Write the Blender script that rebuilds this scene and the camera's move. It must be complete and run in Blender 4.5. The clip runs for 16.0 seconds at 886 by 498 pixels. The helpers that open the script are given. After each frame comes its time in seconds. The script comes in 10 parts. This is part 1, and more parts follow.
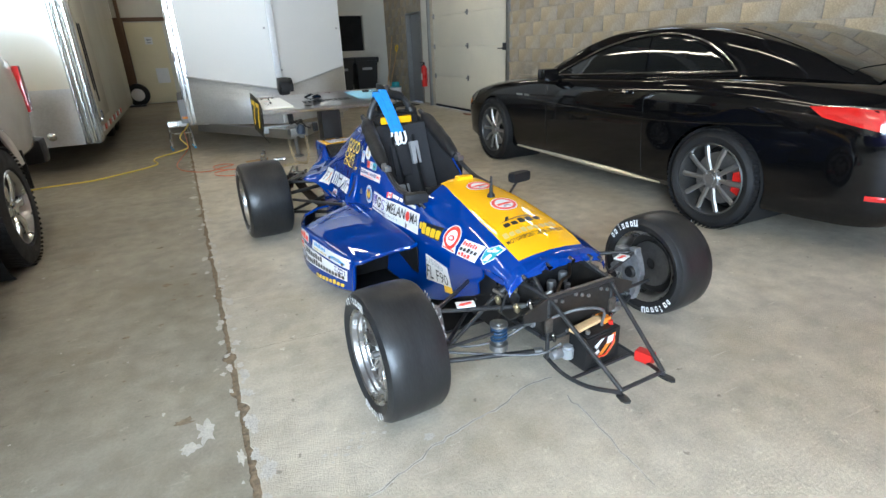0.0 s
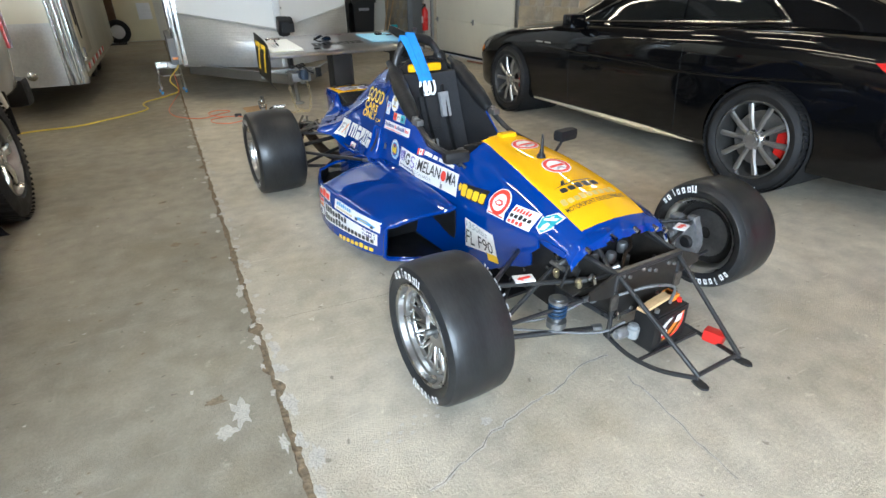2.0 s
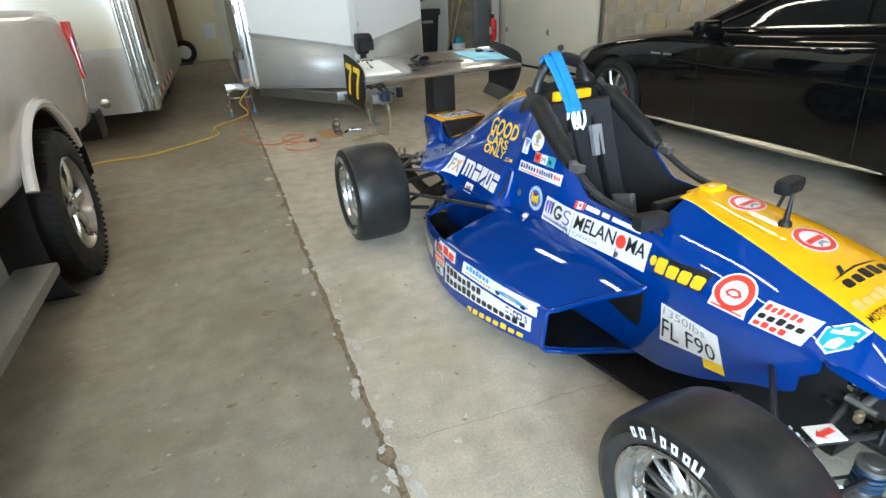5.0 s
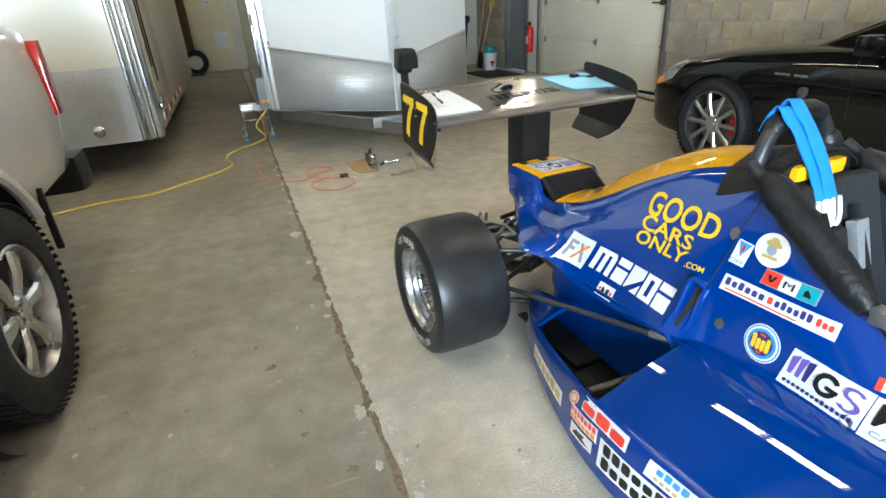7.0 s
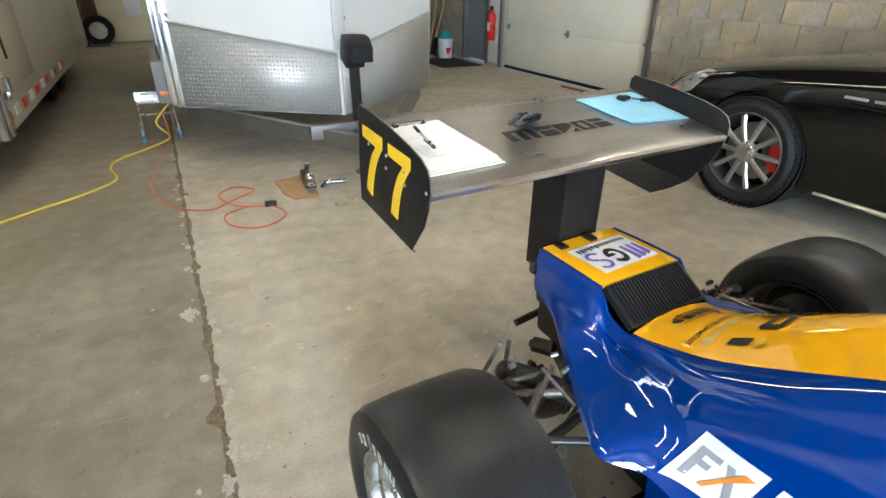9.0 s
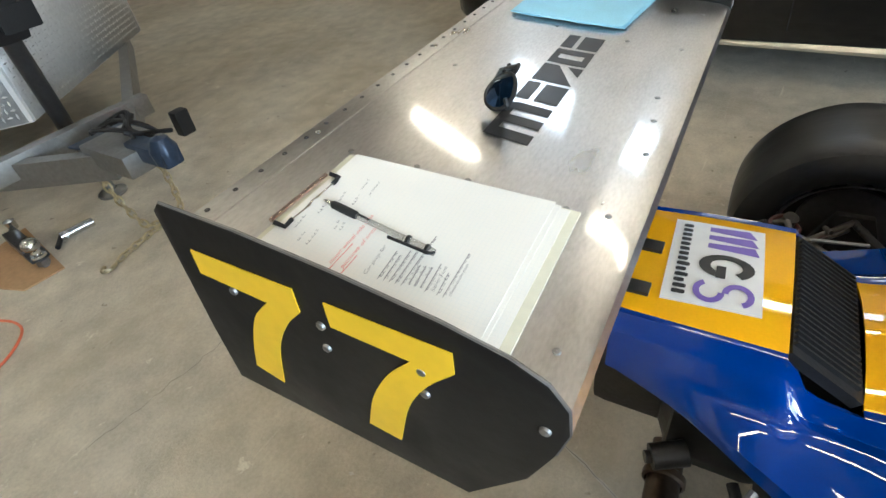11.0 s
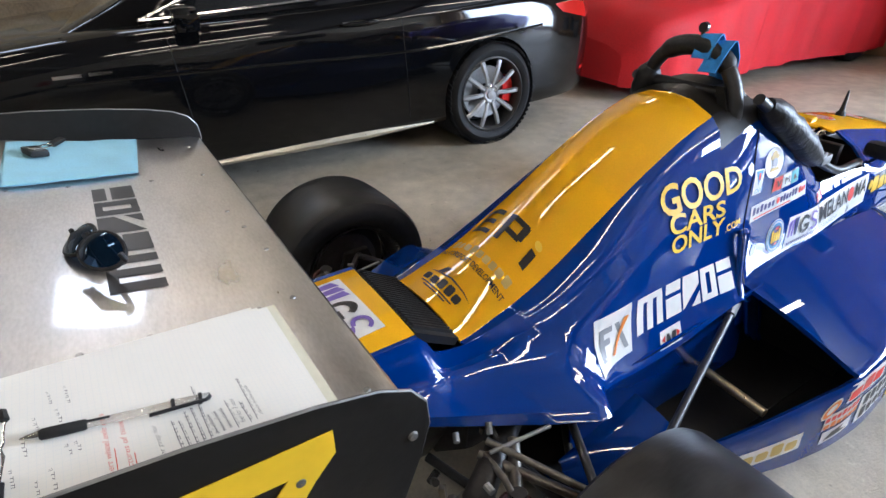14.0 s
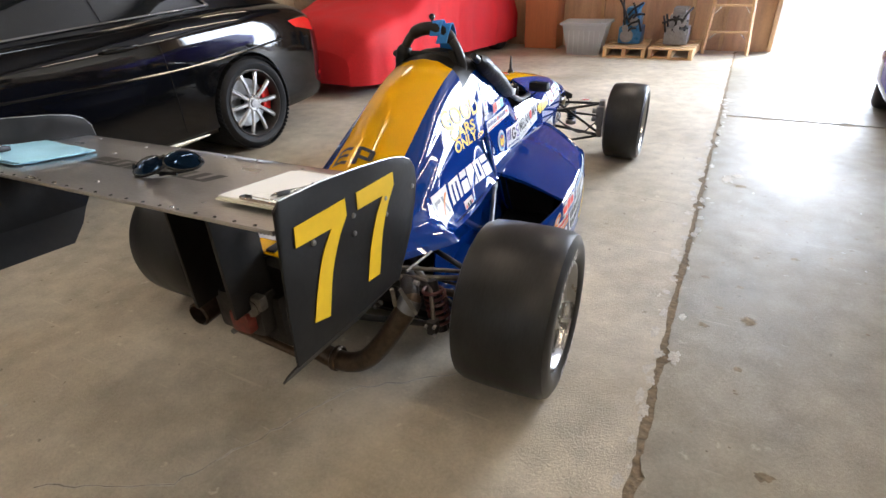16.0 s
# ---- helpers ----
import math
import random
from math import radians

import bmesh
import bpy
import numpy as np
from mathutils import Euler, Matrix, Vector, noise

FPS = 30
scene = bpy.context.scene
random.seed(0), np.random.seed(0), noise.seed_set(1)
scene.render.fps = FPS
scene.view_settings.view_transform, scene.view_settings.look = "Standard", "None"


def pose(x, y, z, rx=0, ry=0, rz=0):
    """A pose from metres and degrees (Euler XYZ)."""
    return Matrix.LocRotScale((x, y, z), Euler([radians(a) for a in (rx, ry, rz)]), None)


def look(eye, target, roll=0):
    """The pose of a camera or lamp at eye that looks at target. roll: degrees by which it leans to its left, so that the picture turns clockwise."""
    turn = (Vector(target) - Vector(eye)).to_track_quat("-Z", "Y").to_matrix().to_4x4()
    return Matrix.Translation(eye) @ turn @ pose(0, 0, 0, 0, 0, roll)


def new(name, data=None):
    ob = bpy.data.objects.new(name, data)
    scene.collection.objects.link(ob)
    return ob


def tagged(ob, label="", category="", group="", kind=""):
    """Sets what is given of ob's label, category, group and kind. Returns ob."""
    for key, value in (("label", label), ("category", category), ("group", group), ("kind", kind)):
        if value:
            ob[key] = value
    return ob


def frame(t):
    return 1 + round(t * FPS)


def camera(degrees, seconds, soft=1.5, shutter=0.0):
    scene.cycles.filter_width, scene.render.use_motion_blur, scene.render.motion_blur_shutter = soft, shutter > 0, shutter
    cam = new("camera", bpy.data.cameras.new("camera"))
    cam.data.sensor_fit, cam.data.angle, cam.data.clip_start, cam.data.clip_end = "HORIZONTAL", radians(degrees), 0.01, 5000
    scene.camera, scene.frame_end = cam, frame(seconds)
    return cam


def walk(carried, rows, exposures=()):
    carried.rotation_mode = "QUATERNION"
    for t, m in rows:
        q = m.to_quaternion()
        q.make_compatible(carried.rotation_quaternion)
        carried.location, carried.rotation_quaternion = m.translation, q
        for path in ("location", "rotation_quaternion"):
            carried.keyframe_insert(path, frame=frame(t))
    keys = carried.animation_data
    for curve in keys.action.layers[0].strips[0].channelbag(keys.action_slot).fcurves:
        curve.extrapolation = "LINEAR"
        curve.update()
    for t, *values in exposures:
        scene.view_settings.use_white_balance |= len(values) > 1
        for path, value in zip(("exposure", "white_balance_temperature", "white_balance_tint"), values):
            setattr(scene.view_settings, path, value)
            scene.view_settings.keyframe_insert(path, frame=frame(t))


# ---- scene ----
cam = camera(81.2, 16.0)
PATH = [
    (0, (0.03, 0.608, 1.33), (0.824, 2.289, 0.593), -2.4),
    (0.5, (0.048, 0.635, 1.317), (0.833, 2.295, 0.526), -2.1),
    (1, (-0.033, 0.755, 1.325), (0.739, 2.398, 0.487), -2.2),
    (1.5, (-0.135, 0.866, 1.329), (0.63, 2.494, 0.454), -2.0),
    (2, (-0.102, 0.908, 1.317), (0.697, 2.5, 0.407), -0.9),
    (2.5, (-0.03, 0.921, 1.316), (0.872, 2.455, 0.403), -0.8),
    (3, (0.009, 0.938, 1.317), (0.983, 2.442, 0.429), -0.4),
    (3.5, (-0.083, 1.081, 1.329), (0.821, 2.652, 0.484), -1.2),
    (4, (-0.215, 1.282, 1.347), (0.493, 2.954, 0.51), -3.4),
    (4.2, (-0.222, 1.36, 1.333), (0.435, 3.046, 0.48), -3.5),
    (6.3, (-0.28, 2.398, 1.323), (0.366, 4.065, 0.428), -2.6),
    (6.5, (-0.253, 2.516, 1.37), (0.358, 4.19, 0.461), -3.5),
    (7, (-0.23, 2.83, 1.363), (0.389, 4.527, 0.505), -3.3),
    (7.5, (-0.154, 3.113, 1.358), (0.537, 4.807, 0.55), -3.5),
    (8, (-0.033, 3.384, 1.372), (0.689, 5.049, 0.532), -2.8),
    (8.2, (-0.008, 3.496, 1.357), (0.723, 5.142, 0.489), -1.9),
    (10.3, (0.201, 4.717, 1.321), (1.31, 6.003, 0.264), -1.5),
    (10.5, (0.227, 4.8, 1.312), (1.4, 5.992, 0.216), -3.2),
    (11, (0.359, 4.983, 1.277), (1.594, 5.906, 0.002), -8.7),
    (11.5, (0.476, 5.113, 1.254), (1.591, 5.761, -0.276), -14.9),
    (12, (0.524, 5.186, 1.213), (1.541, 5.735, -0.419), -16.2),
    (12.5, (0.52, 5.192, 1.218), (1.549, 5.711, -0.416), -14.9),
    (13, (0.496, 5.182, 1.261), (1.825, 5.555, -0.186), -9.6),
    (13.5, (0.406, 5.156, 1.305), (2.02, 5.044, 0.129), -4.9),
    (14, (0.247, 5.222, 1.315), (1.739, 4.373, 0.287), -1.5),
    (14.5, (0.154, 5.4, 1.336), (1.249, 4.045, 0.354), -2.1),
    (15, (0.038, 5.596, 1.331), (1.042, 4.174, 0.348), -2.6),
    (15.5, (-0.043, 5.811, 1.335), (0.883, 4.338, 0.348), -2.7),
    (16, (-0.019, 6.016, 1.331), (0.831, 4.5, 0.341), -2.7),
]
EXPOSURES = [(0.0, 0.16, 5850, 8), (1.0, 0.14, 5880, 8), (1.5, 0.20, 5950, 8), (3.5, 0.2, 6020, 9), (4.0, 0.2, 5950, 8), (6.5, 0.45, 5950, 3), (7.5, 0.52, 5820, 6), (8.0, 0.60, 5850, 7), (10.5, 0.52, 6000, 8), (11.0, 0.30, 5850, 7), (11.5, 0.12, 6050, 9), (12.0, -0.14, 6050, 10), (12.5, -0.24, 5930, 10), (13.0, -0.30, 5950, 10), (13.5, -0.14, 5950, 10), (14.0, 0.10, 5780, 15), (14.5, 0.12, 5750, 16), (15.0, 0.10, 6200, 17), (16.0, 0.18, 6450, 17)]
walk(cam, [(t, look(eye, target, roll)) for t, eye, target, roll in PATH], EXPOSURES)

# ==== world ====
world = bpy.data.worlds.new("world")
scene.world = world
world.use_nodes = True
sky = world.node_tree.nodes.new("ShaderNodeTexSky")
sky.sky_type = 'NISHITA'
sky.sun_disc = False
sky.sun_elevation, sky.sun_rotation = radians(58), radians(215)
world.node_tree.links.new(sky.outputs[0], world.node_tree.nodes["Background"].inputs[0])
world.node_tree.nodes["Background"].inputs[1].default_value = 0.12

SUN_DIR = Vector((0.40, 0.47, -1.2)).normalized()
sun_data = bpy.data.lights.new("sun", 'SUN')
sun_data.energy, sun_data.angle, sun_data.color = 4.6, radians(0.5), (1.0, 0.95, 0.87)
sun_ob = new("sun", sun_data)
sun_ob.matrix_world = look((-3, -8, 12), Vector((-3, -8, 12)) + SUN_DIR)


def area_lamp(name, eye, target, sx, sy, watts, color):
    d = bpy.data.lights.new(name, 'AREA')
    d.shape, d.size, d.size_y, d.energy, d.color = 'RECTANGLE', sx, sy, watts, color
    ob = new(name, d)
    ob.matrix_world = look(eye, target)
    return ob


# sky light that comes in by the large open door
area_lamp("door_daylight", (-3.2, -2.75, 1.75), (-3.2, 5, 1.3), 5.2, 3.2, 1750, (0.76, 0.89, 1.0))

# ==== materials ====
def material(name, color, rough=0.5, metal=0.0, vary=0.15, scale=6.0, fine=60.0, bump=0.0, coat=0.0, tint=None, stain=0.0, stain_color=(0.03, 0.03, 0.03),
             stain_scale=1.5, rough_vary=0.1, spec=0.5, stretch=(1, 1, 1), coat_rough=0.03, per_object=0.0):
    """Principled surface with variation at two scales, optional stains and fine relief."""
    m = bpy.data.materials.new(name)
    m.use_nodes = True
    nt = m.node_tree
    b = nt.nodes["Principled BSDF"]
    N, L = nt.nodes.new, nt.links.new
    tc = N("ShaderNodeTexCoord")
    mp = N("ShaderNodeMapping")
    mp.inputs["Scale"].default_value = stretch
    L(tc.outputs["Object"], mp.inputs[0])
    n1 = N("ShaderNodeTexNoise"); n1.inputs["Scale"].default_value = scale; n1.inputs["Detail"].default_value = 5
    n2 = N("ShaderNodeTexNoise"); n2.inputs["Scale"].default_value = fine; n2.inputs["Detail"].default_value = 4
    L(mp.outputs[0], n1.inputs["Vector"]); L(mp.outputs[0], n2.inputs["Vector"])
    mixn = N("ShaderNodeMath"); mixn.operation = 'ADD'
    L(n1.outputs[0], mixn.inputs[0]); L(n2.outputs[0], mixn.inputs[1])
    ramp = N("ShaderNodeMapRange"); ramp.inputs[1].default_value = 0.65; ramp.inputs[2].default_value = 1.35
    ramp.inputs[3].default_value = 1 - vary; ramp.inputs[4].default_value = 1 + vary
    L(mixn.outputs[0], ramp.inputs[0])
    col = N("ShaderNodeMix"); col.data_type = 'RGBA'; col.blend_type = 'MULTIPLY'; col.inputs[0].default_value = 1.0
    col.inputs[6].default_value = (*color, 1)
    if tint:
        tm = N("ShaderNodeMix"); tm.data_type = 'RGBA'
        tm.inputs[6].default_value = (*color, 1); tm.inputs[7].default_value = (*tint, 1)
        n3 = N("ShaderNodeTexNoise"); n3.inputs["Scale"].default_value = scale * 0.35; n3.inputs["Detail"].default_value = 3
        L(mp.outputs[0], n3.inputs["Vector"])
        r3 = N("ShaderNodeMapRange"); r3.inputs[1].default_value = 0.4; r3.inputs[2].default_value = 0.62
        L(n3.outputs[0], r3.inputs[0]); L(r3.outputs[0], tm.inputs[0]); L(tm.outputs[2], col.inputs[6])
    L(ramp.outputs[0], col.inputs[7])
    out = col.outputs[2]
    if per_object:
        oi = N("ShaderNodeObjectInfo")
        ro = N("ShaderNodeMapRange"); ro.inputs[3].default_value = 1 - per_object; ro.inputs[4].default_value = 1 + per_object
        L(oi.outputs["Random"], ro.inputs[0])
        po = N("ShaderNodeMix"); po.data_type = 'RGBA'; po.blend_type = 'MULTIPLY'; po.inputs[0].default_value = 1.0
        L(out, po.inputs[6]); L(ro.outputs[0], po.inputs[7]); out = po.outputs[2]
    if stain:
        ns = N("ShaderNodeTexNoise"); ns.inputs["Scale"].default_value = stain_scale; ns.inputs["Detail"].default_value = 8; ns.inputs["Roughness"].default_value = 0.65
        L(mp.outputs[0], ns.inputs["Vector"])
        rs = N("ShaderNodeMapRange"); rs.inputs[1].default_value = 0.56; rs.inputs[2].default_value = 0.72; rs.inputs[4].default_value = stain
        L(ns.outputs[0], rs.inputs[0])
        sm = N("ShaderNodeMix"); sm.data_type = 'RGBA'; sm.inputs[7].default_value = (*stain_color, 1)
        L(rs.outputs[0], sm.inputs[0]); L(out, sm.inputs[6]); out = sm.outputs[2]
    L(out, b.inputs["Base Color"])
    b.inputs["Metallic"].default_value = metal
    b.inputs["Specular IOR Level"].default_value = spec
    rr = N("ShaderNodeMapRange"); rr.inputs[1].default_value = 0.3; rr.inputs[2].default_value = 0.7
    rr.inputs[3].default_value = max(0.0, rough - rough_vary); rr.inputs[4].default_value = min(1.0, rough + rough_vary)
    L(n1.outputs[0], rr.inputs[0]); L(rr.outputs[0], b.inputs["Roughness"])
    if coat:
        b.inputs["Coat Weight"].default_value = coat; b.inputs["Coat Roughness"].default_value = coat_rough
    if bump:
        bp = N("ShaderNodeBump"); bp.inputs["Strength"].default_value = min(1.0, bump); bp.inputs["Distance"].default_value = 0.01
        L(n2.outputs[0], bp.inputs["Height"]); L(bp.outputs[0], b.inputs["Normal"])
    return m


def concrete(name, color, tint, grain=1.0):
    """Worn slab: mottling, pale spalls, dark oil spots, pits."""
    m = material(name, color, 0.54, vary=0.26, scale=1.4, fine=9, tint=tint, stain=0.5, stain_color=[c * 0.55 for c in color], stain_scale=0.9, rough_vary=0.07)
    nt = m.node_tree; N, L = nt.nodes.new, nt.links.new
    b = nt.nodes["Principled BSDF"]
    b.inputs["Specular IOR Level"].default_value = 0.24
    src = b.inputs["Base Color"].links[0].from_socket
    geo = N("ShaderNodeNewGeometry")
    v = N("ShaderNodeTexNoise"); v.inputs["Scale"].default_value = 11; v.inputs["Detail"].default_value = 9; v.inputs["Roughness"].default_value = 0.7
    L(geo.outputs["Position"], v.inputs["Vector"])
    r = N("ShaderNodeMapRange"); r.inputs[1].default_value = 0.625; r.inputs[2].default_value = 0.67; r.inputs[4].default_value = 0.6
    L(v.outputs[0], r.inputs[0])
    mx = N("ShaderNodeMix"); mx.data_type = 'RGBA'; mx.inputs[7].default_value = (*[min(0.8, c * 1.5) for c in color], 1)
    L(r.outputs[0], mx.inputs[0]); L(src, mx.inputs[6])
    d = N("ShaderNodeTexVoronoi"); d.inputs["Scale"].default_value = 9.0
    wob = N("ShaderNodeTexNoise"); wob.inputs["Scale"].default_value = 30
    L(geo.outputs["Position"], wob.inputs["Vector"])
    add = N("ShaderNodeMix"); add.data_type = 'RGBA'; add.inputs[0].default_value = 0.06
    L(geo.outputs["Position"], add.inputs[6]); L(wob.outputs[1], add.inputs[7]); L(add.outputs[2], d.inputs["Vector"])
    r2 = N("ShaderNodeMapRange"); r2.inputs[1].default_value = 0.05; r2.inputs[2].default_value = 0.085; r2.inputs[3].default_value = 0.6; r2.inputs[4].default_value = 0.0
    L(d.outputs["Distance"], r2.inputs[0])
    mx2 = N("ShaderNodeMix"); mx2.data_type = 'RGBA'; mx2.inputs[7].default_value = (0.13, 0.105, 0.08, 1)
    L(r2.outputs[0], mx2.inputs[0]); L(mx.outputs[2], mx2.inputs[6])
    # fine grit, and thin pale scuffs drawn out along one way
    g = N("ShaderNodeTexNoise"); g.inputs["Scale"].default_value = 75; g.inputs["Detail"].default_value = 8; g.inputs["Roughness"].default_value = 0.75
    L(geo.outputs["Position"], g.inputs["Vector"])
    rg = N("ShaderNodeMapRange"); rg.inputs[1].default_value = 0.3; rg.inputs[2].default_value = 0.7; rg.inputs[3].default_value = 0.84; rg.inputs[4].default_value = 1.14
    L(g.outputs[0], rg.inputs[0])
    mg = N("ShaderNodeMix"); mg.data_type = 'RGBA'; mg.blend_type = 'MULTIPLY'; mg.inputs[0].default_value = 1.0
    L(mx2.outputs[2], mg.inputs[6]); L(rg.outputs[0], mg.inputs[7])
    out = mg.outputs[2]
    for turn, stretch in ((25, 22), (-50, 16), (80, 26)):
        mp2 = N("ShaderNodeMapping"); mp2.inputs["Rotation"].default_value = (0, 0, radians(turn)); mp2.inputs["Scale"].default_value = (1.1, stretch, 1)
        L(geo.outputs["Position"], mp2.inputs[0])
        sc = N("ShaderNodeTexNoise"); sc.inputs["Scale"].default_value = 2.2; sc.inputs["Detail"].default_value = 4
        L(mp2.outputs[0], sc.inputs["Vector"])
        rc = N("ShaderNodeMapRange"); rc.inputs[1].default_value = 0.69; rc.inputs[2].default_value = 0.74; rc.inputs[4].default_value = 0.45
        L(sc.outputs[0], rc.inputs[0])
        ms = N("ShaderNodeMix"); ms.data_type = 'RGBA'; ms.inputs[7].default_value = (*[min(0.8, c * 1.35) for c in color], 1)
        L(rc.outputs[0], ms.inputs[0]); L(out, ms.inputs[6]); out = ms.outputs[2]
    # brown patches of old dirt, and small open pits
    dn = N("ShaderNodeTexNoise"); dn.inputs["Scale"].default_value = 1.7; dn.inputs["Detail"].default_value = 7; dn.inputs["Roughness"].default_value = 0.62
    L(geo.outputs["Position"], dn.inputs["Vector"])
    dr = N("ShaderNodeMapRange"); dr.inputs[1].default_value = 0.5; dr.inputs[2].default_value = 0.72; dr.inputs[4].default_value = 0.55
    L(dn.outputs[0], dr.inputs[0])
    dm = N("ShaderNodeMix"); dm.data_type = 'RGBA'; dm.inputs[7].default_value = (color[0] * 0.66, color[1] * 0.60, color[2] * 0.48, 1)
    L(dr.outputs[0], dm.inputs[0]); L(out, dm.inputs[6])
    L(dm.outputs[2], b.inputs["Base Color"])
    # worn bare places show coarse grains
    ag = N("ShaderNodeTexNoise"); ag.inputs["Scale"].default_value = 130; ag.inputs["Detail"].default_value = 2; ag.inputs["Roughness"].default_value = 0.6
    L(geo.outputs["Position"], ag.inputs["Vector"])
    am = N("ShaderNodeTexNoise"); am.inputs["Scale"].default_value = 0.8; am.inputs["Detail"].default_value = 4
    L(geo.outputs["Position"], am.inputs["Vector"])
    ar = N("ShaderNodeMapRange"); ar.inputs[1].default_value = 0.42; ar.inputs[2].default_value = 0.6; ar.inputs[4].default_value = grain
    L(am.outputs[0], ar.inputs[0])
    mu = N("ShaderNodeMath"); mu.operation = 'MULTIPLY'
    L(ag.outputs[0], mu.inputs[0]); L(ar.outputs[0], mu.inputs[1])
    ad = N("ShaderNodeMath"); ad.operation = 'SUBTRACT'
    L(g.outputs[0], ad.inputs[0]); L(mu.outputs[0], ad.inputs[1])
    bp = N("ShaderNodeBump"); bp.inputs["Strength"].default_value = 0.6; bp.inputs["Distance"].default_value = 0.0045
    L(ad.outputs[0], bp.inputs["Height"]); L(bp.outputs[0], b.inputs["Normal"])
    return m


M = {}
M["slab_dark"] = concrete("concrete_dark", (0.340, 0.308, 0.245), (0.262, 0.232, 0.174), 0.12)
M["slab_light"] = concrete("concrete_light", (0.555, 0.508, 0.420), (0.468, 0.418, 0.325), 1.5)
M["joint_dirt"] = material("joint_dirt", (0.21, 0.158, 0.10), 0.95, vary=0.4, scale=30, bump=0.5)
M["crack"] = material("crack_dirt", (0.22, 0.20, 0.175), 0.95, vary=0.3, scale=20)
M["pit"] = material("pit_dirt", (0.23, 0.18, 0.12), 0.95, vary=0.4, scale=25, bump=0.4)
M["spall"] = material("bare_spall", (0.54, 0.51, 0.455), 0.9, vary=0.25, scale=25, fine=140, bump=0.4)
M["far_door"] = material("yellowed_cream_paint", (0.74, 0.67, 0.45), 0.5, vary=0.06, scale=2)
M["spring_blue"] = material("grimy_blue_spring", (0.012, 0.04, 0.09), 0.5, vary=0.3, scale=20)
M["hose_grey"] = material("grey_hose", (0.10, 0.10, 0.10), 0.5, vary=0.2, scale=30)
M["rain_red"] = material("grimy_red_lens", (0.20, 0.035, 0.025), 0.4, vary=0.3, scale=30)
M["mortar"] = material("mortar", (0.36, 0.31, 0.235), 0.9, vary=0.2, scale=12, bump=0.3)
M["block"] = material("concrete_block", (0.43, 0.345, 0.225), 0.85, vary=0.3, scale=5, fine=60, bump=0.35, tint=(0.33, 0.29, 0.23), stain=0.55, stain_color=(0.56, 0.50, 0.40), stain_scale=2.4, per_object=0.12)
M["ceiling"] = material("ceiling_steel", (0.135, 0.115, 0.098), 0.6, vary=0.15)
M["white_wall"] = material("cream_paint_wall", (0.68, 0.66, 0.58), 0.7, vary=0.08, scale=2, stain=0.3, stain_color=(0.45, 0.42, 0.35))
M["plywood"] = material("plywood", (0.50, 0.30, 0.17), 0.6, vary=0.25, scale=3, fine=40, stretch=(6, 6, 0.7), tint=(0.56, 0.37, 0.22))
M["stud"] = material("timber", (0.50, 0.33, 0.17), 0.7, vary=0.25, scale=4, fine=40, stretch=(6, 6, 0.8))
M["dark_stud"] = material("aged_timber", (0.16, 0.10, 0.06), 0.8, vary=0.3, scale=4, fine=40, stretch=(6, 6, 0.8))
M["pallet"] = material("pallet_wood", (0.62, 0.42, 0.22), 0.7, vary=0.2, scale=5, fine=50, stretch=(1, 6, 6), per_object=0.15)
M["garage_panel"] = material("off_white_door_panel", (0.72, 0.675, 0.56), 0.45, vary=0.06, scale=2, stain=0.2, stain_color=(0.5, 0.47, 0.4))
M["steel"] = material("galvanised_steel", (0.30, 0.30, 0.295), 0.45, metal=0.9, vary=0.15, scale=12)
M["alu"] = material("polished_aluminium", (0.70, 0.70, 0.69), 0.26, metal=1.0, vary=0.06, scale=9, fine=120, bump=0.02, rough_vary=0.06)
M["wing_alu"] = material("brushed_aluminium_sheet", (0.60, 0.585, 0.57), 0.33, metal=1.0, vary=0.16, scale=7, fine=90, bump=0.012, rough_vary=0.06, stretch=(1, 3, 1), coat=1.0, coat_rough=0.07)
M["wing_alu"].node_tree.nodes["Principled BSDF"].inputs["Coat IOR"].default_value = 2.1
M["chrome"] = material("chrome", (0.62, 0.62, 0.60), 0.16, metal=1.0, vary=0.03, rough_vary=0.03)
M["trailer_white"] = material("trailer_white_skin", (0.70, 0.70, 0.685), 0.25, vary=0.015, scale=1.5, coat=0.3, rough_vary=0.02)
M["trailer_cream"] = material("trailer_cream_skin", (0.70, 0.655, 0.53), 0.25, vary=0.02, scale=1.5, coat=0.3, rough_vary=0.02)
M["plate"] = material("diamond_plate_metal", (0.52, 0.52, 0.51), 0.5, metal=0.55, vary=0.12, scale=4, fine=50)
M["black_steel"] = material("black_painted_steel", (0.024, 0.024, 0.025), 0.36, vary=0.3, scale=20, fine=90, bump=0.05, spec=0.5)
M["black_panel"] = material("black_satin_sheet", (0.011, 0.0105, 0.010), 0.44, vary=0.2, scale=10, fine=70, bump=0.03, spec=0.26)
M["black_plastic"] = material("black_plastic", (0.012, 0.012, 0.0125), 0.5, vary=0.2, scale=20, fine=150, bump=0.06, spec=0.35)
# near-black colour stands in for the shade inside openings and gaps
M["dark_hole"] = material("unlit_interior", (0.01, 0.01, 0.01), 0.9, vary=0.2)
M["blue"] = material("blue_race_paint", (0.0010, 0.034, 0.225), 0.5, vary=0.06, scale=3, coat=1.0, fine=200, rough_vary=0.02, spec=0.0, coat_rough=0.012)
M["yellow"] = material("yellow_race_paint", (0.90, 0.46, 0.004), 0.5, vary=0.05, scale=3, coat=1.0, fine=200, rough_vary=0.02, spec=0.0, coat_rough=0.02)
for key in ("blue", "yellow"):
    M[key].node_tree.nodes["Principled BSDF"].inputs["Coat IOR"].default_value = 1.72
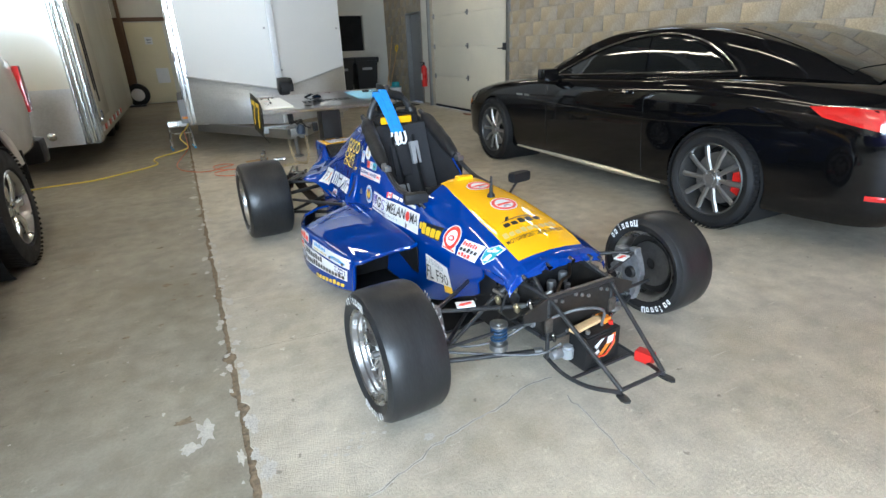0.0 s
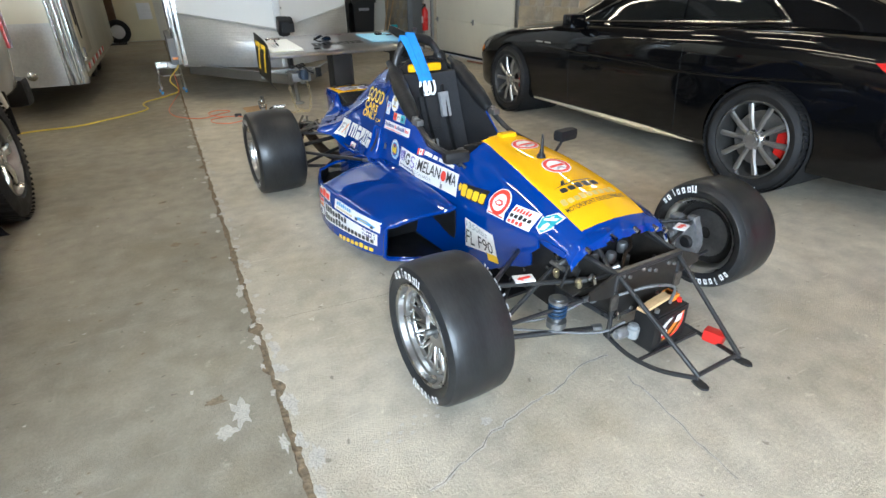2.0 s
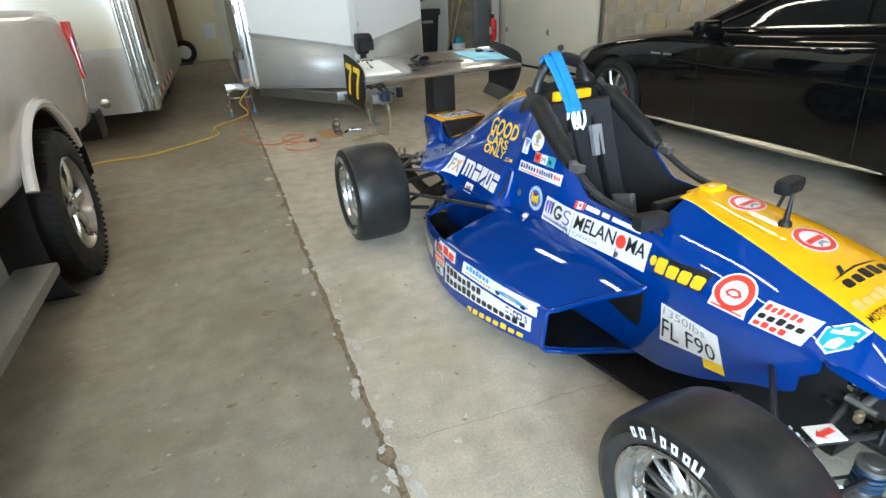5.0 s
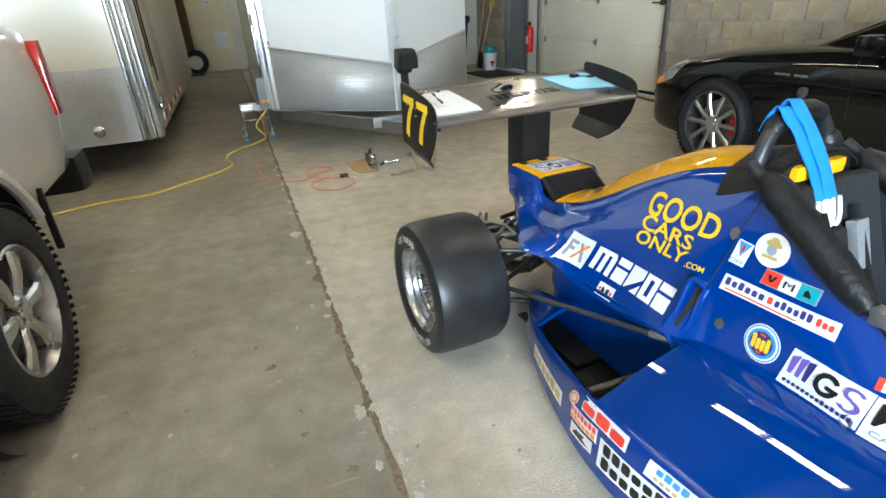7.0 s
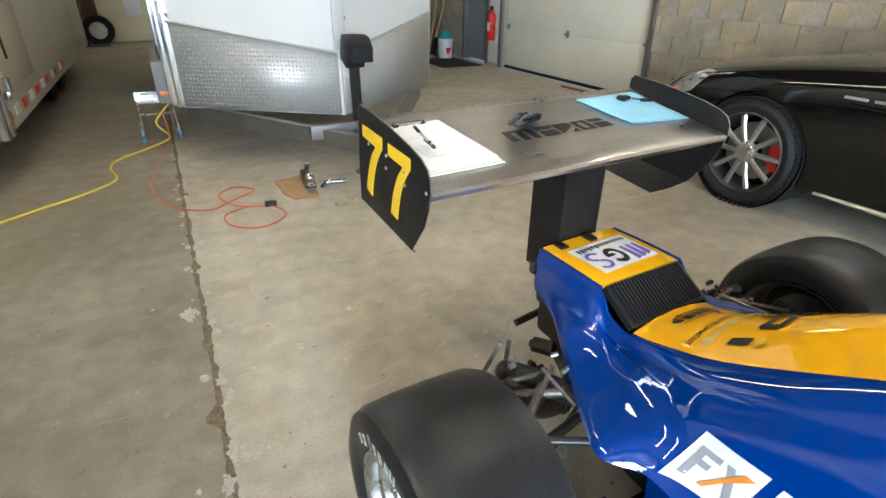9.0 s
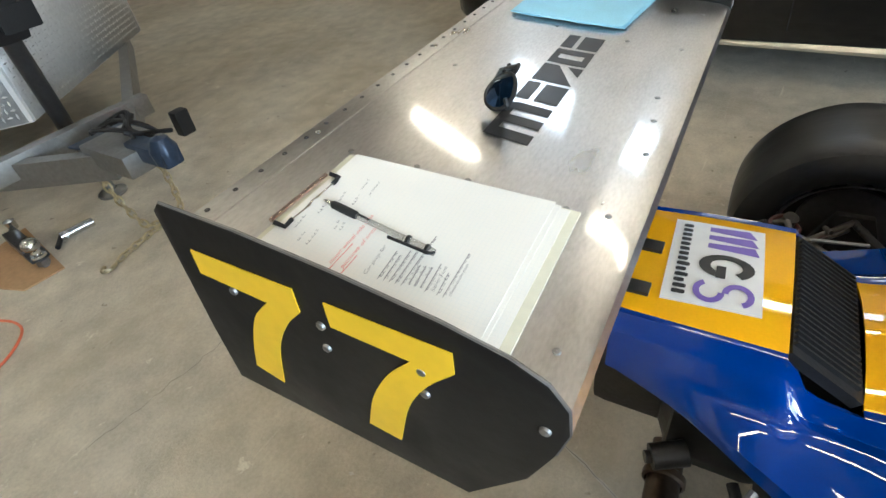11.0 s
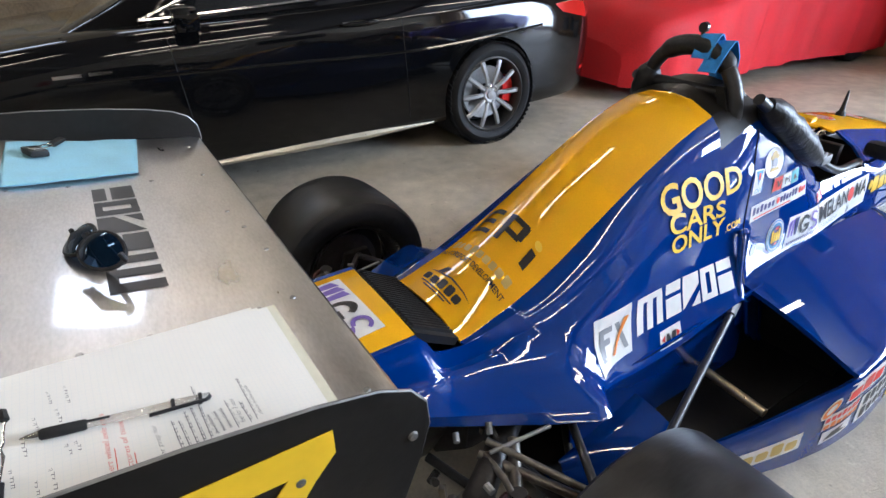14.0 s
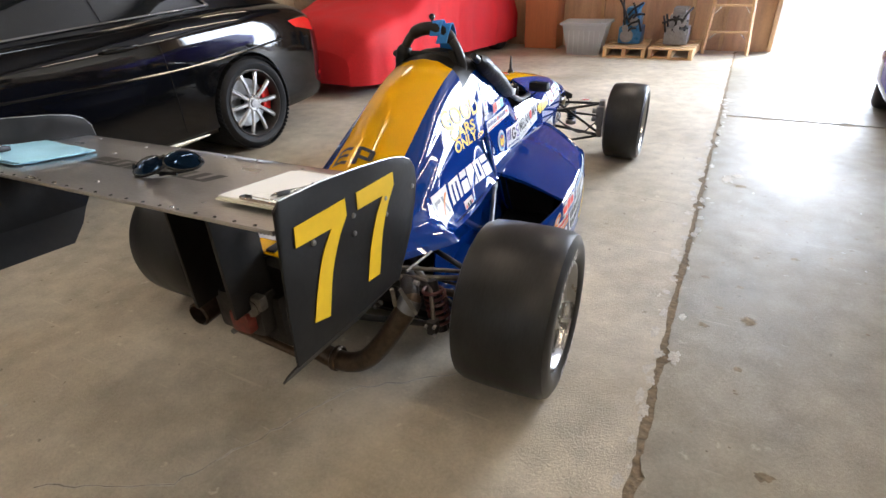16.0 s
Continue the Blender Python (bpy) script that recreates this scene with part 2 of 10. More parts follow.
M["slick"] = material("slick_tyre_rubber", (0.017, 0.0173, 0.0180), 0.38, vary=0.35, scale=5, fine=40, bump=0.05, stain=0.15, stain_color=(0.030, 0.030, 0.029), stain_scale=3, rough_vary=0.07, spec=0.42, stretch=(5, 1, 1))
M["rubber"] = material("tyre_rubber", (0.014, 0.014, 0.0145), 0.65, vary=0.3, scale=15, fine=80, bump=0.1, spec=0.3)
M["rim_alu"] = material("spun_rim_aluminium", (0.44, 0.435, 0.425), 0.3, metal=1.0, vary=0.1, scale=12, rough_vary=0.08)
# rim barrel colour, darkened for the shade behind the spokes
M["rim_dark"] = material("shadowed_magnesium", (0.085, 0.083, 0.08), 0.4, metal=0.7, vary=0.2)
M["rim_grey"] = material("titanium_grey_rim", (0.42, 0.415, 0.405), 0.32, metal=0.9, vary=0.05)
M["black_paint"] = material("black_car_paint", (0.003, 0.003, 0.0033), 0.06, vary=0.05, scale=3, coat=0.0, coat_rough=0.02, rough_vary=0.01, spec=0.45)
M["car_glass"] = material("tinted_glass", (0.006, 0.007, 0.007), 0.03, vary=0.05, spec=0.8, rough_vary=0.01)
M["red_lens"] = material("red_lamp_lens", (0.55, 0.012, 0.01), 0.12, vary=0.1, coat=1.0)
M["clear_lens"] = material("headlamp_lens", (0.35, 0.34, 0.32), 0.08, vary=0.3, scale=25, coat=1.0, metal=0.4)
M["amber"] = material("amber_reflector", (0.75, 0.22, 0.02), 0.2, vary=0.1)
M["red"] = material("red_enamel", (0.60, 0.02, 0.015), 0.35, vary=0.12)
M["caliper_red"] = material("caliper_red", (0.65, 0.02, 0.015), 0.3, vary=0.1)
M["red_cloth"] = material("red_car_cover_cloth", (0.62, 0.014, 0.02), 0.75, vary=0.15, scale=3, fine=80, bump=0.08)
M["truck_silver"] = material("silver_grey_truck_paint", (0.72, 0.70, 0.67), 0.25, metal=0.1, vary=0.05, coat=0.8, rough_vary=0.02)
M["blue_paint"] = material("deep_blue_car_paint", (0.05, 0.04, 0.42), 0.25, vary=0.05, coat=1.0, rough_vary=0.02)
M["strap_blue"] = material("blue_webbing", (0.02, 0.22, 0.62), 0.7, vary=0.2, scale=40, fine=300, bump=0.2)
M["seat"] = material("black_padding_cloth", (0.018, 0.018, 0.02), 0.8, vary=0.3, scale=10, fine=120, bump=0.2, spec=0.3)
M["seat_grey"] = material("grey_padding", (0.21, 0.21, 0.215), 0.7, vary=0.15, scale=10)
M["duct"] = material("black_foam_padding", (0.010, 0.010, 0.0105), 0.45, vary=0.4, scale=18, fine=60, bump=0.3, spec=0.35)
M["white_vinyl"] = material("white_vinyl", (0.78, 0.78, 0.77), 0.4, vary=0.05)
M["yellow_vinyl"] = material("yellow_vinyl", (0.85, 0.55, 0.02), 0.4, vary=0.06)
M["black_vinyl"] = material("black_vinyl", (0.010, 0.010, 0.0105), 0.4, vary=0.1)
M["red_vinyl"] = material("red_vinyl", (0.75, 0.05, 0.03), 0.4, vary=0.06)
M["orange_vinyl"] = material("orange_vinyl", (0.80, 0.25, 0.03), 0.4, vary=0.06)
M["blue_vinyl"] = material("pale_blue_vinyl", (0.06, 0.30, 0.60), 0.4, vary=0.06)
M["navy_vinyl"] = material("navy_vinyl", (0.03, 0.03, 0.16), 0.4, vary=0.1)
M["purple_vinyl"] = material("purple_vinyl", (0.16, 0.10, 0.42), 0.4, vary=0.1)
M["teal_vinyl"] = material("teal_vinyl", (0.02, 0.32, 0.36), 0.4, vary=0.06)
M["grey_vinyl"] = material("grey_vinyl", (0.30, 0.31, 0.33), 0.4, vary=0.06)
M["gold_vinyl"] = material("faded_gold_vinyl", (0.55, 0.40, 0.12), 0.4, vary=0.1)
M["lens_blue"] = material("blue_mirror_lens", (0.01, 0.035, 0.08), 0.06, metal=0.7, vary=0.2)
M["paper"] = material("white_paper", (0.80, 0.79, 0.74), 0.8, vary=0.03, scale=4)
nt = M["paper"].node_tree
grid = nt.nodes.new("ShaderNodeTexBrick")
grid.offset, grid.squash = 0.0, 1.0
for key, value in (("Scale", 1.0), ("Brick Width", 0.0056), ("Row Height", 0.0056), ("Mortar Size", 0.00022)):
    grid.inputs[key].default_value = value
grid.inputs["Color1"].default_value = grid.inputs["Color2"].default_value = (0.80, 0.79, 0.74, 1)
grid.inputs["Mortar"].default_value = (0.745, 0.755, 0.73, 1)
coord, turned = nt.nodes.new("ShaderNodeTexCoord"), nt.nodes.new("ShaderNodeMapping")
turned.inputs["Rotation"].default_value = (0, 0, radians(-2))
nt.links.new(coord.outputs["Object"], turned.inputs[0])
nt.links.new(turned.outputs[0], grid.inputs["Vector"])
nt.links.new(grid.outputs["Color"], nt.nodes["Principled BSDF"].inputs["Base Color"])
M["board"] = material("pale_clipboard", (0.66, 0.65, 0.52), 0.5, vary=0.08, scale=5)
M["ink"] = material("dark_ink", (0.10, 0.10, 0.11), 0.7)
M["red_ink"] = material("red_ink", (0.65, 0.06, 0.03), 0.7)
M["clear_plastic"] = material("clear_pen_plastic", (0.86, 0.85, 0.82), 0.08, vary=0.04, coat=0.5)
M["clear_plastic"].node_tree.nodes["Principled BSDF"].inputs["Transmission Weight"].default_value = 0.85
M["cloth_blue"] = material("pale_blue_shop_towel", (0.30, 0.58, 0.72), 0.85, vary=0.08, scale=20, fine=250, bump=0.15)
M["cardboard"] = material("cardboard", (0.42, 0.26, 0.13), 0.85, vary=0.15, scale=8)
M["brass"] = material("zinc_chain", (0.58, 0.50, 0.33), 0.35, metal=0.9, vary=0.2, scale=40)
M["cable_yellow"] = material("yellow_cable_sheath", (0.80, 0.62, 0.10), 0.5, vary=0.1)
M["cable_orange"] = material("orange_cable_sheath", (0.70, 0.17, 0.08), 0.5, vary=0.1)
M["cable_brown"] = material("brown_cable_sheath", (0.22, 0.09, 0.05), 0.5, vary=0.1)
M["bin_grey"] = material("grey_plastic_tote", (0.42, 0.46, 0.48), 0.5, vary=0.06)
M["bin_black"] = material("black_wheeled_bin", (0.018, 0.019, 0.02), 0.5, vary=0.15)
M["engine_blue"] = material("engine_blue_enamel", (0.03, 0.17, 0.34), 0.35, vary=0.25, scale=20)
M["engine_grey"] = material("cast_alloy", (0.26, 0.26, 0.265), 0.45, metal=0.6, vary=0.25, scale=25, bump=0.2)
M["oily"] = material("oily_black_metal", (0.022, 0.020, 0.018), 0.42, metal=0.3, vary=0.4, scale=24, fine=90, bump=0.1)
M["dull_rod"] = material("dull_bare_rod", (0.17, 0.155, 0.135), 0.42, metal=0.8, vary=0.3, scale=30)
M["exhaust"] = material("heat_stained_pipe", (0.095, 0.068, 0.048), 0.38, metal=0.8, vary=0.35, scale=14)
M["spring_red"] = material("dull_red_spring", (0.07, 0.018, 0.016), 0.45, vary=0.3)
M["mat_black"] = material("black_rubber_mat", (0.02, 0.02, 0.02), 0.8, vary=0.3, bump=0.2)
M["grey_door"] = material("grey_steel_door", (0.20, 0.20, 0.20), 0.5, vary=0.1)
M["bulkhead"] = material("grimy_bare_bulkhead", (0.020, 0.018, 0.016), 0.45, metal=0.15, vary=0.4, scale=14, fine=60, bump=0.05, stain=0.4, stain_color=(0.06, 0.038, 0.024), stain_scale=6)
M["disc"] = material("worn_brake_disc", (0.20, 0.19, 0.18), 0.35, metal=0.9, vary=0.2, scale=10)
M["cloudy_plastic"] = material("cloudy_reservoir_plastic", (0.25, 0.26, 0.26), 0.35, vary=0.1)
M["clip_metal"] = material("coppery_chrome", (0.68, 0.56, 0.49), 0.24, metal=1.0, vary=0.05, rough_vary=0.03)
M["coupler_blue"] = material("dark_blue_chipped_paint", (0.03, 0.05, 0.09), 0.4, metal=0.3, vary=0.3, scale=20)
M["sill"] = material("satin_sill_strip", (0.52, 0.49, 0.40), 0.35, metal=0.8, vary=0.05)
M["carbon"] = material("dark_floor_tray", (0.012, 0.012, 0.013), 0.5, vary=0.3, spec=0.3)
M["orange_panel"] = material("orange_stained_board", (0.42, 0.16, 0.06), 0.55, vary=0.15, stretch=(5, 5, 0.6))
M["ground"] = material("pale_gravel_yard", (0.62, 0.60, 0.56), 0.9, vary=0.2, scale=2, fine=30, bump=0.3)


def lamp_glow(name, color, strength):
    m = bpy.data.materials.new(name)
    m.use_nodes = True
    b = m.node_tree.nodes["Principled BSDF"]
    b.inputs["Base Color"].default_value = (0.9, 0.9, 0.9, 1)
    b.inputs["Emission Color"].default_value = (*color, 1)
    b.inputs["Emission Strength"].default_value = strength
    return m


M["tube_glow"] = lamp_glow("fluorescent_tube", (1.0, 0.84, 0.61), 29.0)
M["window_glow"] = lamp_glow("bright_window_pane", (0.80, 0.90, 1.0), 6.0)


# ==== mesh helpers ====
def smooth_mesh(bm, angle=38):
    for f in bm.faces:
        f.smooth = True
    lim = radians(angle)
    for e in bm.edges:
        if len(e.link_faces) == 2:
            if e.calc_face_angle(0) > lim:
                e.smooth = False
        else:
            e.smooth = False


def mesh_from(name, bm, mats, angle=38, normals=True):
    if normals:
        bmesh.ops.recalc_face_normals(bm, faces=bm.faces[:])
    smooth_mesh(bm, angle)
    me = bpy.data.meshes.new(name)
    bm.to_mesh(me)
    bm.free()
    for m in (mats if isinstance(mats, (list, tuple)) else [mats]):
        me.materials.append(M[m] if isinstance(m, str) else m)
    return me


def part(name, bm, mats, parent=None, label="", angle=38, normals=True, at=None):
    """Links a bmesh as one mesh object, under a thing or under a part."""
    ob = new(name, mesh_from(name, bm, mats, angle, normals))
    if parent is not None:
        ob.parent = parent
    if at is not None:
        ob.matrix_basis = at
    if label:
        ob["label"] = label
    return ob


def thing(name, label, category, group="", m=None):
    ob = new(name)
    ob.empty_display_size = 0.05
    if m is not None:
        ob.matrix_basis = m
    return tagged(ob, label, category, group)


def single(name, bm, mats, label, category, group="", kind="", m=None, angle=38):
    ob = part(name, bm, mats, None, "", angle)
    if m is not None:
        ob.matrix_basis = m
    return tagged(ob, label, category, group, kind)


def B():
    return bmesh.new()


def box(bm, c, s, bevel=0.0, rot=None, mat=0):
    """Box with centre c and size s, edges bevelled."""
    r = bmesh.ops.create_cube(bm, size=1.0)
    vs = r["verts"]
    bmesh.ops.scale(bm, verts=vs, vec=s)
    if bevel:
        es = list({e for v in vs for e in v.link_edges})
        out = bmesh.ops.bevel(bm, geom=es, offset=bevel, segments=2, affect='EDGES', profile=0.7)
        vs = list({v for f in out["faces"] for v in f.verts} | {v for v in vs if v.is_valid})
    if rot is not None:
        bmesh.ops.rotate(bm, verts=vs, matrix=Euler([radians(a) for a in rot]).to_matrix(), cent=(0, 0, 0))
    bmesh.ops.translate(bm, verts=vs, vec=c)
    for f in {f for v in vs for f in v.link_faces}:
        f.material_index = mat
    return vs


def frame_axes(d):
    d = Vector(d).normalized()
    a = Vector((0, 0, 1)) if abs(d.z) < 0.9 else Vector((1, 0, 0))
    x = d.cross(a).normalized()
    return x, d.cross(x).normalized()


def sweep(bm, pts, r, seg=10, caps=True, mat=0, flat=None):
    """Tube along a line of points; r may be a list. flat: (wide, thin) for a band."""
    pts = [Vector(p) for p in pts]
    n = len(pts)
    rings = []
    x = None
    for i, p in enumerate(pts):
        d = (pts[min(i + 1, n - 1)] - pts[max(i - 1, 0)])
        if d.length < 1e-7:
            d = Vector((0, 0, 1))
        d.normalize()
        if x is None:
            x, y = frame_axes(d)
        else:
            x = (x - d * x.dot(d)).normalized()
            y = d.cross(x)
        rad = r[i] if isinstance(r, (list, tuple)) else r
        ax, ay = (rad, rad) if flat is None else flat
        rings.append([bm.verts.new(p + x * math.cos(2 * math.pi * k / seg) * ax + y * math.sin(2 * math.pi * k / seg) * ay) for k in range(seg)])
    fs = []
    for a, b in zip(rings, rings[1:]):
        for k in range(seg):
            fs.append(bm.faces.new((a[k], a[(k + 1) % seg], b[(k + 1) % seg], b[k])))
    if caps:
        fs.append(bm.faces.new(rings[0][::-1])); fs.append(bm.faces.new(rings[-1]))
    for f in fs:
        f.material_index = mat
    return bm


def tube(bm, a, b, r, seg=10, mat=0):
    return sweep(bm, [a, b], r, seg, True, mat)


def arc_points(pts, n=6):
    """Smooth curve through the points (Catmull-Rom)."""
    P = [Vector(p) for p in pts]
    P = [P[0] * 2 - P[1]] + P + [P[-1] * 2 - P[-2]]
    out = []
    for i in range(1, len(P) - 2):
        for k in range(n):
            t = k / n
            a, b, c, d = P[i - 1], P[i], P[i + 1], P[i + 2]
            out.append(0.5 * (2 * b + (c - a) * t + (2 * a - 5 * b + 4 * c - d) * t * t + (3 * b - a - 3 * c + d) * t ** 3))
    out.append(P[-2])
    return out


def lathe(bm, profile, seg=40, axis='x', centre=(0, 0, 0), mat=0, close=False):
    """Turns (along, radius) round an axis."""
    c = Vector(centre)
    rings = []
    for a, r in profile:
        ring = []
        for k in range(seg):
            th = 2 * math.pi * k / seg
            q = (a, r * math.cos(th), r * math.sin(th)) if axis == 'x' else (r * math.cos(th), a, r * math.sin(th)) if axis == 'y' else (r * math.cos(th), r * math.sin(th), a)
            ring.append(bm.verts.new(c + Vector(q)))
        rings.append(ring)
    pairs = list(zip(rings, rings[1:])) + ([(rings[-1], rings[0])] if close else [])
    for a, b in pairs:
        for k in range(seg):
            bm.faces.new((a[k], a[(k + 1) % seg], b[(k + 1) % seg], b[k])).material_index = mat
    return rings


def prism(bm, poly, axis, lo, hi, mat=0, bevel=0.0):
    """Extrudes a polygon. axis x: poly is (y, z); y: (x, z); z: (x, y)."""
    def put(p, h):
        return {'x': (h, p[0], p[1]), 'y': (p[0], h, p[1]), 'z': (p[0], p[1], h)}[axis]
    a = [bm.verts.new(put(p, lo)) for p in poly]
    b = [bm.verts.new(put(p, hi)) for p in poly]
    fs = [bm.faces.new(a[::-1]), bm.faces.new(b)]
    for i in range(len(poly)):
        j = (i + 1) % len(poly)
        fs.append(bm.faces.new((a[i], a[j], b[j], b[i])))
    for f in fs:
        f.material_index = mat
    if bevel:
        es = list({e for f in fs[:2] for e in f.edges})
        bmesh.ops.bevel(bm, geom=es, offset=bevel, segments=2, affect='EDGES', profile=0.7)
    return fs


def loft(bm, sections, closed=False, cap=False, mat=0, matf=None):
    """Skin over equal-length rows of points."""
    rows = [[bm.verts.new(p) for p in s] for s in sections]
    for i, (a, b) in enumerate(zip(rows, rows[1:])):
        n = len(a)
        for k in range(n if closed else n - 1):
            f = bm.faces.new((a[k], a[(k + 1) % n], b[(k + 1) % n], b[k]))
            f.material_index = matf(i, k) if matf else mat
    if cap:
        for r in (rows[0], rows[-1]):
            bm.faces.new(r).material_index = mat
    return rows


def lerp_table(table, x):
    """Row of values at x on a smooth curve without overshoot; the table's first column is x."""
    n = len(table)
    if x <= table[0][0]:
        return list(table[0][1:])
    if x >= table[-1][0]:
        return list(table[-1][1:])
    i = next(k for k in range(n - 1) if x <= table[k + 1][0])
    h = table[i + 1][0] - table[i][0]
    t = (x - table[i][0]) / h

    def slope(k, c):
        if k == 0 or k == n - 1:
            a, b = (0, 1) if k == 0 else (n - 2, n - 1)
            return (table[b][c] - table[a][c]) / (table[b][0] - table[a][0])
        h0, h1 = table[k][0] - table[k - 1][0], table[k + 1][0] - table[k][0]
        d0, d1 = (table[k][c] - table[k - 1][c]) / h0, (table[k + 1][c] - table[k][c]) / h1
        if d0 * d1 <= 0:
            return 0.0
        return 3 * (h0 + h1) / ((2 * h1 + h0) / d0 + (h1 + 2 * h0) / d1)
    out = []
    for c in range(1, len(table[0])):
        p, q, m0, m1 = table[i][c], table[i + 1][c], slope(i, c) * h, slope(i + 1, c) * h
        out.append((2 * t ** 3 - 3 * t * t + 1) * p + (t ** 3 - 2 * t * t + t) * m0 + (3 * t * t - 2 * t ** 3) * q + (t ** 3 - t * t) * m1)
    return out


def solid(bm, thickness):
    """Gives a skin thickness."""
    bmesh.ops.recalc_face_normals(bm, faces=bm.faces[:])
    bmesh.ops.solidify(bm, geom=bm.faces[:], thickness=thickness)
    return bm


def cut(ob, cutters):
    """Cuts bmeshes out of a mesh object for good."""
    for bmc in cutters:
        bmesh.ops.recalc_face_normals(bmc, faces=bmc.faces[:])
        me = bpy.data.meshes.new("cutter"); bmc.to_mesh(me); bmc.free()
        c = new("cutter", me)
        md = ob.modifiers.new("cut", 'BOOLEAN')
        md.object, md.operation, md.solver = c, 'DIFFERENCE', 'EXACT'
        par, ob.parent = ob.parent, None
        dg = bpy.context.evaluated_depsgraph_get(); dg.update()
        done = bpy.data.meshes.new_from_object(ob.evaluated_get(dg))
        ob.modifiers.clear()
        ob.data = done
        ob.parent = par
        bpy.data.objects.remove(c); bpy.data.meshes.remove(me)
    b = bmesh.new(); b.from_mesh(ob.data); smooth_mesh(b); b.to_mesh(ob.data); b.free()
    return ob


def text_shape(body, shear=0.0, bold=0.0):
    """Vertices and faces of a line of text, scaled to 0..1 across and 0..1 up."""
    c = bpy.data.curves.new("text", 'FONT')
    c.body, c.shear, c.offset = body, shear, bold
    c.resolution_u = 3
    o = new("text", c)
    dg = bpy.context.evaluated_depsgraph_get(); dg.update()
    me = bpy.data.meshes.new_from_object(o.evaluated_get(dg))
    v = [(p.co.x, p.co.y) for p in me.vertices]
    f = [tuple(p.vertices) for p in me.polygons]
    bpy.data.objects.remove(o); bpy.data.curves.remove(c); bpy.data.meshes.remove(me)
    x0, x1 = min(p[0] for p in v), max(p[0] for p in v)
    y0, y1 = min(p[1] for p in v), max(p[1] for p in v)
    return [((p[0] - x0) / (x1 - x0), (p[1] - y0) / (y1 - y0)) for p in v], f


# ==== the building ====
WALL_X, BACK_Y, FRONT_Y, LEFT_X, ROOF_Z = 5.30, 19.0, -2.55, -7.5, 4.3


def slab(name, x0, x1, y0, y1, mat, rag, seed, parent):
    """Concrete slab whose worn edges run unevenly; rag holds the sides that are chipped."""
    rnd = random.Random(seed)
    bm = B()
    pts = []

    def side(a, b, worn, inward):
        n = max(1, int((Vector(b) - Vector(a)).length / 0.022)) if worn else 1
        for i in range(n):
            t = i / n
            p = Vector(a).lerp(Vector(b), t)
            if worn:
                d = 0.004 + 0.016 * abs(noise.noise((p.x * 3.1 + seed, p.y * 3.1, 0))) + 0.09 * max(0, noise.noise((p.x * 7 + seed, p.y * 7, 2)) - 0.18) + 0.012 * abs(noise.noise((p.x * 19, p.y * 19, seed))) + rnd.uniform(0, 0.006)
                p += Vector(inward) * d
            pts.append(p)
    side((x0, y0), (x1, y0), 's' in rag, (0, 1))
    side((x1, y0), (x1, y1), 'e' in rag, (-1, 0))
    side((x1, y1), (x0, y1), 'n' in rag, (0, -1))
    side((x0, y1), (x0, y0), 'w' in rag, (1, 0))
    lo = [bm.verts.new((p.x, p.y, -0.12)) for p in pts]
    hi = [bm.verts.new((p.x, p.y, 0)) for p in pts]
    bm.faces.new(hi)
    for i in range(len(pts)):
        j = (i + 1) % len(pts)
        bm.faces.new((lo[i], lo[j], hi[j], hi[i]))
    return part(name, bm, mat, parent, angle=30)


bm = B()
box(bm, ((LEFT_X + WALL_X) / 2, (BACK_Y + FRONT_Y) / 2, -0.0745), (WALL_X - LEFT_X, BACK_Y - FRONT_Y, 0.14))
floor = single("floor", bm, "joint_dirt", "worn grey concrete garage floor with chipped joints", "floor", kind="structure")
slab("slab", 0, WALL_X, FRONT_Y, BACK_Y, "slab_light", "w", 3, floor)
slab("slab", LEFT_X, 0, 0.889, BACK_Y, "slab_dark", "es", 5, floor)
slab("slab", LEFT_X, 0, FRONT_Y, 0.871, "slab_dark", "en", 9, floor)

# yard outside, one sheet to the horizon
bm = B()
s = 900
vs = [bm.verts.new(p) for p in ((-s, -s, -0.05), (s, -s, -0.05), (s, s, -0.05), (-s, s, -0.05))]
bm.faces.new(vs)
bmesh.ops.translate(bm, verts=vs, vec=(0, 0, -0.12))
single("ground", bm, "ground", "pale sunlit gravel yard outside the door", "ground", kind="structure")


def ribbon(bm, pts, width, z, rnd, mat=0):
    """Flat uneven strip on the floor."""
    L, R = [], []
    for i, p in enumerate(pts):
        a, b = Vector(pts[max(0, i - 1)]), Vector(pts[min(len(pts) - 1, i + 1)])
        d = (b - a).normalized()
        w = width * rnd.uniform(0.4, 1.3)
        L.append(bm.verts.new((p[0] - d.y * w, p[1] + d.x * w, z)))
        R.append(bm.verts.new((p[0] + d.y * w, p[1] - d.x * w, z)))
    for i in range(len(pts) - 1):
        bm.faces.new((L[i], R[i], R[i + 1], L[i + 1])).material_index = mat


def crack(points, width, seed):
    rnd = random.Random(seed)
    pts = []
    for a, b in zip(points, points[1:]):
        n = max(2, int((Vector(b) - Vector(a)).length / 0.03))
        for i in range(n):
            p = Vector(a).lerp(Vector(b), i / n)
            pts.append((p.x + rnd.uniform(-0.008, 0.008), p.y + rnd.uniform(-0.008, 0.008)))
    bm = B()
    ribbon(bm, pts, width, 0.0012, rnd)
    part("crack", bm, "crack", floor, "thin dark crack in the concrete")
    if width > 0.0013:
        bm = B()
        ribbon(bm, pts, width * 3.2, 0.0006, rnd)
        part("crack_edge", bm, "spall", floor, "pale chipped edge of the crack")


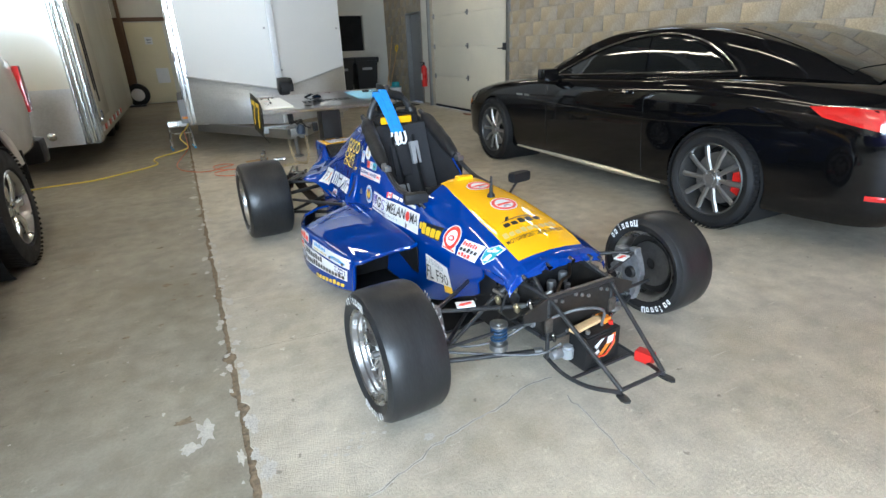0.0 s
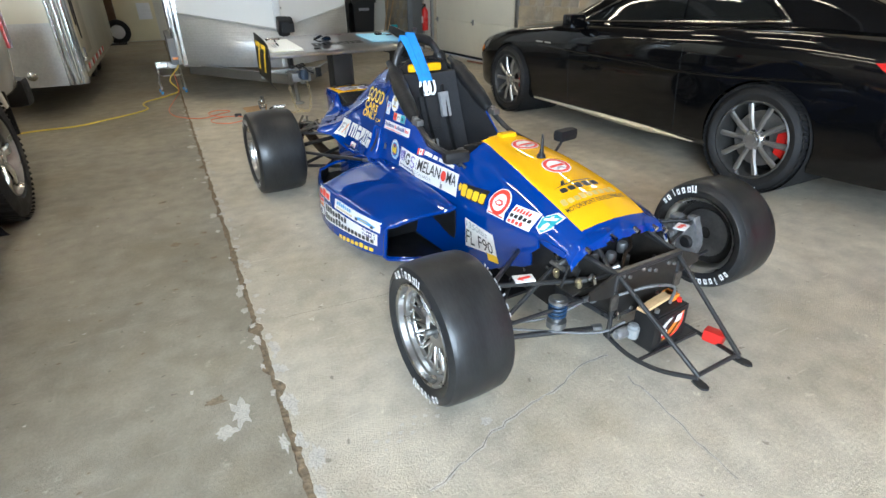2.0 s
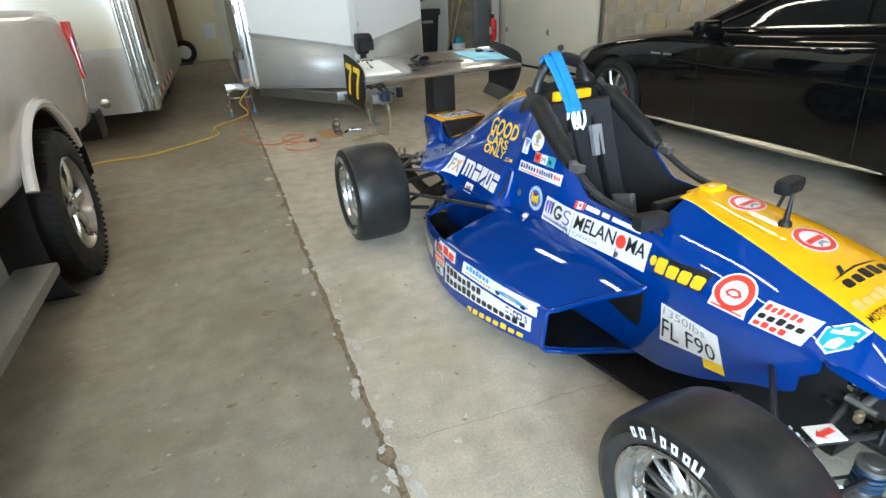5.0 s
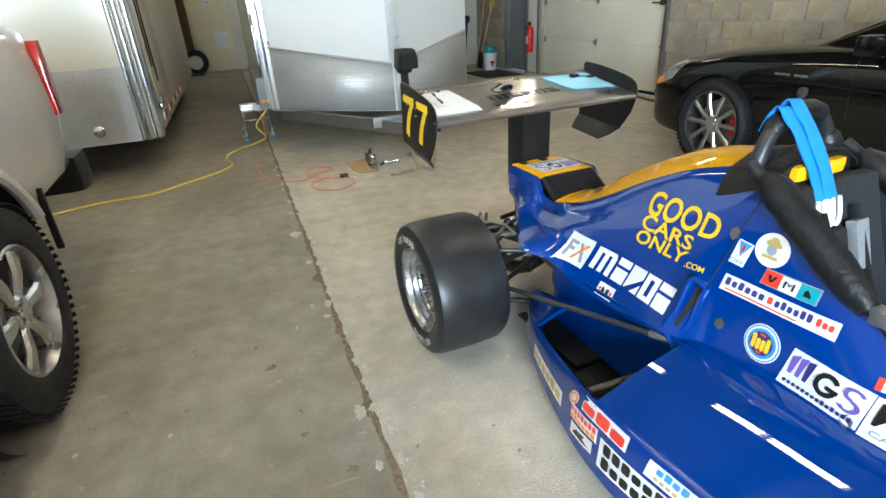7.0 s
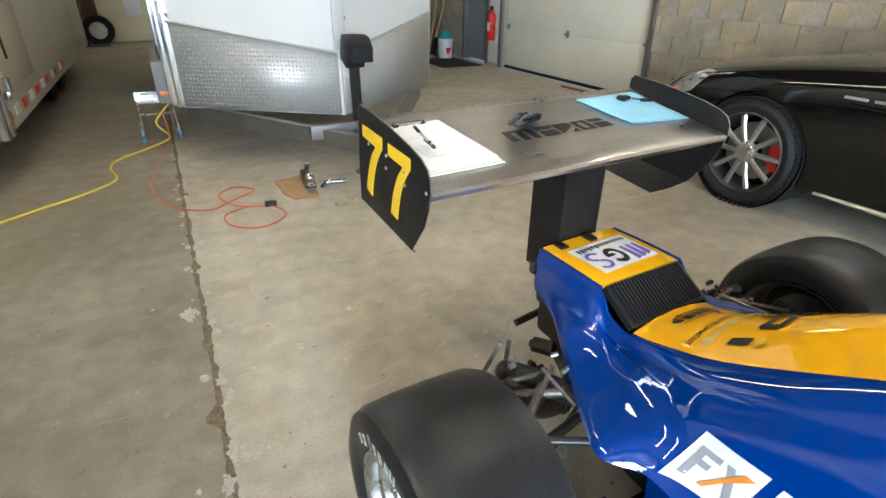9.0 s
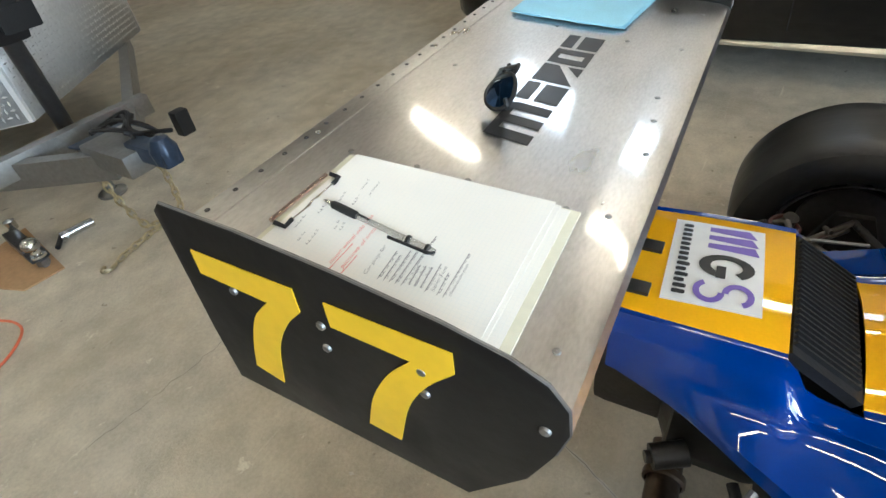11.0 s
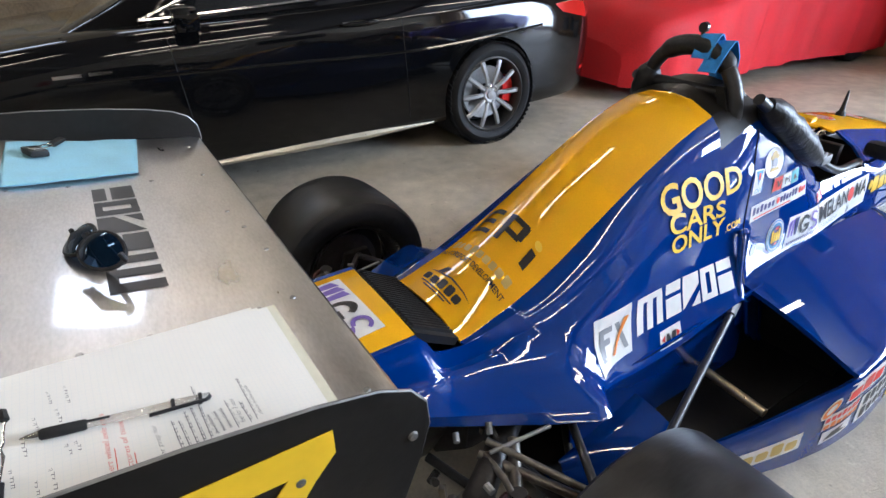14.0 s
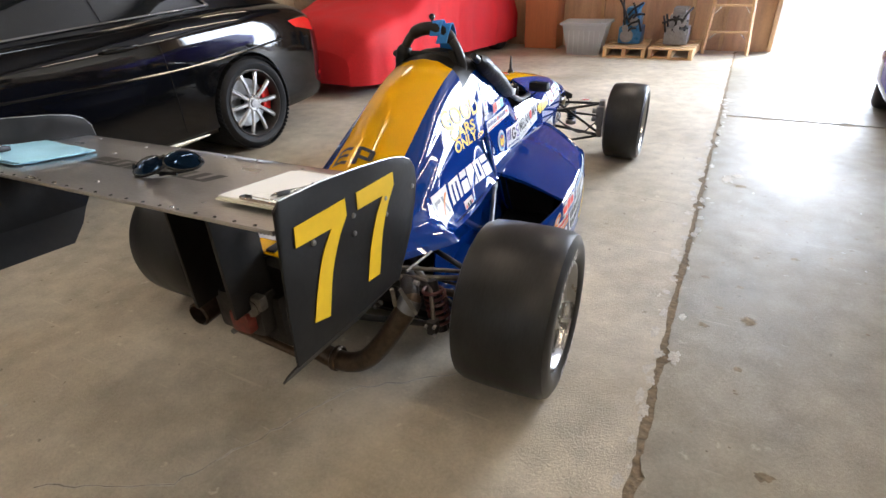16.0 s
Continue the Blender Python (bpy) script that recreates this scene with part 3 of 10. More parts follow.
crack([(0.32, 1.84), (0.40, 1.87), (0.53, 1.92), (0.63, 1.96), (0.79, 2.00), (0.92, 2.02), (1.08, 2.08), (1.24, 2.07)], 0.0020, 1)
crack([(1.18, 1.94), (1.18, 1.82), (1.16, 1.68), (1.15, 1.56), (1.14, 1.43)], 0.0014, 2)
crack([(0.62, 4.75), (0.95, 5.0), (1.2, 5.55), (1.6, 5.75)], 0.0014, 4)
crack([(0.4, 6.4), (0.9, 6.35), (1.6, 6.4)], 0.0012, 5)
crack([(0.1, 2.95), (0.9, 2.9), (2.2, 3.0)], 0.0012, 6)


def spall(cx, cy, r, seed, parent, stretch=1.6):
    """Pale bare patch where the slab's skin has gone."""
    rnd = random.Random(seed)
    bm = B()
    n = 26
    z = 0.0013 + (seed * 37 % 401) * 0.000004
    c = bm.verts.new((cx, cy, z))
    ring = []
    for k in range(n):
        th = 2 * math.pi * k / n
        q = r * (0.55 + 0.75 * abs(noise.noise((math.cos(th) * 1.7 + seed, math.sin(th) * 1.7, seed * 3.1)))) * rnd.uniform(0.75, 1.15)
        ring.append(bm.verts.new((cx + math.cos(th) * q, cy + math.sin(th) * q * stretch, z)))
    for k in range(n):
        bm.faces.new((c, ring[k], ring[(k + 1) % n]))
    part("spall", bm, "spall", parent, "pale bare patch of broken concrete")


for i, (px, py, r, st) in enumerate([(-0.13, 2.44, 0.045, 2.0), (-0.19, 2.36, 0.040, 1.2), (0.055, 2.12, 0.035, 2), (0.045, 2.75, 0.03, 2), (0.05, 3.55, 0.03, 2.4),
                                     (-0.04, 4.35, 0.028, 2), (0.05, 5.3, 0.03, 2), (0.03, 1.75, 0.05, 1.6), (-0.06, 6.2, 0.04, 2), (0.04, 6.9, 0.05, 2), (0.6, 2.0, 0.03, 1), (-0.05, 0.3, 0.05, 1.5)]):
    spall(px, py, r, i + 1, floor, st)
for i in range(16):
    spall(0.22 + 0.26 * i / 15, 2.06 + 0.07 * i / 15 + 0.03 * math.sin(i * 2.1), 0.006 + 0.008 * abs(math.sin(i * 1.7)), 300 + i, floor, 0.8)


def pit(cx, cy, r, seed):
    """Dark shallow hole where a piece of the slab has broken out."""
    rnd = random.Random(seed)
    bm = B()
    n = 18
    c = bm.verts.new((cx, cy, 0.0016))
    ring = []
    for k in range(n):
        th = 2 * math.pi * k / n
        q = r * (0.5 + 0.9 * abs(noise.noise((math.cos(th) * 2 + seed, math.sin(th) * 2, seed * 1.3)))) * rnd.uniform(0.8, 1.15)
        ring.append(bm.verts.new((cx + math.cos(th) * q * 1.5, cy + math.sin(th) * q, 0.0016)))
    for k in range(n):
        bm.faces.new((c, ring[k], ring[(k + 1) % n]))
    part("pit", bm, "pit", floor, "small dark broken pit")


PITS = ((-0.28, 4.00, 0.034), (-0.21, 2.53, 0.030), (-0.46, 3.39, 0.018), (-0.33, 4.77, 0.026), (-0.25, 4.32, 0.018), (-0.12, 4.10, 0.020), (-0.10, 3.72, 0.018), (-0.24, 3.75, 0.014), (-0.30, 3.45, 0.013), (-0.17, 3.95, 0.016))
for i, (px, py, r) in enumerate(PITS):
    pit(px, py, r, 500 + i)
rs = random.Random(33)
for i in range(90):
    pit(rs.uniform(-1.5, -0.06), rs.uniform(1.0, 5.6), rs.uniform(0.003, 0.009), 540 + i)


rs = random.Random(21)
for i in range(170):
    py = 0.3 + 9.0 * (i / 170) ** 1.2 + rs.uniform(-0.05, 0.05)
    sd = rs.choice((-1, 1, 1))
    spall(sd * rs.uniform(0.012, 0.045), py, rs.uniform(0.006, 0.026), 40 + i, floor, rs.uniform(1.0, 2.4))
for i in range(40):
    spall(rs.uniform(-1.8, 2.2), rs.uniform(0.6, 6.5), rs.uniform(0.004, 0.011), 140 + i, floor, rs.uniform(0.6, 1.8))


def holed_wall(bm, along, fixed, lo, hi, z0, z1, thick, holes):
    """Wall along x or y with rectangular openings (a0, a1, z0, z1), thickness away from fixed."""
    cuts = sorted({lo, hi, *[h[0] for h in holes], *[h[1] for h in holes]})
    for a, b in zip(cuts, cuts[1:]):
        zs = [(z0, z1)]
        for h in holes:
            if h[0] <= a + 1e-6 and h[1] >= b - 1e-6:
                zs = [q for p, r in zs for q in ((p, min(r, h[2])), (max(p, h[3]), r)) if q[1] - q[0] > 1e-6]
        for p, r in zs:
            c, s = ((a + b) / 2, (p + r) / 2), (b - a, r - p)
            if along == 'y':
                box(bm, (fixed + thick / 2, c[0], c[1]), (abs(thick), s[0], s[1]))
            else:
                box(bm, (c[0], fixed + thick / 2, c[1]), (s[0], abs(thick), s[1]))


GAR = (8.76, 11.98, 0.0, 3.05)
PED = (12.46, 13.34, 0.0, 2.05)
WINS = [(4.75, 5.40, 3.12, 3.70), (5.92, 6.57, 3.12, 3.70)]
bm = B()
holed_wall(bm, 'y', WALL_X + 0.012, FRONT_Y, BACK_Y, 0, ROOF_Z, 0.25, [GAR, PED] + WINS)
wall_east = single("wall_east", bm, "mortar", "tan concrete block wall with uneven mortar joints", "wall", kind="structure")

bm = B()
holed_wall(bm, 'x', BACK_Y, LEFT_X, WALL_X, 0, ROOF_Z, 0.2, [])
wall_north = single("wall_north", bm, "white_wall", "cream painted far wall with timber posts", "wall", kind="structure")
bm = B()
holed_wall(bm, 'x', 14.8, 2.5, WALL_X - 0.002, 0, ROOF_Z, 0.12, [(3.95, 4.68, 1.25, 2.10)])
single("wall_partition", bm, "white_wall", "pale partition wall with a dark opening", "wall", kind="structure")
# solid near-black box gives the opening its unlit depth
bm = B()
box(bm, (4.3, 15.4, 1.7), (1.3, 0.9, 1.5))
single("unlit_room_box", bm, "dark_hole", "near-black box standing for the unlit room behind the opening", "room", kind="structure")
bm = B()
holed_wall(bm, 'x', FRONT_Y, LEFT_X, WALL_X, 0, ROOF_Z, -0.16, [(-6.0, -0.42, -0.2, 3.4)])
wall_south = single("wall_south", bm, "plywood", "brown plywood wall beside the open door", "wall", kind="structure")
bm = B()
holed_wall(bm, 'y', LEFT_X, FRONT_Y, BACK_Y, 0, ROOF_Z, -0.2, [])
single("wall_west", bm, "mortar", "plain block wall", "wall", kind="structure")
bm = B()
box(bm, ((LEFT_X + WALL_X) / 2, (BACK_Y + FRONT_Y) / 2, ROOF_Z + 0.1), (WALL_X - LEFT_X + 0.5, BACK_Y - FRONT_Y + 0.4, 0.2))
for k in range(8):
    box(bm, ((LEFT_X + WALL_X) / 2, FRONT_Y + 1.6 + k * 2.6, ROOF_Z - 0.11), (WALL_X - LEFT_X, 0.1, 0.22))
single("ceiling", bm, "ceiling", "grey steel roof deck on joists", "ceiling", kind="structure")

# plywood wall: studs, panel joints and the door jamb
for x in (0.20, 0.62, 1.85, 3.4):
    bm = B(); box(bm, (x, FRONT_Y + 0.045, ROOF_Z / 2), (0.045, 0.09, ROOF_Z - 0.01), 0.003)
    part("stud", bm, "stud", wall_south)
for x0, x1 in ((-0.36, 0.17), (0.23, 0.59), (0.66, 1.82), (1.88, 3.37), (3.43, 5.2)):
    bm = B(); box(bm, ((x0 + x1) / 2, FRONT_Y + 0.011, 1.25), (x1 - x0, 0.02, 2.44), 0.003)
    part("panel", bm, "plywood", wall_south)
bm = B(); box(bm, (-0.39, FRONT_Y + 0.02, 1.75), (0.05, 0.30, 3.4), 0.004)
part("door_jamb", bm, "stud", wall_south, "raw timber door jamb")

# high windows of the block wall
for i, w in enumerate(WINS):
    win = thing("window_%d" % (i + 1), "small bright window high in the block wall", "window", "high windows")
    win["kind"] = "structure"
    yc, zc, wy, wz = (w[0] + w[1]) / 2, (w[2] + w[3]) / 2, w[1] - w[0], w[3] - w[2]
    bm = B(); box(bm, (WALL_X + 0.10, yc, zc), (0.02, wy, wz)); part("pane", bm, "window_glow", win, "bright daylit pane")
    bm = B()
    for sy in (-1, 1):
        box(bm, (WALL_X + 0.07, yc + sy * (wy / 2 - 0.02), zc), (0.05, 0.04, wz))
        box(bm, (WALL_X + 0.07, yc, zc + sy * (wz / 2 - 0.02)), (0.05, wy - 0.08, 0.04))
    part("window_frame", bm, "steel", win)

# sectional garage door
gdoor = tagged(thing("garage_door", "closed off-white sectional garage door with steel hinges", "garage door"), kind="structure")
gy0, gy1 = GAR[0] + 0.02, GAR[1] - 0.02
for k in range(5):
    bm = B()
    box(bm, (WALL_X + 0.10, (gy0 + gy1) / 2, 0.04 + 0.305 + k * 0.618), (0.045, gy1 - gy0, 0.617), 0.008)
    part("door_panel", bm, "garage_panel", gdoor)
    if k:
        for hy in (8.86, 10.37, 11.9):
            bm = B()
            box(bm, (WALL_X + 0.07, hy, 0.04 + k * 0.618), (0.02, 0.05, 0.10), 0.004)
            tube(bm, (WALL_X + 0.055, hy - 0.05, 0.04 + k * 0.618), (WALL_X + 0.055, hy + 0.05, 0.04 + k * 0.618), 0.013, 8)
            part("hinge", bm, "steel", gdoor)
bm = B(); box(bm, (WALL_X + 0.09, (gy0 + gy1) / 2, 0.02), (0.06, gy1 - gy0, 0.045), 0.008)
part("bottom_seal", bm, "rubber", gdoor)
for sy, y in ((-1, gy0), (1, gy1)):
    bm = B()
    box(bm, (WALL_X - 0.02, y - sy * 0.03 + sy * 0.06, 1.55), (0.06, 0.05, 3.1), 0.004)
    box(bm, (WALL_X + 0.02, y + sy * 0.07, 1.55), (0.04, 0.03, 3.1), 0.004)
    part("track", bm, "steel", gdoor, "galvanised vertical track")
bm = B(); box(bm, (WALL_X - 0.03, gy0 + 0.02, 1.25), (0.08, 0.10, 0.12), 0.01); tube(bm, (WALL_X - 0.08, gy0 + 0.05, 1.22), (WALL_X - 0.08, gy0 + 0.2, 1.22), 0.01)
part("latch", bm, "black_steel", gdoor)

# steel side door beside it
pdoor = tagged(thing("door_1", "grey steel side door in a block wall", "door"), kind="structure")
yc = (PED[0] + PED[1]) / 2
bm = B(); box(bm, (WALL_X + 0.12, yc, 1.02), (0.045, PED[1] - PED[0] - 0.10, 2.0), 0.004); part("door_leaf", bm, "grey_door", pdoor)
for y in (PED[0] + 0.02, PED[1] - 0.02):
    bm = B(); box(bm, (WALL_X + 0.06, y, 1.02), (0.16, 0.045, 2.05), 0.004); part("door_frame", bm, "steel", pdoor)
bm = B(); box(bm, (WALL_X + 0.06, yc, 2.03), (0.16, 0.80, 0.04), 0.004); part("door_frame", bm, "steel", pdoor)
bm = B(); tube(bm, (WALL_X + 0.06, PED[0] + 0.14, 1.0), (WALL_X + 0.10, PED[0] + 0.14, 1.0), 0.02); tube(bm, (WALL_X + 0.06, PED[0] + 0.14, 1.0), (WALL_X + 0.06, PED[0] + 0.26, 1.0), 0.01)
part("door_handle", bm, "chrome", pdoor)

# far wall between the trailers: cream door, dark posts, vent
fdoor = tagged(thing("door_2", "cream panel door in the far wall", "door"), kind="structure")
bm = B(); box(bm, (-0.55, BACK_Y - 0.04, 1.13), (0.98, 0.05, 2.22), 0.006); part("door_leaf", bm, "far_door", fdoor)
bm = B(); box(bm, (-0.32, BACK_Y - 0.08, 0.78), (0.34, 0.04, 0.42), 0.006)
for k in range(4):
    box(bm, (-0.32, BACK_Y - 0.105, 0.64 + k * 0.09), (0.30, 0.02, 0.05), 0.003)
part("vent", bm, "white_vinyl", fdoor, "white louvred vent")
bm = B(); box(bm, (-0.5, BACK_Y - 0.07, 1.75), (0.2, 0.006, 0.2)); part("sign_plate", bm, "white_vinyl", fdoor, "small pale notice plate")
bm = B(); box(bm, (-0.5, BACK_Y - 0.075, 1.77), (0.12, 0.004, 0.03)); box(bm, (-0.5, BACK_Y - 0.075, 1.70), (0.12, 0.004, 0.02)); part("sign_bar", bm, "grey_vinyl", fdoor)
for x in (-2.1, -1.75, -1.4, -1.12):
    bm = B(); box(bm, (x, BACK_Y - 0.06, ROOF_Z / 2), (0.09, 0.10, ROOF_Z - 0.02), 0.004); part("post", bm, "dark_stud", wall_north, "dark timber post")
bm = B(); box(bm, (-1.0, BACK_Y - 0.06, 2.32), (2.6, 0.09, 0.10), 0.004); part("beam", bm, "dark_stud", wall_north)
bm = B(); box(bm, (-1.65, BACK_Y - 0.012, 1.2), (1.2, 0.02, 2.2)); part("panel", bm, "dark_stud", wall_north, "dark boarded wall bay")


# ceiling lamps
def strip_lamp(x, y, z, length, group="ceiling strip lamps"):
    t = thing("strip_lamp", "long fluorescent strip lamp hung below the roof", "lamp", group, pose(x, y, z))
    bm = B(); box(bm, (0, 0, 0.05), (0.16, length, 0.06), 0.01); part("housing", bm, "white_vinyl", t)
    for sx in (-0.045, 0.045):
        bm = B(); tube(bm, (sx, -length / 2 + 0.03, 0), (sx, length / 2 - 0.03, 0), 0.018, 10); part("tube", bm, "tube_glow", t, "lit fluorescent tube")
    for sy in (-0.4, 0.4):
        bm = B(); tube(bm, (0, sy * length, 0.08), (0, sy * length, ROOF_Z - z - 0.003), 0.006, 6); part("hanger", bm, "steel", t)


# the lamps at y 10.2 and 0.6 are unseen, added for light
for y, length in ((4.28, 0.64), (4.96, 0.64), (6.60, 0.64), (10.2, 1.3), (0.6, 1.3)):
    strip_lamp(4.20, y, 3.6, length)
# only the lamp at y 6.40 is known; the other two are added
for y in (4.28, 4.96, 6.40):
    strip_lamp(1.57, y, 3.6, 0.64)
# unseen lamps at guessed places, added to light the rest of the room
for x, y in ((0.75, 0.6), (-1.1, 4.6), (-3.4, 0.2), (-3.4, 4.3), (-0.45, 8.2), (-3.4, 12.0), (0.75, 16.4)):
    strip_lamp(x, y, 3.6, 2.4)


# ==== trailers ====
def diamond_plate(bm, origin, ax, ay, w, h, normal, step=0.05, mat=0):
    """Raised lozenges on a sheet, alternating in direction."""
    o, ax, ay, n = Vector(origin), Vector(ax).normalized(), Vector(ay).normalized(), Vector(normal).normalized()
    nx, ny = int(w / step), int(h / step)
    for i in range(nx):
        for j in range(ny):
            c = o + ax * ((i + 0.5) * w / nx) + ay * ((j + 0.5) * h / ny)
            a, b = (0.42, 0.10) if (i + j) % 2 else (0.10, 0.42)
            t = bm.verts.new(c + n * 0.006)
            q = [bm.verts.new(c + ax * step * a * s1 + ay * step * b * s2) for s1, s2 in ((1, 0), (0, 1), (-1, 0), (0, -1))]
            for k in range(4):
                bm.faces.new((q[k], q[(k + 1) % 4], t)).material_index = mat


vt = thing("enclosed_trailer", "white V-nosed enclosed trailer with diamond plate skirt", "trailer")
XL, XR, YC, XN, YN, ZB, ZT = 0.10, 2.30, 8.62, 1.20, 7.80, 0.43, 2.75
plan = [(XL, YC), (XN, YN), (XR, YC), (XR, 14.3), (XL, 14.3)]
bm = B(); prism(bm, plan, 'z', ZB, ZT, 0, 0.02); part("body", bm, "trailer_white", vt)
for a, b, nm in (((XL, YC), (XN, YN), -1), ((XN, YN), (XR, YC), 1)):
    A, Bv = Vector((*a, 0)), Vector((*b, 0))
    d = (Bv - A).normalized(); n = Vector((d.y, -d.x, 0)); Lw = (Bv - A).length
    za, zb = (1.06, 0.87) if nm < 0 else (0.87, 1.08)
    bm = B()
    P = [A + n * 0.006 + d * 0.02, Bv + n * 0.006 - d * 0.02]
    sheet = [P[0] + Vector((0, 0, ZB + 0.01)), P[1] + Vector((0, 0, ZB + 0.01)), P[1] + Vector((0, 0, zb)), P[0] + Vector((0, 0, za))]
    lo = [bm.verts.new(q - n * 0.008) for q in sheet]; hi = [bm.verts.new(q) for q in sheet]
    bm.faces.new(hi)
    for k in range(4):
        bm.faces.new((lo[k], lo[(k + 1) % 4], hi[(k + 1) % 4], hi[k]))
    cols = int(Lw / 0.030)
    for i in range(cols):
        x = (i + 0.5) / cols
        top = za + (zb - za) * x
        rows_n = int((top - ZB - 0.03) / 0.030)
        for j in range(rows_n):
            c = A + d * (0.03 + (Lw - 0.06) * x) + n * 0.006 + Vector((0, 0, ZB + 0.03 + (j + 0.5) * 0.030))
            p, q = (0.015, 0.0045) if (i + j) % 2 else (0.0045, 0.015)
            t = bm.verts.new(c + n * 0.0035)
            ring = [bm.verts.new(c + d * p * s1 + Vector((0, 0, q * s2))) for s1, s2 in ((1, 0), (0, 1), (-1, 0), (0, -1))]
            for k in range(4):
                bm.faces.new((ring[k], ring[(k + 1) % 4], t))
    part("skirt_plate", bm, "plate", vt, "bright diamond plate skirt", normals=False, angle=4)
    bm = B()
    sweep(bm, [A + n * 0.012 + d * 0.02 + Vector((0, 0, za + 0.004)), Bv + n * 0.012 - d * 0.02 + Vector((0, 0, zb + 0.004))], 0.009, 10)
    part("trim_strip", bm, "plate", vt)
    for x, z in ((0.05, 1.10), (0.93, 1.6)):
        c = A + d * Lw * x + n * 0.006
        bm = B(); lathe(bm, [(0, 0.014), (0.006, 0.012), (0.006, 0.0001)], 10, 'z'); ob = part("rivet", bm, "steel", vt)
        ob.matrix_basis = Matrix.Translation(c + Vector((0, 0, z))) @ n.to_track_quat('Z', 'Y').to_matrix().to_4x4()
bm = B()
box(bm, (XN, YN - 0.014, 1.85), (0.085, 0.02, 1.9), 0.006)
for k in range(42):
    for sx in (-0.02, 0.02):
        box(bm, (XN + sx, YN - 0.026, 0.95 + k * 0.045), (0.026, 0.006, 0.010), 0.0, (0, 45 if (k % 2) else -45, 0))
part("nose_trim", bm, "plate", vt, "diamond plate strip down the nose")
for c, sz, bv in (((XL - 0.012, YC + 0.03, 1.6), (0.05, 0.10, 2.3), 0.012), ((XL - 0.03, YC + 0.12, 1.6), (0.035, 0.05, 2.3), 0.01), ((XL + 0.06, YC - 0.03, 1.6), (0.10, 0.03, 2.3), 0.01)):
    bm = B(); box(bm, c, sz, bv); part("corner_post", bm, "chrome", vt, "polished corner post")
bm = B(); box(bm, (XL - 0.045, YC + 0.36, 1.6), (0.03, 0.03, 2.2), 0.006)
for z in (0.75, 1.25, 1.75, 2.3):
    tube(bm, (XL - 0.06, YC + 0.24, z), (XL - 0.06, YC + 0.24, z + 0.12), 0.014, 8)
part("door_hinge", bm, "chrome", vt)
bm = B(); box(bm, (XL - 0.065, YC + 1.0, 0.60), (0.13, 1.7, 0.32), 0.02); part("step_box", bm, "grey_door", vt, "grey side step box")
bm = B(); box(bm, (XL - 0.065, YC + 0.145, 0.52), (0.09, 0.012, 0.03), 0.004); part("marker_lamp", bm, "amber", vt, "amber marker lamp")
# drawbar with jack
bm = B()
for sx in (-1, 1):
    A, Bv = Vector((XN + sx * 1.02, YC + 0.1, 0.385)), Vector((XN + sx * 0.05, 7.10, 0.385))
    d = (Bv - A).normalized(); n = Vector((-d.y, d.x, 0)) * 0.026
    loft(bm, [[q - n + Vector((0, 0, -0.055)), q + n + Vector((0, 0, -0.055)), q + n + Vector((0, 0, 0.055)), q - n + Vector((0, 0, 0.055))] for q in (A, Bv)], True, True)
box(bm, (XN, 7.05, 0.43), (0.20, 0.30, 0.09), 0.01); box(bm, (XN, 7.45, 0.42), (0.7, 0.06, 0.09), 0.008)
part("drawbar", bm, "steel", vt, "grey steel A-frame drawbar")
bm = B(); box(bm, (XN, 6.86, 0.46), (0.075, 0.24, 0.07), 0.015); lathe(bm, [(0, 0.045), (0.05, 0.05), (0.09, 0.03), (0.1, 0.001)], 16, 'z', (XN, 6.78, 0.44)); part("coupler", bm, "coupler_blue", vt, "dark blue painted coupler")
bm = B(); prism(bm, [(XN - 0.10, 7.30), (XN + 0.16, 7.30), (XN + 0.12, 7.02), (XN + 0.02, 6.98), (XN - 0.06, 7.05)], "z", 0.442, 0.452, 0, 0.002); part("coupler_plate", bm, "coupler_blue", vt)
bm = B()
tube(bm, (XN + 0.065, 7.68, 0.36), (XN + 0.0, 7.50, 0.86), 0.036, 14); part("jack_post", bm, "black_steel", vt)
bm = B(); box(bm, (XN - 0.02, 7.44, 0.925), (0.13, 0.15, 0.17), 0.025, (20, 0, 0)); prism(bm, [(7.36, 0.86), (7.52, 0.92), (7.50, 1.02), (7.42, 1.01), (7.35, 0.95)], "x", XN - 0.05, XN + 0.09, 0, 0.012); part("jack_motor", bm, "black_plastic", vt, "black electric jack head")
bm = B(); tube(bm, (XN + 0.10, 7.72, 0.015), (XN + 0.07, 7.69, 0.40), 0.025, 12); lathe(bm, [(0.002, 0.0005), (0.002, 0.07), (0.014, 0.07), (0.03, 0.03)], 20, 'z', (XN + 0.10, 7.72, 0)); part("jack_leg", bm, "steel", vt)
bm = B()
for k in range(5):
    rnd = random.Random(k)
    sweep(bm, arc_points([(XN + rnd.uniform(-.06, .06), 7.18, 0.50), (XN + rnd.uniform(-.08, .10), 7.08, 0.53 + rnd.uniform(0, .03)), (XN + rnd.uniform(-.02, .12), 6.98, 0.52), (XN + rnd.uniform(-.02, .18), 6.95, 0.46)], 5), 0.009, 6)
box(bm, (XN + 0.20, 6.95, 0.47), (0.06, 0.05, 0.10), 0.01)
part("wiring", bm, "black_plastic", vt, "coiled black trailer wiring with plug")



bm = B()
sweep(bm, [(math.cos(th) * 0.027, math.sin(th) * 0.0135, 0) for th in [2 * math.pi * j / 10 for j in range(12)]], 0.0048, 5, False)
CHAIN_LINK = mesh_from("link", bm, "brass")


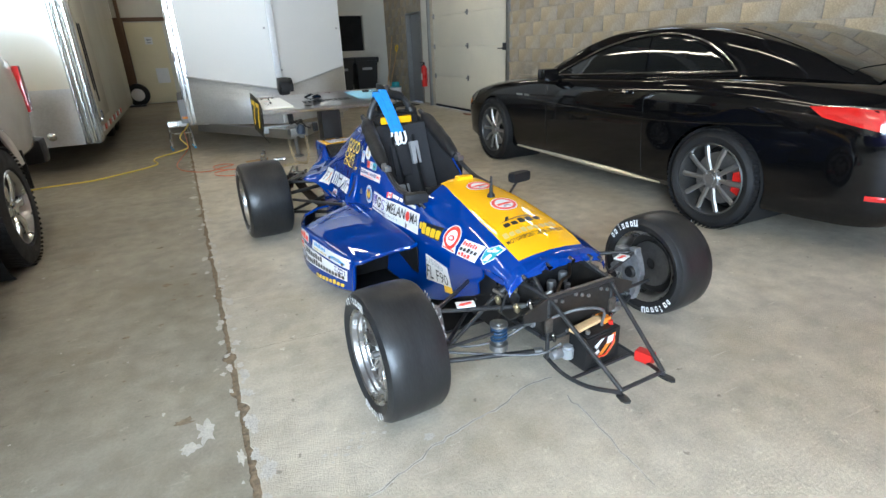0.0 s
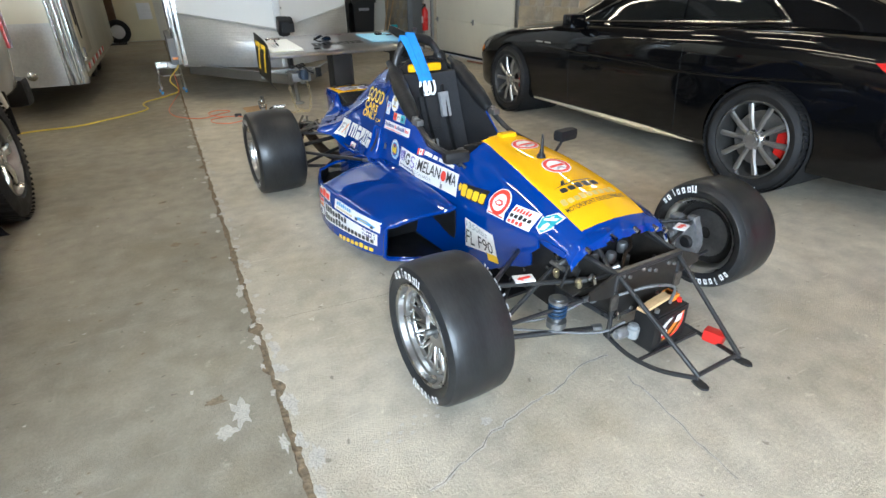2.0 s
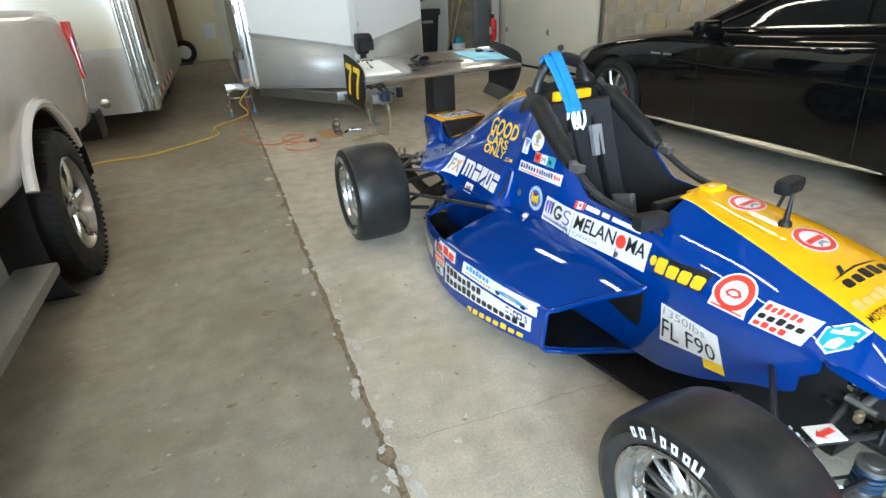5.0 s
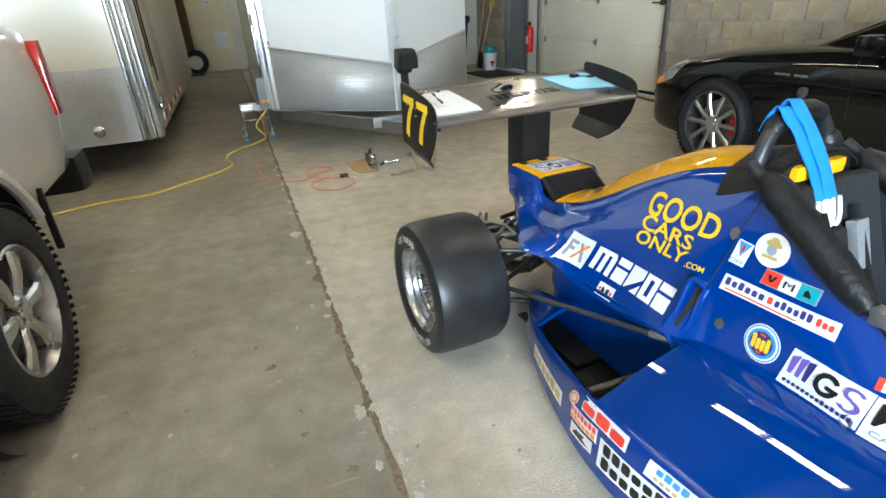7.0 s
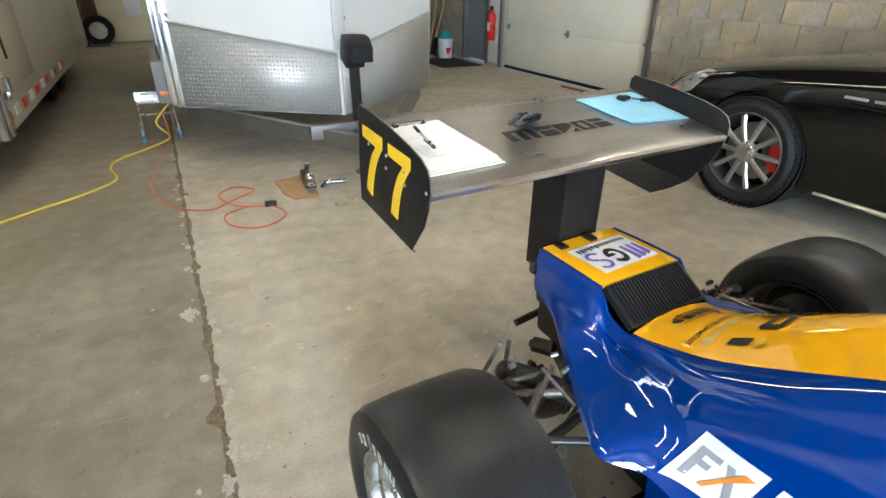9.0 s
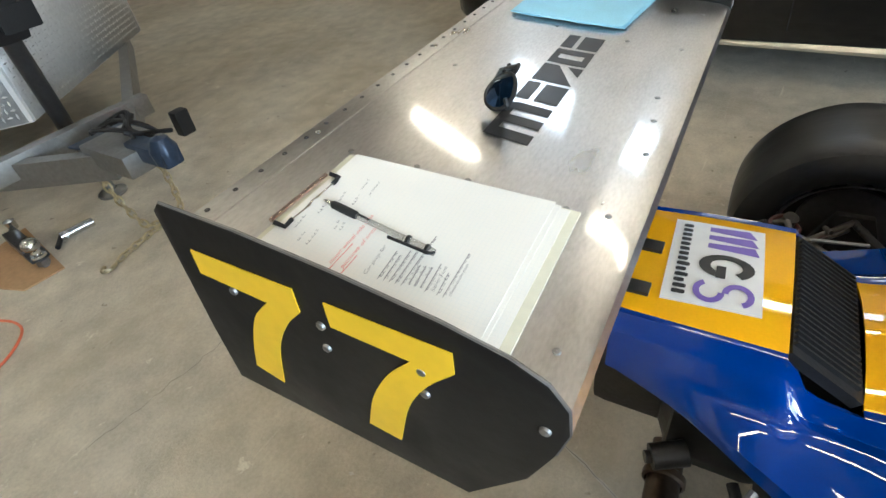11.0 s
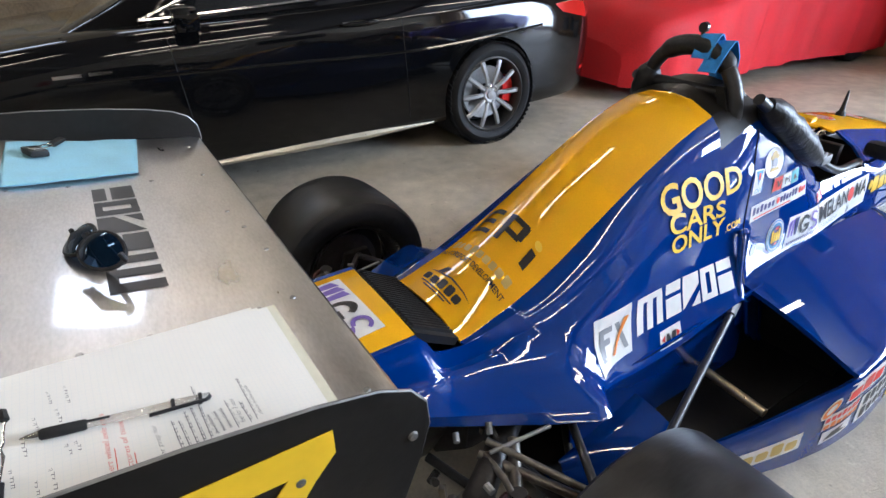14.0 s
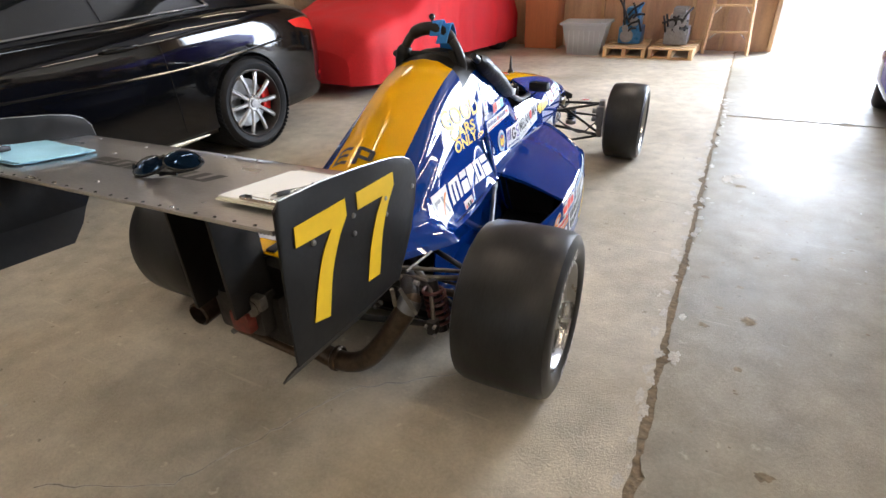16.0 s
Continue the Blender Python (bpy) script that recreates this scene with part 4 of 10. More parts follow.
def chain(name, pts, label, hook=False):
    """Chain of separate oval links, alternating in turn."""
    P = arc_points(pts, 12)
    t = thing(name, label, "chain", "trailer chains")
    d_acc, last, k = 0.0, P[0], 0
    pitch = 0.037
    q = [P[0]]
    for a, b in zip(P, P[1:]):
        while (b - last).length >= pitch:
            last = last + (b - last).normalized() * pitch
            q.append(last)
    for i, (a, b) in enumerate(zip(q, q[1:])):
        d = (b - a).normalized(); x, y = frame_axes(d)
        s = x if i % 2 else y
        c = (a + b) / 2
        ob = new("link", CHAIN_LINK); ob.parent = t
        ob.matrix_basis = Matrix.Translation(c) @ Matrix((d, s, d.cross(s))).transposed().to_4x4()
    if hook:
        bm = B(); e = P[-1]
        sweep(bm, arc_points([e, e + Vector((-0.02, -0.03, 0.012)), e + Vector((-0.05, -0.04, 0.012)), e + Vector((-0.07, -0.02, 0.012)), e + Vector((-0.05, 0.0, 0.012))], 5), 0.009, 8)
        part("hook", bm, "brass", t, "brass coloured safety hook")
    return t


chain("chain", [(1.30, 7.12, 0.39), (1.315, 7.11, 0.20), (1.29, 7.12, 0.03), (1.20, 7.175, 0.014), (1.08, 7.16, 0.014), (0.96, 7.13, 0.014)], "zinc plated safety chain lying on the floor", True)
chain("chain", [(1.105, 7.20, 0.37), (1.12, 7.19, 0.20), (1.16, 7.185, 0.05), (1.21, 7.19, 0.026), (1.29, 7.09, 0.014)], "zinc plated safety chain hanging from the drawbar")

# cream trailer behind the pickup
ct = thing("enclosed_trailer", "cream enclosed trailer with polished corner posts", "trailer")
CX, CY, CB = -0.98, 8.38, 0.34
bm = B(); box(bm, (CX - 1.15, CY + 3.2, (CB + 2.9) / 2), (2.3, 6.4, 2.9 - CB), 0.05); part("body", bm, "trailer_cream", ct)
bm = B(); box(bm, (CX - 1.21, CY - 0.006, (CB + 1.01) / 2), (2.1, 0.012, 1.01 - CB - 0.01)); diamond_plate(bm, (CX - 2.2, CY - 0.0125, CB + 0.03), (1, 0, 0), (0, 0, 1), 2.05, 0.62, (0, -1, 0), 0.042); part("skirt_plate", bm, "plate", ct, "diamond plate skirt", normals=False, angle=4)
for dx, w in ((0.0, 0.06), (-0.07, 0.05), (-0.13, 0.035)):
    bm = B(); sweep(bm, [(CX + dx - 0.01, CY - 0.005 + (0.03 if dx == 0 else 0), CB + 0.01), (CX + dx - 0.01, CY - 0.005 + (0.03 if dx == 0 else 0), 2.88)], w / 1.5, 12)
    part("corner_post", bm, "chrome", ct, "polished rounded corner post")
bm = B(); sweep(bm, [(CX + 0.01, CY + 0.12, CB + 0.01), (CX + 0.01, CY + 0.12, 2.88)], 0.03, 10); part("corner_post", bm, "chrome", ct, "polished rounded corner post")
bm = B()
for y, z0, z1 in ((8.85, 0.95, 1.75), (9.02, 0.80, 1.75)):
    box(bm, (CX + 0.02, y, (z0 + z1) / 2), (0.03, 0.035, z1 - z0), 0.008)
part("door_bar", bm, "black_plastic", ct, "black door hold-back bars")
bm = B(); box(bm, (CX + 0.012, 9.3, 1.6), (0.02, 1.1, 2.0), 0.01); part("side_door", bm, "trailer_cream", ct)
bm = B(); tube(bm, (CX + 0.05, 8.66, 0.62), (CX + 0.05, 8.66, 0.72), 0.02); box(bm, (CX + 0.03, 8.66, 0.60), (0.05, 0.06, 0.05), 0.01); part("door_latch", bm, "chrome", ct)
for k in range(11):
    bm = B(); box(bm, (CX + 0.006, 8.62 + k * 0.3, 0.46), (0.008, 0.145, 0.07)); part("reflector", bm, "red" if k % 2 == 0 else "white_vinyl", ct)
bm = B(); lathe(bm, [(0, 0.05), (0.02, 0.05), (0.03, 0.035), (0.035, 0.001)], 20, 'y'); ob = part("tie_down", bm, "chrome", ct, "round chrome hitch fitting"); ob.matrix_basis = pose(CX - 0.48, CY - 0.012, 0.47, 180)
for y in (11.9, 12.75):
    w = new("trailer_wheel"); w.parent = ct
    bm = B(); lathe(bm, [(-0.09, 0.2), (-0.1, 0.3), (-0.07, 0.345), (0.07, 0.345), (0.1, 0.3), (0.09, 0.2)], 32, 'x'); tb = part("tyre", bm, "rubber", w)
    bm = B(); lathe(bm, [(0.06, 0.2), (0.03, 0.16), (0.04, 0.02), (0.04, 0.001)], 24, 'x'); part("rim", bm, "steel", w)
    w.matrix_basis = pose(CX - 0.30, y, 0.345)
bm = B(); box(bm, (CX - 1.15, 9.5, 0.24), (0.1, 5.0, 0.16), 0.01); box(bm, (CX - 1.9, 10.5, 0.17), (0.1, 0.1, 0.34), 0.01); box(bm, (CX - 1.15, 8.2, 0.17), (0.1, 0.1, 0.34), 0.01); part("chassis", bm, "black_steel", ct)

# folding step by the trailer door
st = thing("step_stool", "small folding aluminium step stool", "stool", "", pose(-0.085, 9.50, 0, 0, 0, 4))
bm = B()
for k in range(4):
    box(bm, (0, -0.09 + k * 0.06, 0.395), (0.30, 0.045, 0.02), 0.005)
part("tread", bm, "alu", st)
for sx in (-1, 1):
    for sy in (-1, 1):
        bm = B(); sweep(bm, [(sx * 0.135, sy * 0.09, 0.385), (sx * 0.155, sy * 0.13, 0.015)], 0.013, 8); part("leg", bm, "alu", st)
        bm = B(); tube(bm, (sx * 0.1565, sy * 0.132, 0.0), (sx * 0.1545, sy * 0.129, 0.035), 0.018, 8); part("foot", bm, "blue_vinyl", st, "blue rubber foot")
bm = B(); tube(bm, (-0.143, -0.11, 0.24), (0.143, -0.11, 0.24), 0.009, 8); part("brace", bm, "alu", st)
bm = B(); box(bm, (0, -0.12, 0.36), (0.30, 0.02, 0.05), 0.005); part("apron", bm, "alu", st)


# ==== vehicles: shared wheel ====
def road_wheel(parent, m, R, width, rim_r, spokes, mats, caliper=None, paired=False, tread=True, name="wheel"):
    """Road wheel facing -x, with tyre, rim barrel, spokes, disc and caliper."""
    w = new(name); w.parent = parent; w.matrix_basis = m
    h = width / 2
    bm = B()
    lathe(bm, [(-h + 0.02, rim_r), (-h, rim_r + 0.02), (-h - 0.006, (R + rim_r) / 2), (-h + 0.012, R - 0.02), (-h + 0.04, R - 0.003), (0, R), (h - 0.04, R - 0.003), (h - 0.012, R - 0.02), (h, (R + rim_r) / 2), (h - 0.02, rim_r)], 56, 'x')
    part("tyre", bm, "rubber", w)
    if tread:
        bm = B()
        for k in range(64):
            th = 2 * math.pi * k / 64
            for sx in (-1, 1):
                x0 = sx * h * 0.42
                c = Vector((x0 + sx * 0.035, math.cos(th) * (R + 0.001), math.sin(th) * (R + 0.001)))
                box(bm, (0, 0, 0), (h * 0.62, 0.020, 0.0045), 0.0, None)
                vs = bm.verts[-8:]
                bmesh.ops.transform(bm, verts=vs, matrix=Matrix.Translation(c) @ Euler((th - math.pi / 2, 0, 0)).to_matrix().to_4x4() @ Euler((0, 0, sx * 0.35)).to_matrix().to_4x4())
                bm.verts.ensure_lookup_table()
        part("tread", bm, "rubber", w)["kind"] = "stuff"
    bm = B()
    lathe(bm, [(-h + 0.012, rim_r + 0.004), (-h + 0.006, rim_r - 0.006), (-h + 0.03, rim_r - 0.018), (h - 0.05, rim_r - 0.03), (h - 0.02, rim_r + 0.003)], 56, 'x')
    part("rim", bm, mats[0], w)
    hub = -h + 0.035
    bm = B()
    for o in ((-0.07, 0.07) if paired else (0,)):
        r0, r1 = 0.055, rim_r - 0.012
        w0, w1 = (0.016, 0.021) if not paired else (0.02, 0.028)
        rows2 = []
        for r, ww, dx in ((r0, w0, 0.0), ((r0 + r1) / 2, (w0 + w1) / 2, -0.012), (r1, w1, -0.004)):
            an = o * (0.6 + 0.4 * (r - r0) / (r1 - r0))
            c = Vector((0, math.cos(an) * r, math.sin(an) * r)); t = Vector((0, -math.sin(an), math.cos(an)))
            rows2.append([c + t * ww + Vector((hub + dx + 0.012, 0, 0)), c + t * ww * 0.5 + Vector((hub + dx, 0, 0)), c - t * ww * 0.5 + Vector((hub + dx, 0, 0)), c - t * ww + Vector((hub + dx + 0.012, 0, 0)), c + Vector((hub + dx + 0.03, 0, 0))])
        loft(bm, rows2, True, True)
    spoke = mesh_from("spoke", bm, mats[1])
    for k in range(spokes):
        ob = new("spoke", spoke); ob.parent = w; ob.matrix_basis = pose(0, 0, 0, 360 * k / spokes)
    bm = B()
    lathe(bm, [(hub + 0.03, 0.072), (hub + 0.004, 0.07), (hub - 0.006, 0.055), (hub - 0.004, 0.036), (hub - 0.012, 0.034), (hub - 0.014, 0.0005)], 32, 'x')
    for k in range(5):
        th = 2 * math.pi * (k + 0.5) / 5
        tube(bm, (hub + 0.002, math.cos(th) * 0.05, math.sin(th) * 0.05), (hub - 0.010, math.cos(th) * 0.05, math.sin(th) * 0.05), 0.009, 6)
    part("hub", bm, mats[1], w)
    bm = B(); lathe(bm, [(0.0, 0.06), (-0.012, rim_r * 0.72), (0.012, rim_r * 0.72), (0.02, 0.06)], 40, 'x'); part("brake_disc", bm, "steel", w)
    if caliper:
        bm = B()
        prism(bm, [(-math.cos(t) * r, math.sin(t) * r) for r, ts in ((rim_r * 0.86, (-0.45, -0.2, 0, 0.2, 0.45)), (rim_r * 0.55, (0.45, 0.15, -0.15, -0.45))) for t in ts], 'x', -0.045, 0.04, 0, 0.006)
        part("caliper", bm, caliper, w, "red brake caliper")
    bm = B(); lathe(bm, [(h - 0.03, rim_r - 0.03), (h - 0.06, 0.05), (h - 0.06, 0.0005)], 32, 'x'); part("inner_face", bm, "dark_hole", w)
    return w


def bvh_of(ob):
    from mathutils.bvhtree import BVHTree
    b = bmesh.new(); b.from_mesh(ob.data); t = BVHTree.FromBMesh(b); b.free()
    return t


def drape(bvh, pts, way, off=0.003):
    """Each point dropped along way on to a surface, lifted off by a little."""
    out = []
    w = Vector(way).normalized()
    for p in pts:
        hit, n, _, _ = bvh.ray_cast(Vector(p), w)
        if hit is None:
            near, n, _, _ = bvh.find_nearest(Vector(p))
            hit = near
        if n.dot(w) > 0:
            n = -n
        out.append(hit + n * off)
    return out


def patch(bm, bvh, poly, put, way, off=0.003, mat=0, grid=0.05):
    """Flat polygon of (a, b) draped on a surface; put turns (a, b) into a start point."""
    fb = bmesh.new()
    vs = [fb.verts.new((p[0], p[1], 0)) for p in poly]
    fb.faces.new(vs)
    bmesh.ops.triangulate(fb, faces=fb.faces[:])
    for it in range(6):
        long = [e for e in fb.edges if e.calc_length() > grid]
        if not long:
            break
        bmesh.ops.subdivide_edges(fb, edges=long, cuts=1)
        bmesh.ops.triangulate(fb, faces=fb.faces[:])
    fb.verts.index_update()
    q = drape(bvh, [put(v.co.x, v.co.y) for v in fb.verts], way, off)
    nv = [bm.verts.new(p) for p in q]
    for f in fb.faces:
        try:
            bm.faces.new([nv[v.index] for v in f.verts]).material_index = mat
        except ValueError:
            pass
    fb.free()


# ==== black coupe ====
def coupe():
    t = thing("coupe_car", "glossy black two-door coupe with grey ten-spoke wheels", "car")
    # stations from nose to tail: y, half width, bottom, top at centre, shoulder height, end rounding
    L = [(0.00, 0.60, 0.30, 0.66, 0.58), (0.06, 0.74, 0.22, 0.72, 0.64), (0.25, 0.86, 0.19, 0.80, 0.72), (0.55, 0.92, 0.18, 0.87, 0.79), (0.90, 0.945, 0.18, 0.93, 0.85),
         (1.40, 0.94, 0.19, 0.985, 0.91), (1.75, 0.94, 0.20, 1.005, 0.94), (2.30, 0.945, 0.20, 1.0, 0.962), (3.00, 0.95, 0.20, 1.015, 0.988), (3.50, 0.96, 0.20, 1.045, 1.012), (3.95, 0.955, 0.20, 1.070, 1.020),
         (4.35, 0.930, 0.20, 1.075, 1.00), (4.70, 0.89, 0.205, 1.055, 0.955), (4.90, 0.83, 0.22, 1.01, 0.89), (5.01, 0.74, 0.27, 0.92, 0.79)]
    secs = []
    n = 64
    for i in range(n + 1):
        s = 5.01 * i / n
        w, zb, zt, zs = lerp_table(L, s)
        y = 6.98 - s
        half = [(0, zb), (w * 0.80, zb), (w * 0.93, zb + 0.015), (w * 0.975, zb + 0.06), (w * 0.985, zb + 0.16), (w * 0.99, zb + 0.24), (w, zb + 0.36), (w * 1.0, zs - 0.17), (w * 0.992, zs - 0.10), (w * 0.972, zs - 0.03), (w * 0.93, zs + 0.006), (w * 0.84, zs + (zt - zs) * 0.45), (w * 0.6, zs + (zt - zs) * 0.8), (w * 0.3, zt - 0.006), (0, zt)]
        ring = [(-u, y, z) for u, z in half] + [(u, y, z) for u, z in half[-2:0:-1]]
        secs.append(ring)
    bm = B(); loft(bm, secs, True, True)
    body = part("body", bm, "black_paint", t, angle=50)
    cs = []
    for y in (6.02, 3.035):
        for sx in (-1, 1):
            c = B(); lathe(c, [(-0.30, 0.0001), (-0.30, 0.385), (0.30, 0.385), (0.30, 0.0001)], 48, 'x', (sx * 0.95, y, 0.355)); cs.append(c)
    cut(body, cs)
    # cabin
    C = [(1.50, 0.80, 0.97, 0.0), (1.84, 0.80, 1.12, 0.15), (2.24, 0.78, 1.30, 0.40), (2.62, 0.76, 1.39, 0.56), (3.04, 0.755, 1.412, 0.60), (3.50, 0.76, 1.395, 0.60), (3.90, 0.77, 1.325, 0.56), (4.25, 0.77, 1.225, 0.50), (4.50, 0.76, 1.135, 0.40), (4.70, 0.74, 1.05, 0.3)]
    secs = []
    for i in range(81):
        s = 1.50 + 3.2 * i / 80
        w, zt, wr = lerp_table(C, s)
        y = 6.98 - s
        z0 = 0.93
        f = max(0.02, zt - z0)
        half = [(w + 0.02, z0), (w + 0.005, z0 + 0.02), (w * 0.955, z0 + f * 0.35), (w * 0.90, z0 + f * 0.66), (w * 0.845, z0 + f * 0.84), (w * 0.77, z0 + f * 0.94), (w * 0.5, z0 + f * 0.99), (0, z0 + f)]
        half = [(p.x, p.y) for p in arc_points([(*q, 0) for q in half], 4)]
        secs.append([(-u, y, z) for u, z in half] + [(u, y, z) for u, z in half[-2::-1]])
    bm = B(); loft(bm, secs, False, False); bmesh.ops.holes_fill(bm, edges=[e for e in bm.edges if e.is_boundary])
    cabin = part("cabin", bm, "black_paint", t, angle=50)
    bc = bvh_of(cabin)
    bb = bvh_of(body)
    for sx in (-1, 1):
        put = lambda a, b: (sx * 1.6, a, b)
        front = [(5.02, 1.0), (4.84, 1.07), (4.55, 1.195), (4.22, 1.28), (3.98, 1.31), (3.94, 1.045)]
        rear = [(3.92, 1.046), (3.96, 1.312), (3.70, 1.297), (3.48, 1.25), (3.28, 1.16), (3.17, 1.082)]
        for poly, nm in ((front, "door_window"), (rear, "quarter_window")):
            bm = B(); patch(bm, bc, poly, put, (-sx, 0, 0), 0.004); part(nm, bm, "car_glass", t, "dark tinted side window")
        bm = B()
        over = arc_points([(0, a, b) for a, b in ((5.12, 0.988), (4.86, 1.088), (4.56, 1.215), (4.22, 1.303), (3.90, 1.335), (3.64, 1.318), (3.42, 1.262), (3.24, 1.175), (3.10, 1.072))], 6)
        sweep(bm, drape(bc, [(sx * 1.6, p.y, p.z) for p in over], (-sx, 0, 0), 0.006), 0.010, 6)
        sweep(bm, drape(bc, [(sx * 1.6, 3.10 + (5.12 - 3.10) * k / 20, 1.072 - 0.084 * k / 20) for k in range(21)], (-sx, 0, 0), 0.006), 0.010, 6)
        part("window_trim", bm, "chrome", t, "chrome window surround")
        bm = B()
        pts = [(sx * 1.6, 5.55 - 2.05 * k / 16, 0.235 + 0.03 * k / 16 * 0) for k in range(17)]
        sweep(bm, drape(bb, pts, (-sx, 0, 0), 0.010), [0.010 + 0.018 * min(1, k / 10) - 0.022 * max(0, (k - 12) / 4) for k in range(17)], 6); part("sill_trim", bm, "sill", t, "pale bright sill strip")
        bm = B()
        hp = drape(bb, [(sx * 1.6, 4.10 - 0.22 * k / 6, 0.90) for k in range(7)], (-sx, 0, 0), 0.028)
        sweep(bm, hp, [0.008, 0.014, 0.016, 0.016, 0.016, 0.014, 0.008], 8); part("door_handle", bm, "black_paint", t)
        bm = B(); sweep(bm, [p + Vector((0, 0, 0.008)) for p in hp], 0.006, 6); part("handle_trim", bm, "chrome", t)
        for y in (5.02, 3.72):
            bm = B()
            pl = drape(bb, [(sx * 1.6, y - 0.03 * k / 8, 0.92 - 0.62 * k / 8) for k in range(9)], (-sx, 0, 0), 0.0015)
            sweep(bm, pl, 0.002, 4)
            part("door_gap", bm, "dark_hole", t, "door shut line")
        bm = B()
        cpts = drape(bb, arc_points([(sx * 1.6, 5.5, 0.76), (sx * 1.6, 4.6, 0.74), (sx * 1.6, 3.6, 0.72), (sx * 1.6, 2.6, 0.78)], 8), (-sx, 0, 0), 0.0)
        sweep(bm, cpts, 0.009, 6); part("waist_crease", bm, "black_paint", t)
        m = new("door_mirror"); m.parent = t
        bm = B(); box(bm, (sx * 0.99, 4.92, 1.01), (0.18, 0.12, 0.12), 0.035); tube(bm, (sx * 0.82, 4.90, 0.97), (sx * 0.95, 4.92, 1.0), 0.02); part("mirror_shell", bm, "black_paint", m)
        # lamps
        bm = B(); patch(bm, bb, [(6.86, 0.60), (6.55, 0.80), (6.42, 0.80), (6.55, 0.66), (6.80, 0.56)], put, (-sx, 0, 0), 0.004); part("headlamp", bm, "clear_lens", t, "clear swept headlamp")
        bm = B(); patch(bm, bb, [(6.86, 0.60), (6.80, 0.575), (6.66, 0.625), (6.70, 0.665)], put, (-sx, 0, 0), 0.006); part("indicator", bm, "amber", t)
        bm = B(); patch(bm, bb, [(2.48, 0.902), (2.28, 0.918), (2.03, 0.895), (1.99, 0.817), (2.12, 0.787), (2.40, 0.847)], put, (-sx, 0, 0), 0.004); part("tail_lamp", bm, "red_lens", t, "red wrap-around tail lamp")
        bm = B(); patch(bm, bb, [(2.44, 0.906), (2.28, 0.918), (2.04, 0.896), (2.04, 0.888), (2.28, 0.910)], put, (-sx, 0, 0), 0.006); part("lamp_strip", bm, "chrome", t)
        bm = B()
        for k, (a, w2) in enumerate(((5.55, 0.12), (5.40, 0.10))):
            patch(bm, bb, [(a, 0.80), (a - w2, 0.80), (a - w2, 0.785), (a, 0.785)], put, (-sx, 0, 0), 0.004)
        part("badge", bm, "chrome", t, "small chrome badge bars")
        bm = B(); box(bm, (sx * 0.60, 2.045, 0.31), (0.26, 0.12, 0.065), 0.02); part("exhaust_tip", bm, "chrome", t)
        bm = B(); patch(bm, bb, [(2.12, 0.43), (2.02, 0.43), (2.02, 0.40), (2.12, 0.40)], put, (-sx, 0, 0), 0.004); part("rear_reflector", bm, "red_lens", t, "slim red bumper reflector")
        for y in (6.02, 3.035):
            bm = B()
            lathe(bm, [(-0.28, 0.372), (0.28, 0.372)], 40, 'x', (sx * 0.66, y, 0.355)); part("wheel_arch_liner", bm, "dark_hole", t)
            bm = B(); box(bm, (sx * 0.40, y, 0.40), (0.06, 0.72, 0.55)); part("arch_wall", bm, "dark_hole", t)
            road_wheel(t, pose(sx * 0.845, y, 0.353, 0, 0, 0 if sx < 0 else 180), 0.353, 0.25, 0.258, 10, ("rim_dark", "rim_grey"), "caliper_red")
    for poly, nm in (([(-0.70, 0.0), (0.70, 0.0), (0.55, 0.66), (-0.55, 0.66)], "windscreen"),):
        bm = B(); patch(bm, bc, [(a, 5.32 - b) for a, b in poly], lambda a, b: (a, b, 2.2), (0, 0, -1), 0.004); part(nm, bm, "car_glass", t)
    bm = B(); patch(bm, bc, [(-0.66, 2.42), (0.66, 2.42), (0.52, 3.28), (-0.52, 3.28)], lambda a, b: (a, b, 2.2), (0, 0, -1), 0.004); part("rear_window", bm, "car_glass", t)
    bm = B(); box(bm, (0, 6.97, 0.50), (0.9, 0.06, 0.22), 0.02); part("grille", bm, "chrome", t)
    bm = B(); box(bm, (0, 2.10, 0.275), (1.3, 0.16, 0.06), 0.02); part("rear_diffuser", bm, "black_plastic", t)
    t.matrix_basis = pose(4.245, 0, 0, 0, 0, -0.3)
    return t


coupe()


